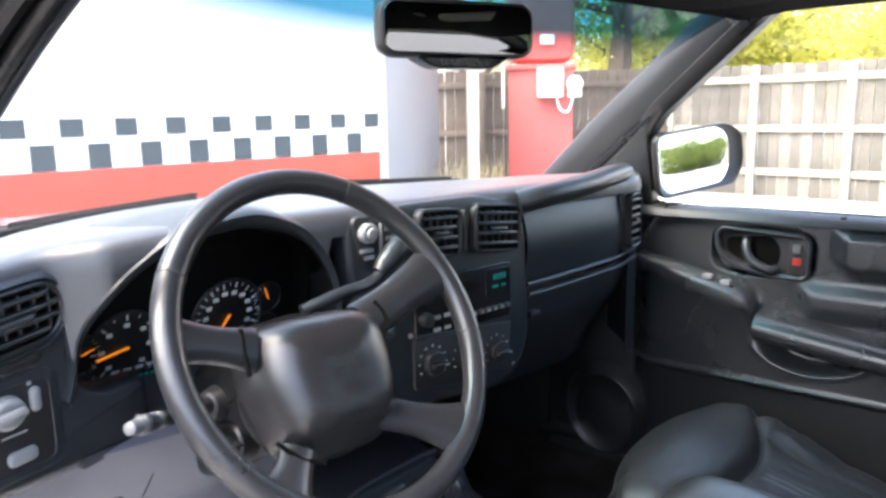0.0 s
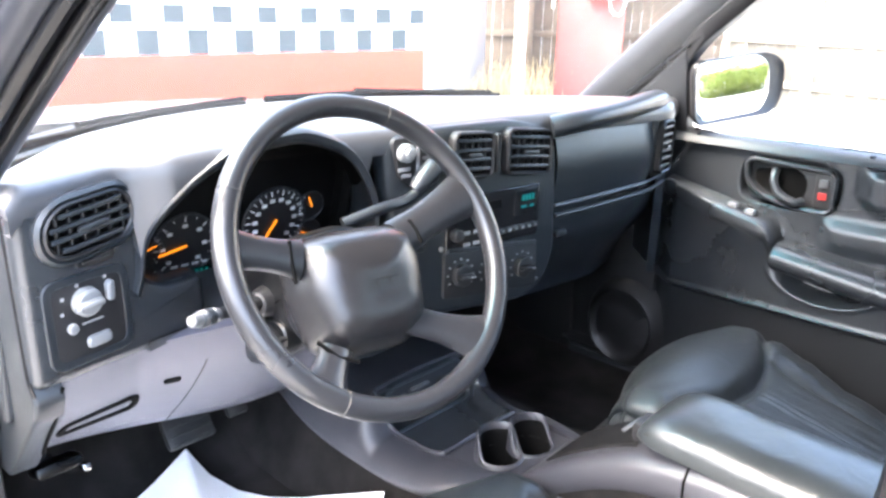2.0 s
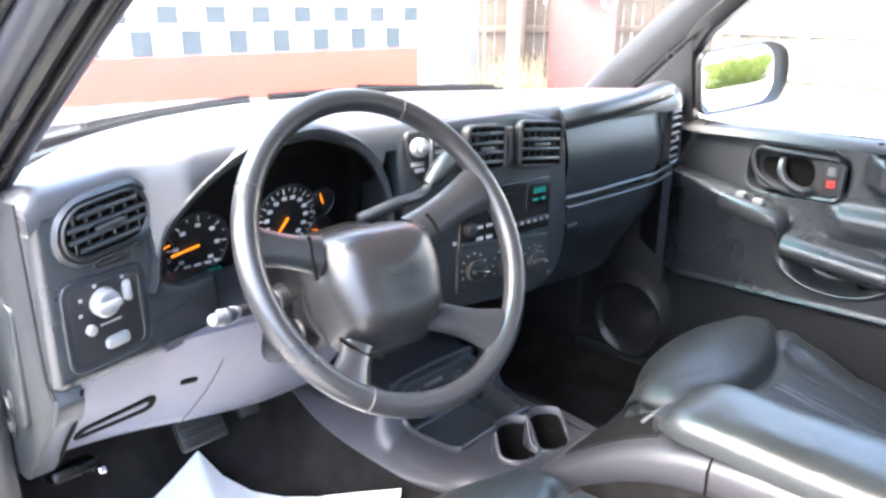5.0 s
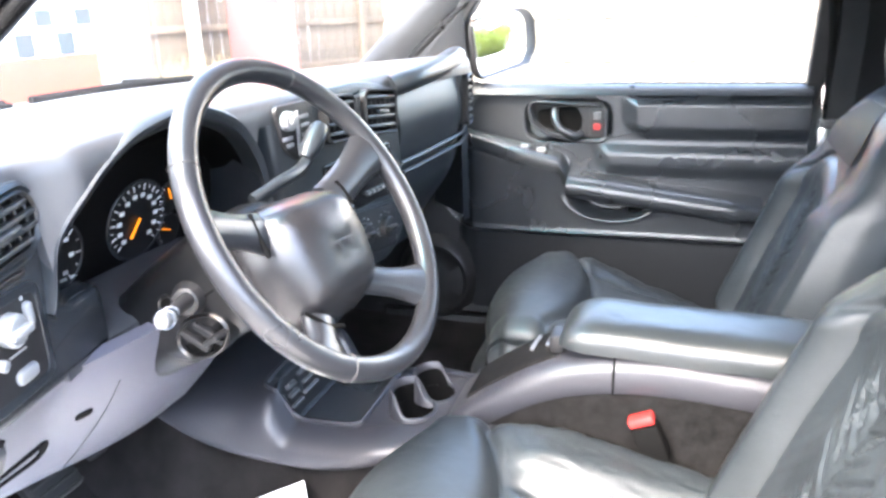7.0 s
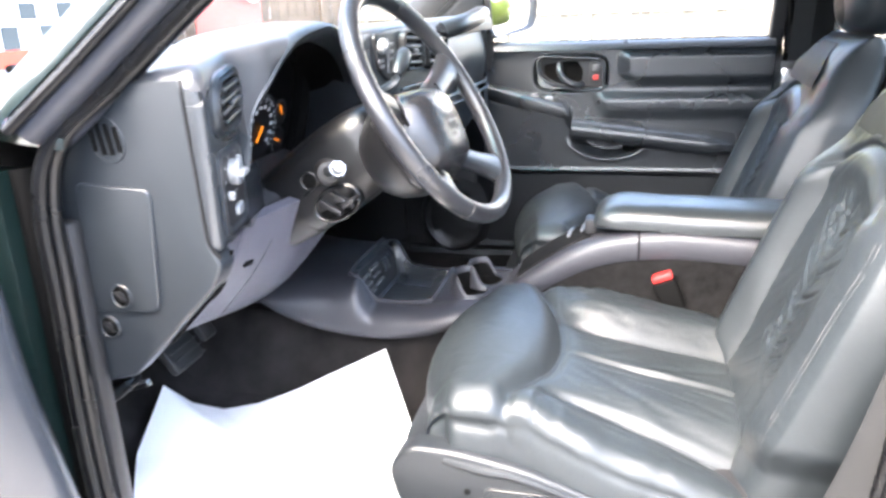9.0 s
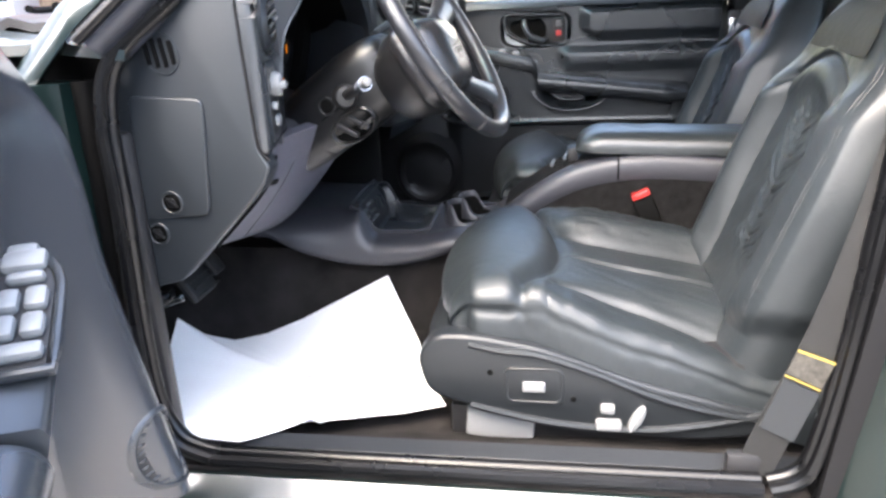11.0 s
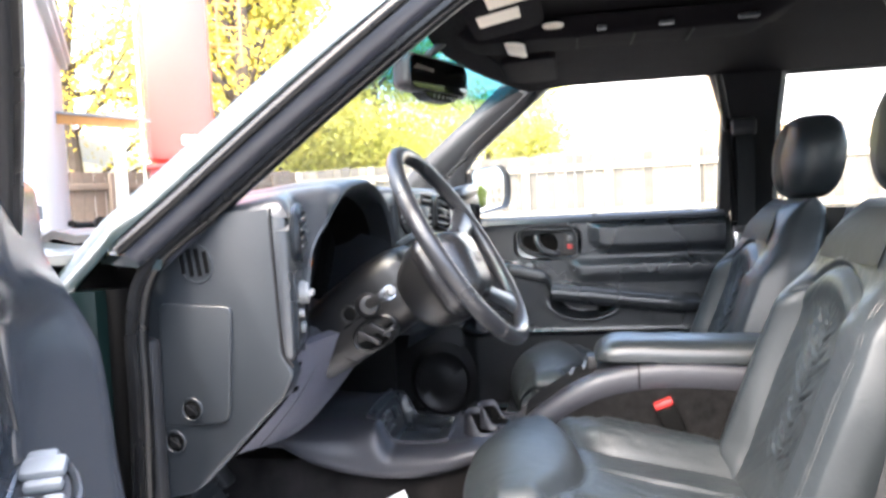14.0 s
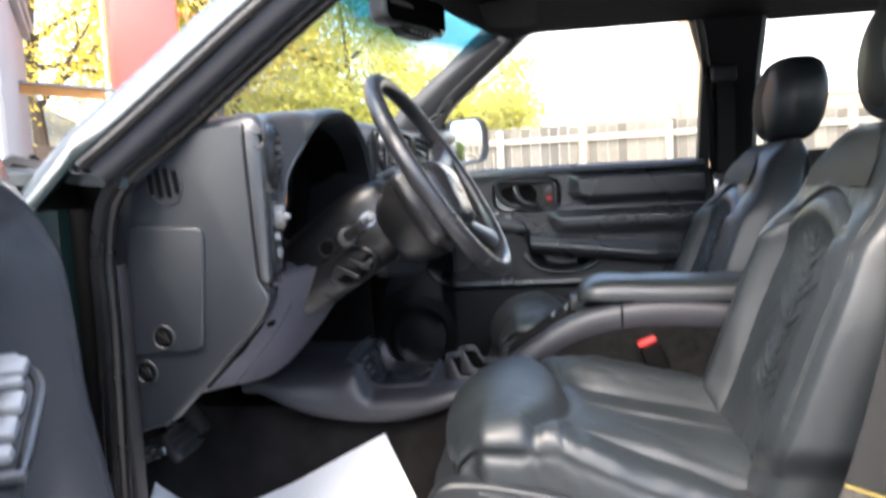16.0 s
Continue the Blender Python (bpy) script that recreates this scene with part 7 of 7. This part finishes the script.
M_BRICK = mat("tan_brick", (0.36, 0.24, 0.15), 0.85, grain=60, bump=0.4, var=0.3, blotch=5)
M_SIDING = mat("white_siding", (0.74, 0.75, 0.75), 0.6, grain=40, bump=0.1, var=0.05)
M_BARK = mat("dark_bark", (0.06, 0.046, 0.036), 0.95, grain=40, bump=0.9, var=0.4, dist=0.02)
M_LEAF_Y = leaf_mat("yellow_leaves", (0.52, 0.42, 0.09))
M_LEAF_G = leaf_mat("green_yellow_leaves", (0.42, 0.41, 0.11))
M_HEDGE = leaf_mat("hedge_leaves", (0.10, 0.135, 0.028))
M_METER = mat("white_meter_enamel", (0.74, 0.74, 0.72), 0.5, bump=0.05, var=0.08)
M_EAVE = mat("orange_stained_fascia", (0.50, 0.24, 0.08), 0.6, grain=30, bump=0.2)
M_SHADEWALL = mat("unseen_wall_grey", (0.22, 0.22, 0.22), 0.8, grain=30, bump=0.3, var=0.2, blotch=1)
M_DRYGRASS = mat("dry_grass", (0.42, 0.34, 0.2), 0.9, grain=30, bump=0, var=0.4)

g = solid("ground", loft([[(x, y, 0.004 * noise.noise((x, y, 0))) for x in [-900, -60, *span(-14, 16, 12), 60, 900]] for y in [-900, -60, *span(-14, 16, 12), 60, 900]]), M_GROUND, "pale worn concrete forecourt", "ground", kind="structure")

# chequered building
A, B = Vector((-4.2, 4.917, 0)), Vector((3.72, 3.95, 0))
run = (B - A).normalized()
face_n = Vector((run.y, -run.x, 0))


def wmp(u, v, w):
    return B - run * u + face_n * w + Vector((0, 0, v))


CB = thing("chequered_building", "white building with a black and white chequer band over red", "building", B, kind="structure")
part("wall", mapped(box((4.0, 2.2, -0.15), (8.0, 4.4, 0.3)), wmp), M_WALLWHITE, CB, "white painted wall")
part("red_band", mapped(box((4.0, 0.475, 0.01), (8.0, 0.95, 0.02), 0.004), wmp), M_WALLRED, CB, "red painted band")
SQ = 0.169
tiles = []
for hgt in (0.158, 0.114):
    bm = box((0, 0, 0), (0.140, 0.012, hgt), 0.003)
    me = bpy.data.meshes.new("chequer_tile")
    bm.to_mesh(me)
    bm.free()
    me.materials.append(M_CHECK)
    tiles.append(me)
for k in range(44):
    for r in (0, 1):
        if (k + r + 1) % 2:
            continue
        ob = new("chequer_tile", tiles[r])
        ob.parent = CB
        ob.matrix_parent_inverse = WORLD[CB].inverted()
        ob.matrix_basis = Matrix.Translation(wmp(SQ * k + (0.07 if r else 0.085), (1.034, 1.213)[r], 0.006)) @ Matrix.Rotation(math.atan2(run.y, run.x), 4, 'Z')
gw0 = Vector((4.05, 4.15, 0))
gw1 = Vector((7.4, 6.3, 0))
gr = (gw1 - gw0).normalized()
gn = Vector((gr.y, -gr.x, 0))
part("grey_side", mapped(box((1.83, 1.6, -0.1), (3.66, 3.2, 0.2)), lambda u, v, w: gw0 + gr * u + gn * w + Vector((0, 0, v))), M_GREYWALL, CB, "plain grey side wall")

gmap = lambda u, v, w: gw0 + gr * u + gn * w + Vector((0, 0, v))
part("cornice", mapped(box((1.86, 3.23, -0.06), (3.80, 0.10, 0.36), 0.015), gmap), M_GREYWALL, CB, "grey stepped cornice")
part("cornice_lip", mapped(box((1.84, 3.13, 0.03), (3.74, 0.07, 0.10), 0.01), gmap), M_GREYWALL, CB, "grey stepped cornice")
part("wall_vent", mapped(join(box((3.3, 2.45, 0.05), (0.20, 0.10, 0.12), 0.02), tube([(3.3, 2.40, 0.10), (3.3, 2.30, 0.14)], 0.04, 10)), gmap), M_METER, CB, "small white wall vent")

# unseen wall, added on the driver's side to hold back low skylight
solid("wall_west", box((-6.6, -1.5, 1.05), (0.3, 18.0, 2.1), 0.02), M_SHADEWALL, "unseen plain grey wall added to cut low light from the driver's side", "wall", kind="structure")

# timber porch: fascia on a post
pc = thing("porch", "flat porch roof with an orange fascia on a cream post", "porch", (5.94, 4.7, 0), kind="structure")
part("post", box((5.97, 4.66, 1.06), (0.10, 0.10, 2.12), 0.01), M_POST, pc, "cream painted post")
f0, f1 = Vector((5.93, 4.40, 2.165)), Vector((5.76, 6.20, 2.395))
fd = (f1 - f0).normalized()
fn = Vector((-fd.y, fd.x, 0)).normalized()
part("fascia", loft([[p - fn * 0.03 + Vector((0, 0, -0.055)), p + fn * 0.03 + Vector((0, 0, -0.055)), p + fn * 0.03 + Vector((0, 0, 0.045)), p - fn * 0.03 + Vector((0, 0, 0.045))] for p in (f0, f1)], close=True), M_EAVE, pc, "orange stained fascia")
part("porch_roof", loft([[p - fn * 0.22 + Vector((0, 0, 0.048)), p + fn * 0.06 + Vector((0, 0, 0.048)), p + fn * 0.06 + Vector((0, 0, 0.075)), p - fn * 0.22 + Vector((0, 0, 0.075))] for p in (f0 - fd * 0.05, f1)], close=True), M_GREYWALL, pc, "thin flat roof sheet")

# red pillar with sign box, meters and pipes
rp = thing("red_pillar", "faded red pillar with a sign box and two white meter boxes", "pillar", (7.6, 4.8, 0))
rm_ = Matrix.Rotation(radians(32), 4, 'Z')
part("shaft", box((7.6, 4.8, 0.9), (0.60, 0.80, 1.8), 0.02, rm_), M_REDPILLAR, rp)
part("ledge", box((7.6, 4.8, 1.80), (0.68, 0.88, 0.06), 0.01, rm_), M_REDPILLAR, rp)
part("sign_box", box((7.6, 4.8, 4.2), (0.64, 0.84, 4.7), 0.15, rm_), M_SIGNRED, rp, "tall bright red sign box")
part("conduit", tube([(7.13, 5.06, 1.3), (7.13, 5.06, 6.5)], 0.02, 8), M_POST, rp, "pale conduit pipe")
mtv = rm_ @ Vector((-1, 0, 0))
mtu = rm_ @ Vector((0, -1, 0))
mo_ = Vector((7.6, 4.8, 0)) + mtv * 0.33


def on_face(u, z, d=0.0):
    return mo_ + mtu * u + mtv * d + Vector((0, 0, z))


mb_ = part("meter_box", box(on_face(0.12, 1.60, 0.04), (0.14, 0.32, 0.36), 0.02, rm_), M_METER, rp, "white meter box")
part("meter_lid", box(on_face(0.12, 1.70, 0.115), (0.012, 0.28, 0.05), 0.005, rm_), M_METER, mb_)
part("meter", cyl(on_face(0.42, 1.58, 0.0), on_face(0.42, 1.58, 0.14), 0.10, 0.095, 20, 0.02), M_METER, rp, "round white meter")
part("meter_base", box(on_face(0.42, 1.50, 0.03), (0.08, 0.17, 0.16), 0.02, rm_), M_METER, rp)
part("cable", tube(smooth_path([on_face(0.2, 1.42, 0.05), on_face(0.24, 1.28, 0.07), on_face(0.34, 1.25, 0.07), on_face(0.40, 1.42, 0.05)], 5), 0.012, 8), M_METER, rp)
part("sign_lamp", box(on_face(0.08, 2.12, 0.02), (0.05, 0.18, 0.12), 0.02, rm_), M_METER, rp)


def fence(p0, p1, h, word, rail_side=1, wood=None):
    """Upright boards on two rails between posts."""
    p0, p1 = Vector(p0), Vector(p1)
    d = (p1 - p0)
    L = d.length
    d.normalize()
    n = Vector((d.y, -d.x, 0)) * rail_side
    F = thing("fence", word, "fence", p0, kind="structure")
    a = math.atan2(d.y, d.x)
    meshes = []
    for k in range(3):
        hh = h + (0.0, 0.015, -0.012)[k]
        bm = box((0, 0, hh / 2), (0.138, 0.018, hh), 0.003, seg=1)
        me = bpy.data.meshes.new("board")
        bm.to_mesh(me)
        bm.free()
        me.materials.append(wood or M_FENCE)
        meshes.append(me)
    rng = random.Random(5)
    for k in range(int(L / 0.145)):
        ob = new("board", rng.choice(meshes))
        ob.parent = F
        ob.matrix_parent_inverse = WORLD[F].inverted()
        ob.matrix_basis = Matrix.Translation(p0 + d * (0.0725 + 0.145 * k) + n * rng.uniform(-0.004, 0.004)) @ Matrix.Rotation(a + rng.uniform(-0.02, 0.02), 4, 'Z')
    for z in (0.35, h * 0.52, h - 0.20):
        part("rail", moved(box((L / 2, 0, z), (L, 0.04, 0.09), 0.004), Matrix.Translation(p0 + n * 0.03) @ Matrix.Rotation(a, 4, 'Z')), wood or M_FENCE2, F)
    for k in range(int(L / 1.25) + 1):
        part("fence_post", box(p0 + d * min(L, 1.25 * k) + n * 0.06 + Vector((0, 0, (h - 0.02) / 2)), (0.10, 0.10, h - 0.02), 0.01, Matrix.Rotation(a, 4, 'Z')), wood or M_FENCE2, F)
    return F


fence((7.2, 7.0, 0), (10.4, 4.2, 0), 1.83, "weathered board fence, its shade put into dark brown, with rails and posts", wood=M_FENCE3)
fence((10.4, 4.2, 0), (9.6, -9.0, 0), 1.83, "long weathered board fence with rails and posts")


def tree(at, height, spread, material, word, seed, trunk_r=0.16, leaves=2600, leaf=0.16, low=0.35):
    rng = random.Random(seed)
    T = thing("tree", word, "tree", at)
    base = Vector(at)
    limbs = [tube(smooth_path([base - Vector((0, 0, 0.1)), base + Vector((rng.uniform(-0.1, 0.1), rng.uniform(-0.1, 0.1), height * 0.25)), base + Vector((rng.uniform(-0.3, 0.3), rng.uniform(-0.3, 0.3), height * 0.55)), base + Vector((rng.uniform(-0.4, 0.4), rng.uniform(-0.4, 0.4), height * 0.9))], 4), [trunk_r * (1 - 0.9 * k / 12) for k in range(13)], 9)]
    tips = []
    for k in range(13):
        h = height * rng.uniform(low, 0.75)
        a = rng.uniform(0, 2 * math.pi)
        r = spread * rng.uniform(0.5, 1.0)
        p0 = base + Vector((0, 0, h))
        p2 = p0 + Vector((r * math.cos(a), r * math.sin(a), height * rng.uniform(0.05, 0.28)))
        p1 = (p0 + p2) / 2 + Vector((rng.uniform(-0.3, 0.3), rng.uniform(-0.3, 0.3), rng.uniform(-0.1, 0.3)))
        limbs.append(tube(smooth_path([p0, p1, p2], 4), [0.05 * trunk_r / 0.16 * (1 - 0.85 * j / 8) for j in range(9)], 6))
        tips += [p1, p2, (p1 + p2) / 2]
        for j in range(3):
            q = p1 + (p2 - p1) * rng.uniform(0, 1)
            e = q + Vector((rng.uniform(-1, 1), rng.uniform(-1, 1), rng.uniform(-0.3, 0.7))) * spread * 0.35
            limbs.append(tube([q, (q + e) / 2 + Vector((0, 0, 0.05)), e], [0.018, 0.012, 0.005], 5))
            tips.append(e)
    tips += [base + Vector((0, 0, height * t)) for t in (0.7, 0.8, 0.9, 0.97)]
    part("trunk", join(*limbs), M_BARK, T, "dark forked trunk and limbs")
    verts, faces = [], []
    for k in range(leaves):
        c = rng.choice(tips) + Vector((rng.gauss(0, 1), rng.gauss(0, 1), rng.gauss(0, 0.8))) * spread * 0.15
        u = Vector((rng.gauss(0, 1), rng.gauss(0, 1), rng.gauss(0, 1))).normalized()
        v = u.orthogonal().normalized()
        s = leaf * rng.uniform(0.6, 1.3)
        w_ = u.cross(v) * s * 0.45
        i = len(verts)
        verts += [c - v * s, c + w_ - v * s * 0.1 + u * s * 0.15, c + v * s, c - w_ - v * s * 0.1 + u * s * 0.15]
        faces.append((i, i + 1, i + 2, i + 3))
    me = bpy.data.meshes.new("crown")
    me.from_pydata([tuple(v) for v in verts], [], faces)
    me.materials.append(material)
    ob = new("crown", me)
    ob.parent = T
    ob.matrix_parent_inverse = WORLD[T].inverted()
    WORLD[ob] = Matrix.Identity(4)
    ob["label"] = "loose crown of small leaves"
    return T


tree((11.5, 9.0, 0), 7.5, 2.8, M_LEAF_Y, "tall yellow-leaved tree behind the fence", 3, 0.2, 7500, 0.06, 0.2)
tree((11.97, 5.94, 0), 9.0, 2.7, M_LEAF_Y, "yellow-leaved tree with a thick dark trunk behind the fence", 4, 0.30, 8000, 0.06, 0.25)
tree((14.0, 6.2, 0), 7.5, 3.0, M_LEAF_G, "green and yellow tree behind the fence", 5, 0.2, 34000, 0.065, 0.16)
tree((15.5, 4.2, 0), 6.2, 2.5, M_LEAF_G, "rounded green and yellow tree behind the fence", 11, 0.17, 24000, 0.065, 0.16)
tree((14.5, 1.6, 0), 3.7, 1.7, M_LEAF_G, "green-yellow small tree behind the fence", 6, 0.14, 12000, 0.055, 0.3)
tree((9.0, 10.5, 0), 8.5, 3.0, M_LEAF_Y, "tall yellow-leaved tree with bare limbs", 7, 0.24, 10000, 0.06, 0.25)

# ladder fixed to the side of the sign
la = thing("ladder", "narrow orange ladder fixed beside the red sign", "ladder", (7.85, 4.15, 3.1), kind="thing")
r0, r1 = Vector((7.785, 4.285, 0)), Vector((7.905, 4.02, 0))
for r_ in (r0, r1):
    part("rail", box((r_.x, r_.y, 4.85), (0.03, 0.03, 3.5), 0.004), M_EAVE, la)
for k in range(11):
    z_ = 3.3 + 0.31 * k
    part("rung", tube([r0 + Vector((0, 0, z_)), r1 + Vector((0, 0, z_))], 0.013, 8), M_EAVE, la)
for z_ in (3.4, 5.9):
    part("bracket", tube([r0 + Vector((0, 0, z_)), r0 + Vector((-0.06, 0.22, z_))], 0.014, 6), M_EAVE, la)
    part("bracket", tube([r1 + Vector((0, 0, z_)), r1 + Vector((0.02, 0.53, z_))], 0.014, 6), M_EAVE, la)

# houses behind the fence
hb = thing("brick_house", "tan brick house with white upper siding", "house", (17, -4, 0), kind="structure")
part("wall", box((17.5, -4.6, 1.3), (3.0, 7.2, 2.6), 0.02), M_BRICK, hb, "tan brick wall")
part("brick_pier", box((15.95, -3.5, 2.5), (0.2, 0.5, 5.0), 0.02), M_BRICK, hb, "tan brick corner")
part("upper_wall", box((17.4, -4.6, 4.4), (2.8, 7.0, 3.6), 0.02), M_SIDING, hb, "white upper wall")
for k in range(24):
    part("siding_board", box((15.97, -5.6, 2.68 + 0.15 * k), (0.03, 5.0, 0.145), 0.004, Matrix.Rotation(radians(5), 4, 'Y'), seg=1), M_SIDING, hb)
hw = thing("white_house", "pale house behind the fence", "house", (16, 0.5, 0), kind="structure")
part("wall", box((18.0, 1.2, 2.6), (3.0, 5.4, 5.2), 0.02), M_SIDING, hw, "white painted wall")

shed = thing("gabled_shed", "pale shed with a low gable roof behind the fence", "shed", (12.6, 10.2, 0), kind="structure")
part("wall", loft([[(11.4, y, 0), (11.4, y, 2.5), (12.9, y, 2.3), (14.6, y, 2.0), (14.6, y, 0)] for y in (9.4, 11.0)], close=True), M_SIDING, shed, "pale painted wall")
part("roof", loft([[(11.0, y, 3.02), (11.0, y, 3.08), (14.9, y, 2.30), (14.9, y, 2.24)] for y in (9.2, 11.2)], close=True), M_SIDING, shed, "pale sheet roof")

# hedge behind the car, seen in the outside mirror
def bush(at, r, h, seed):
    rng = random.Random(seed)
    verts, faces = [], []
    for k in range(1800):
        d = Vector((rng.gauss(0, 1), rng.gauss(0, 1), rng.gauss(0, 1))).normalized()
        c = Vector(at) + Vector((d.x * r, d.y * r, h * 0.5 + d.z * h * 0.5)) * 1.0 + Vector((rng.gauss(0, 0.08), rng.gauss(0, 0.08), rng.gauss(0, 0.08)))
        u = (d + Vector((rng.gauss(0, 0.5), rng.gauss(0, 0.5), rng.gauss(0, 0.5)))).normalized()
        v = u.orthogonal().normalized()
        s = rng.uniform(0.05, 0.10)
        w_ = u.cross(v) * s * 0.6
        i = len(verts)
        verts += [c - v * s, c + w_, c + v * s, c - w_]
        faces.append((i, i + 1, i + 2, i + 3))
    me = bpy.data.meshes.new("hedge")
    me.from_pydata([tuple(v) for v in verts], [], faces)
    me.materials.append(M_HEDGE)
    ob = new("hedge_bush", me)
    tagged(ob, "dense yellow-green hedge bush on the forecourt edge", "bush", "hedge bushes")


for k in range(6):
    bush((3.6 + 0.9 * k, -7.6 - 0.25 * k, 0), 0.80, 1.65 + 0.16 * (k % 3), 20 + k)

# dry weeds at the wall's foot
rng = random.Random(9)
verts, faces = [], []
for k in range(900):
    c = Vector((rng.uniform(4.5, 8.2), 0, 0))
    c.y = 5.0 + 0.25 * (c.x - 4.5) + rng.gauss(0, 0.3)
    tip = c + Vector((rng.gauss(0, 0.12), rng.gauss(0, 0.12), rng.uniform(0.25, 0.75)))
    sd = Vector((rng.gauss(0, 1), rng.gauss(0, 1), 0)).normalized() * 0.008
    mid = (c + tip) / 2 + Vector((rng.gauss(0, 0.05), rng.gauss(0, 0.05), 0.06))
    i = len(verts)
    verts += [c - sd, c + sd, mid + sd * 0.8, mid - sd * 0.8, tip]
    faces += [(i, i + 1, i + 2, i + 3), (i + 3, i + 2, i + 4)]
me = bpy.data.meshes.new("weeds")
me.from_pydata([tuple(v) for v in verts], [], faces)
me.materials.append(M_DRYGRASS)
tagged(new("weeds", me), "dry straw-coloured weeds along the fence", "weeds", kind="stuff")
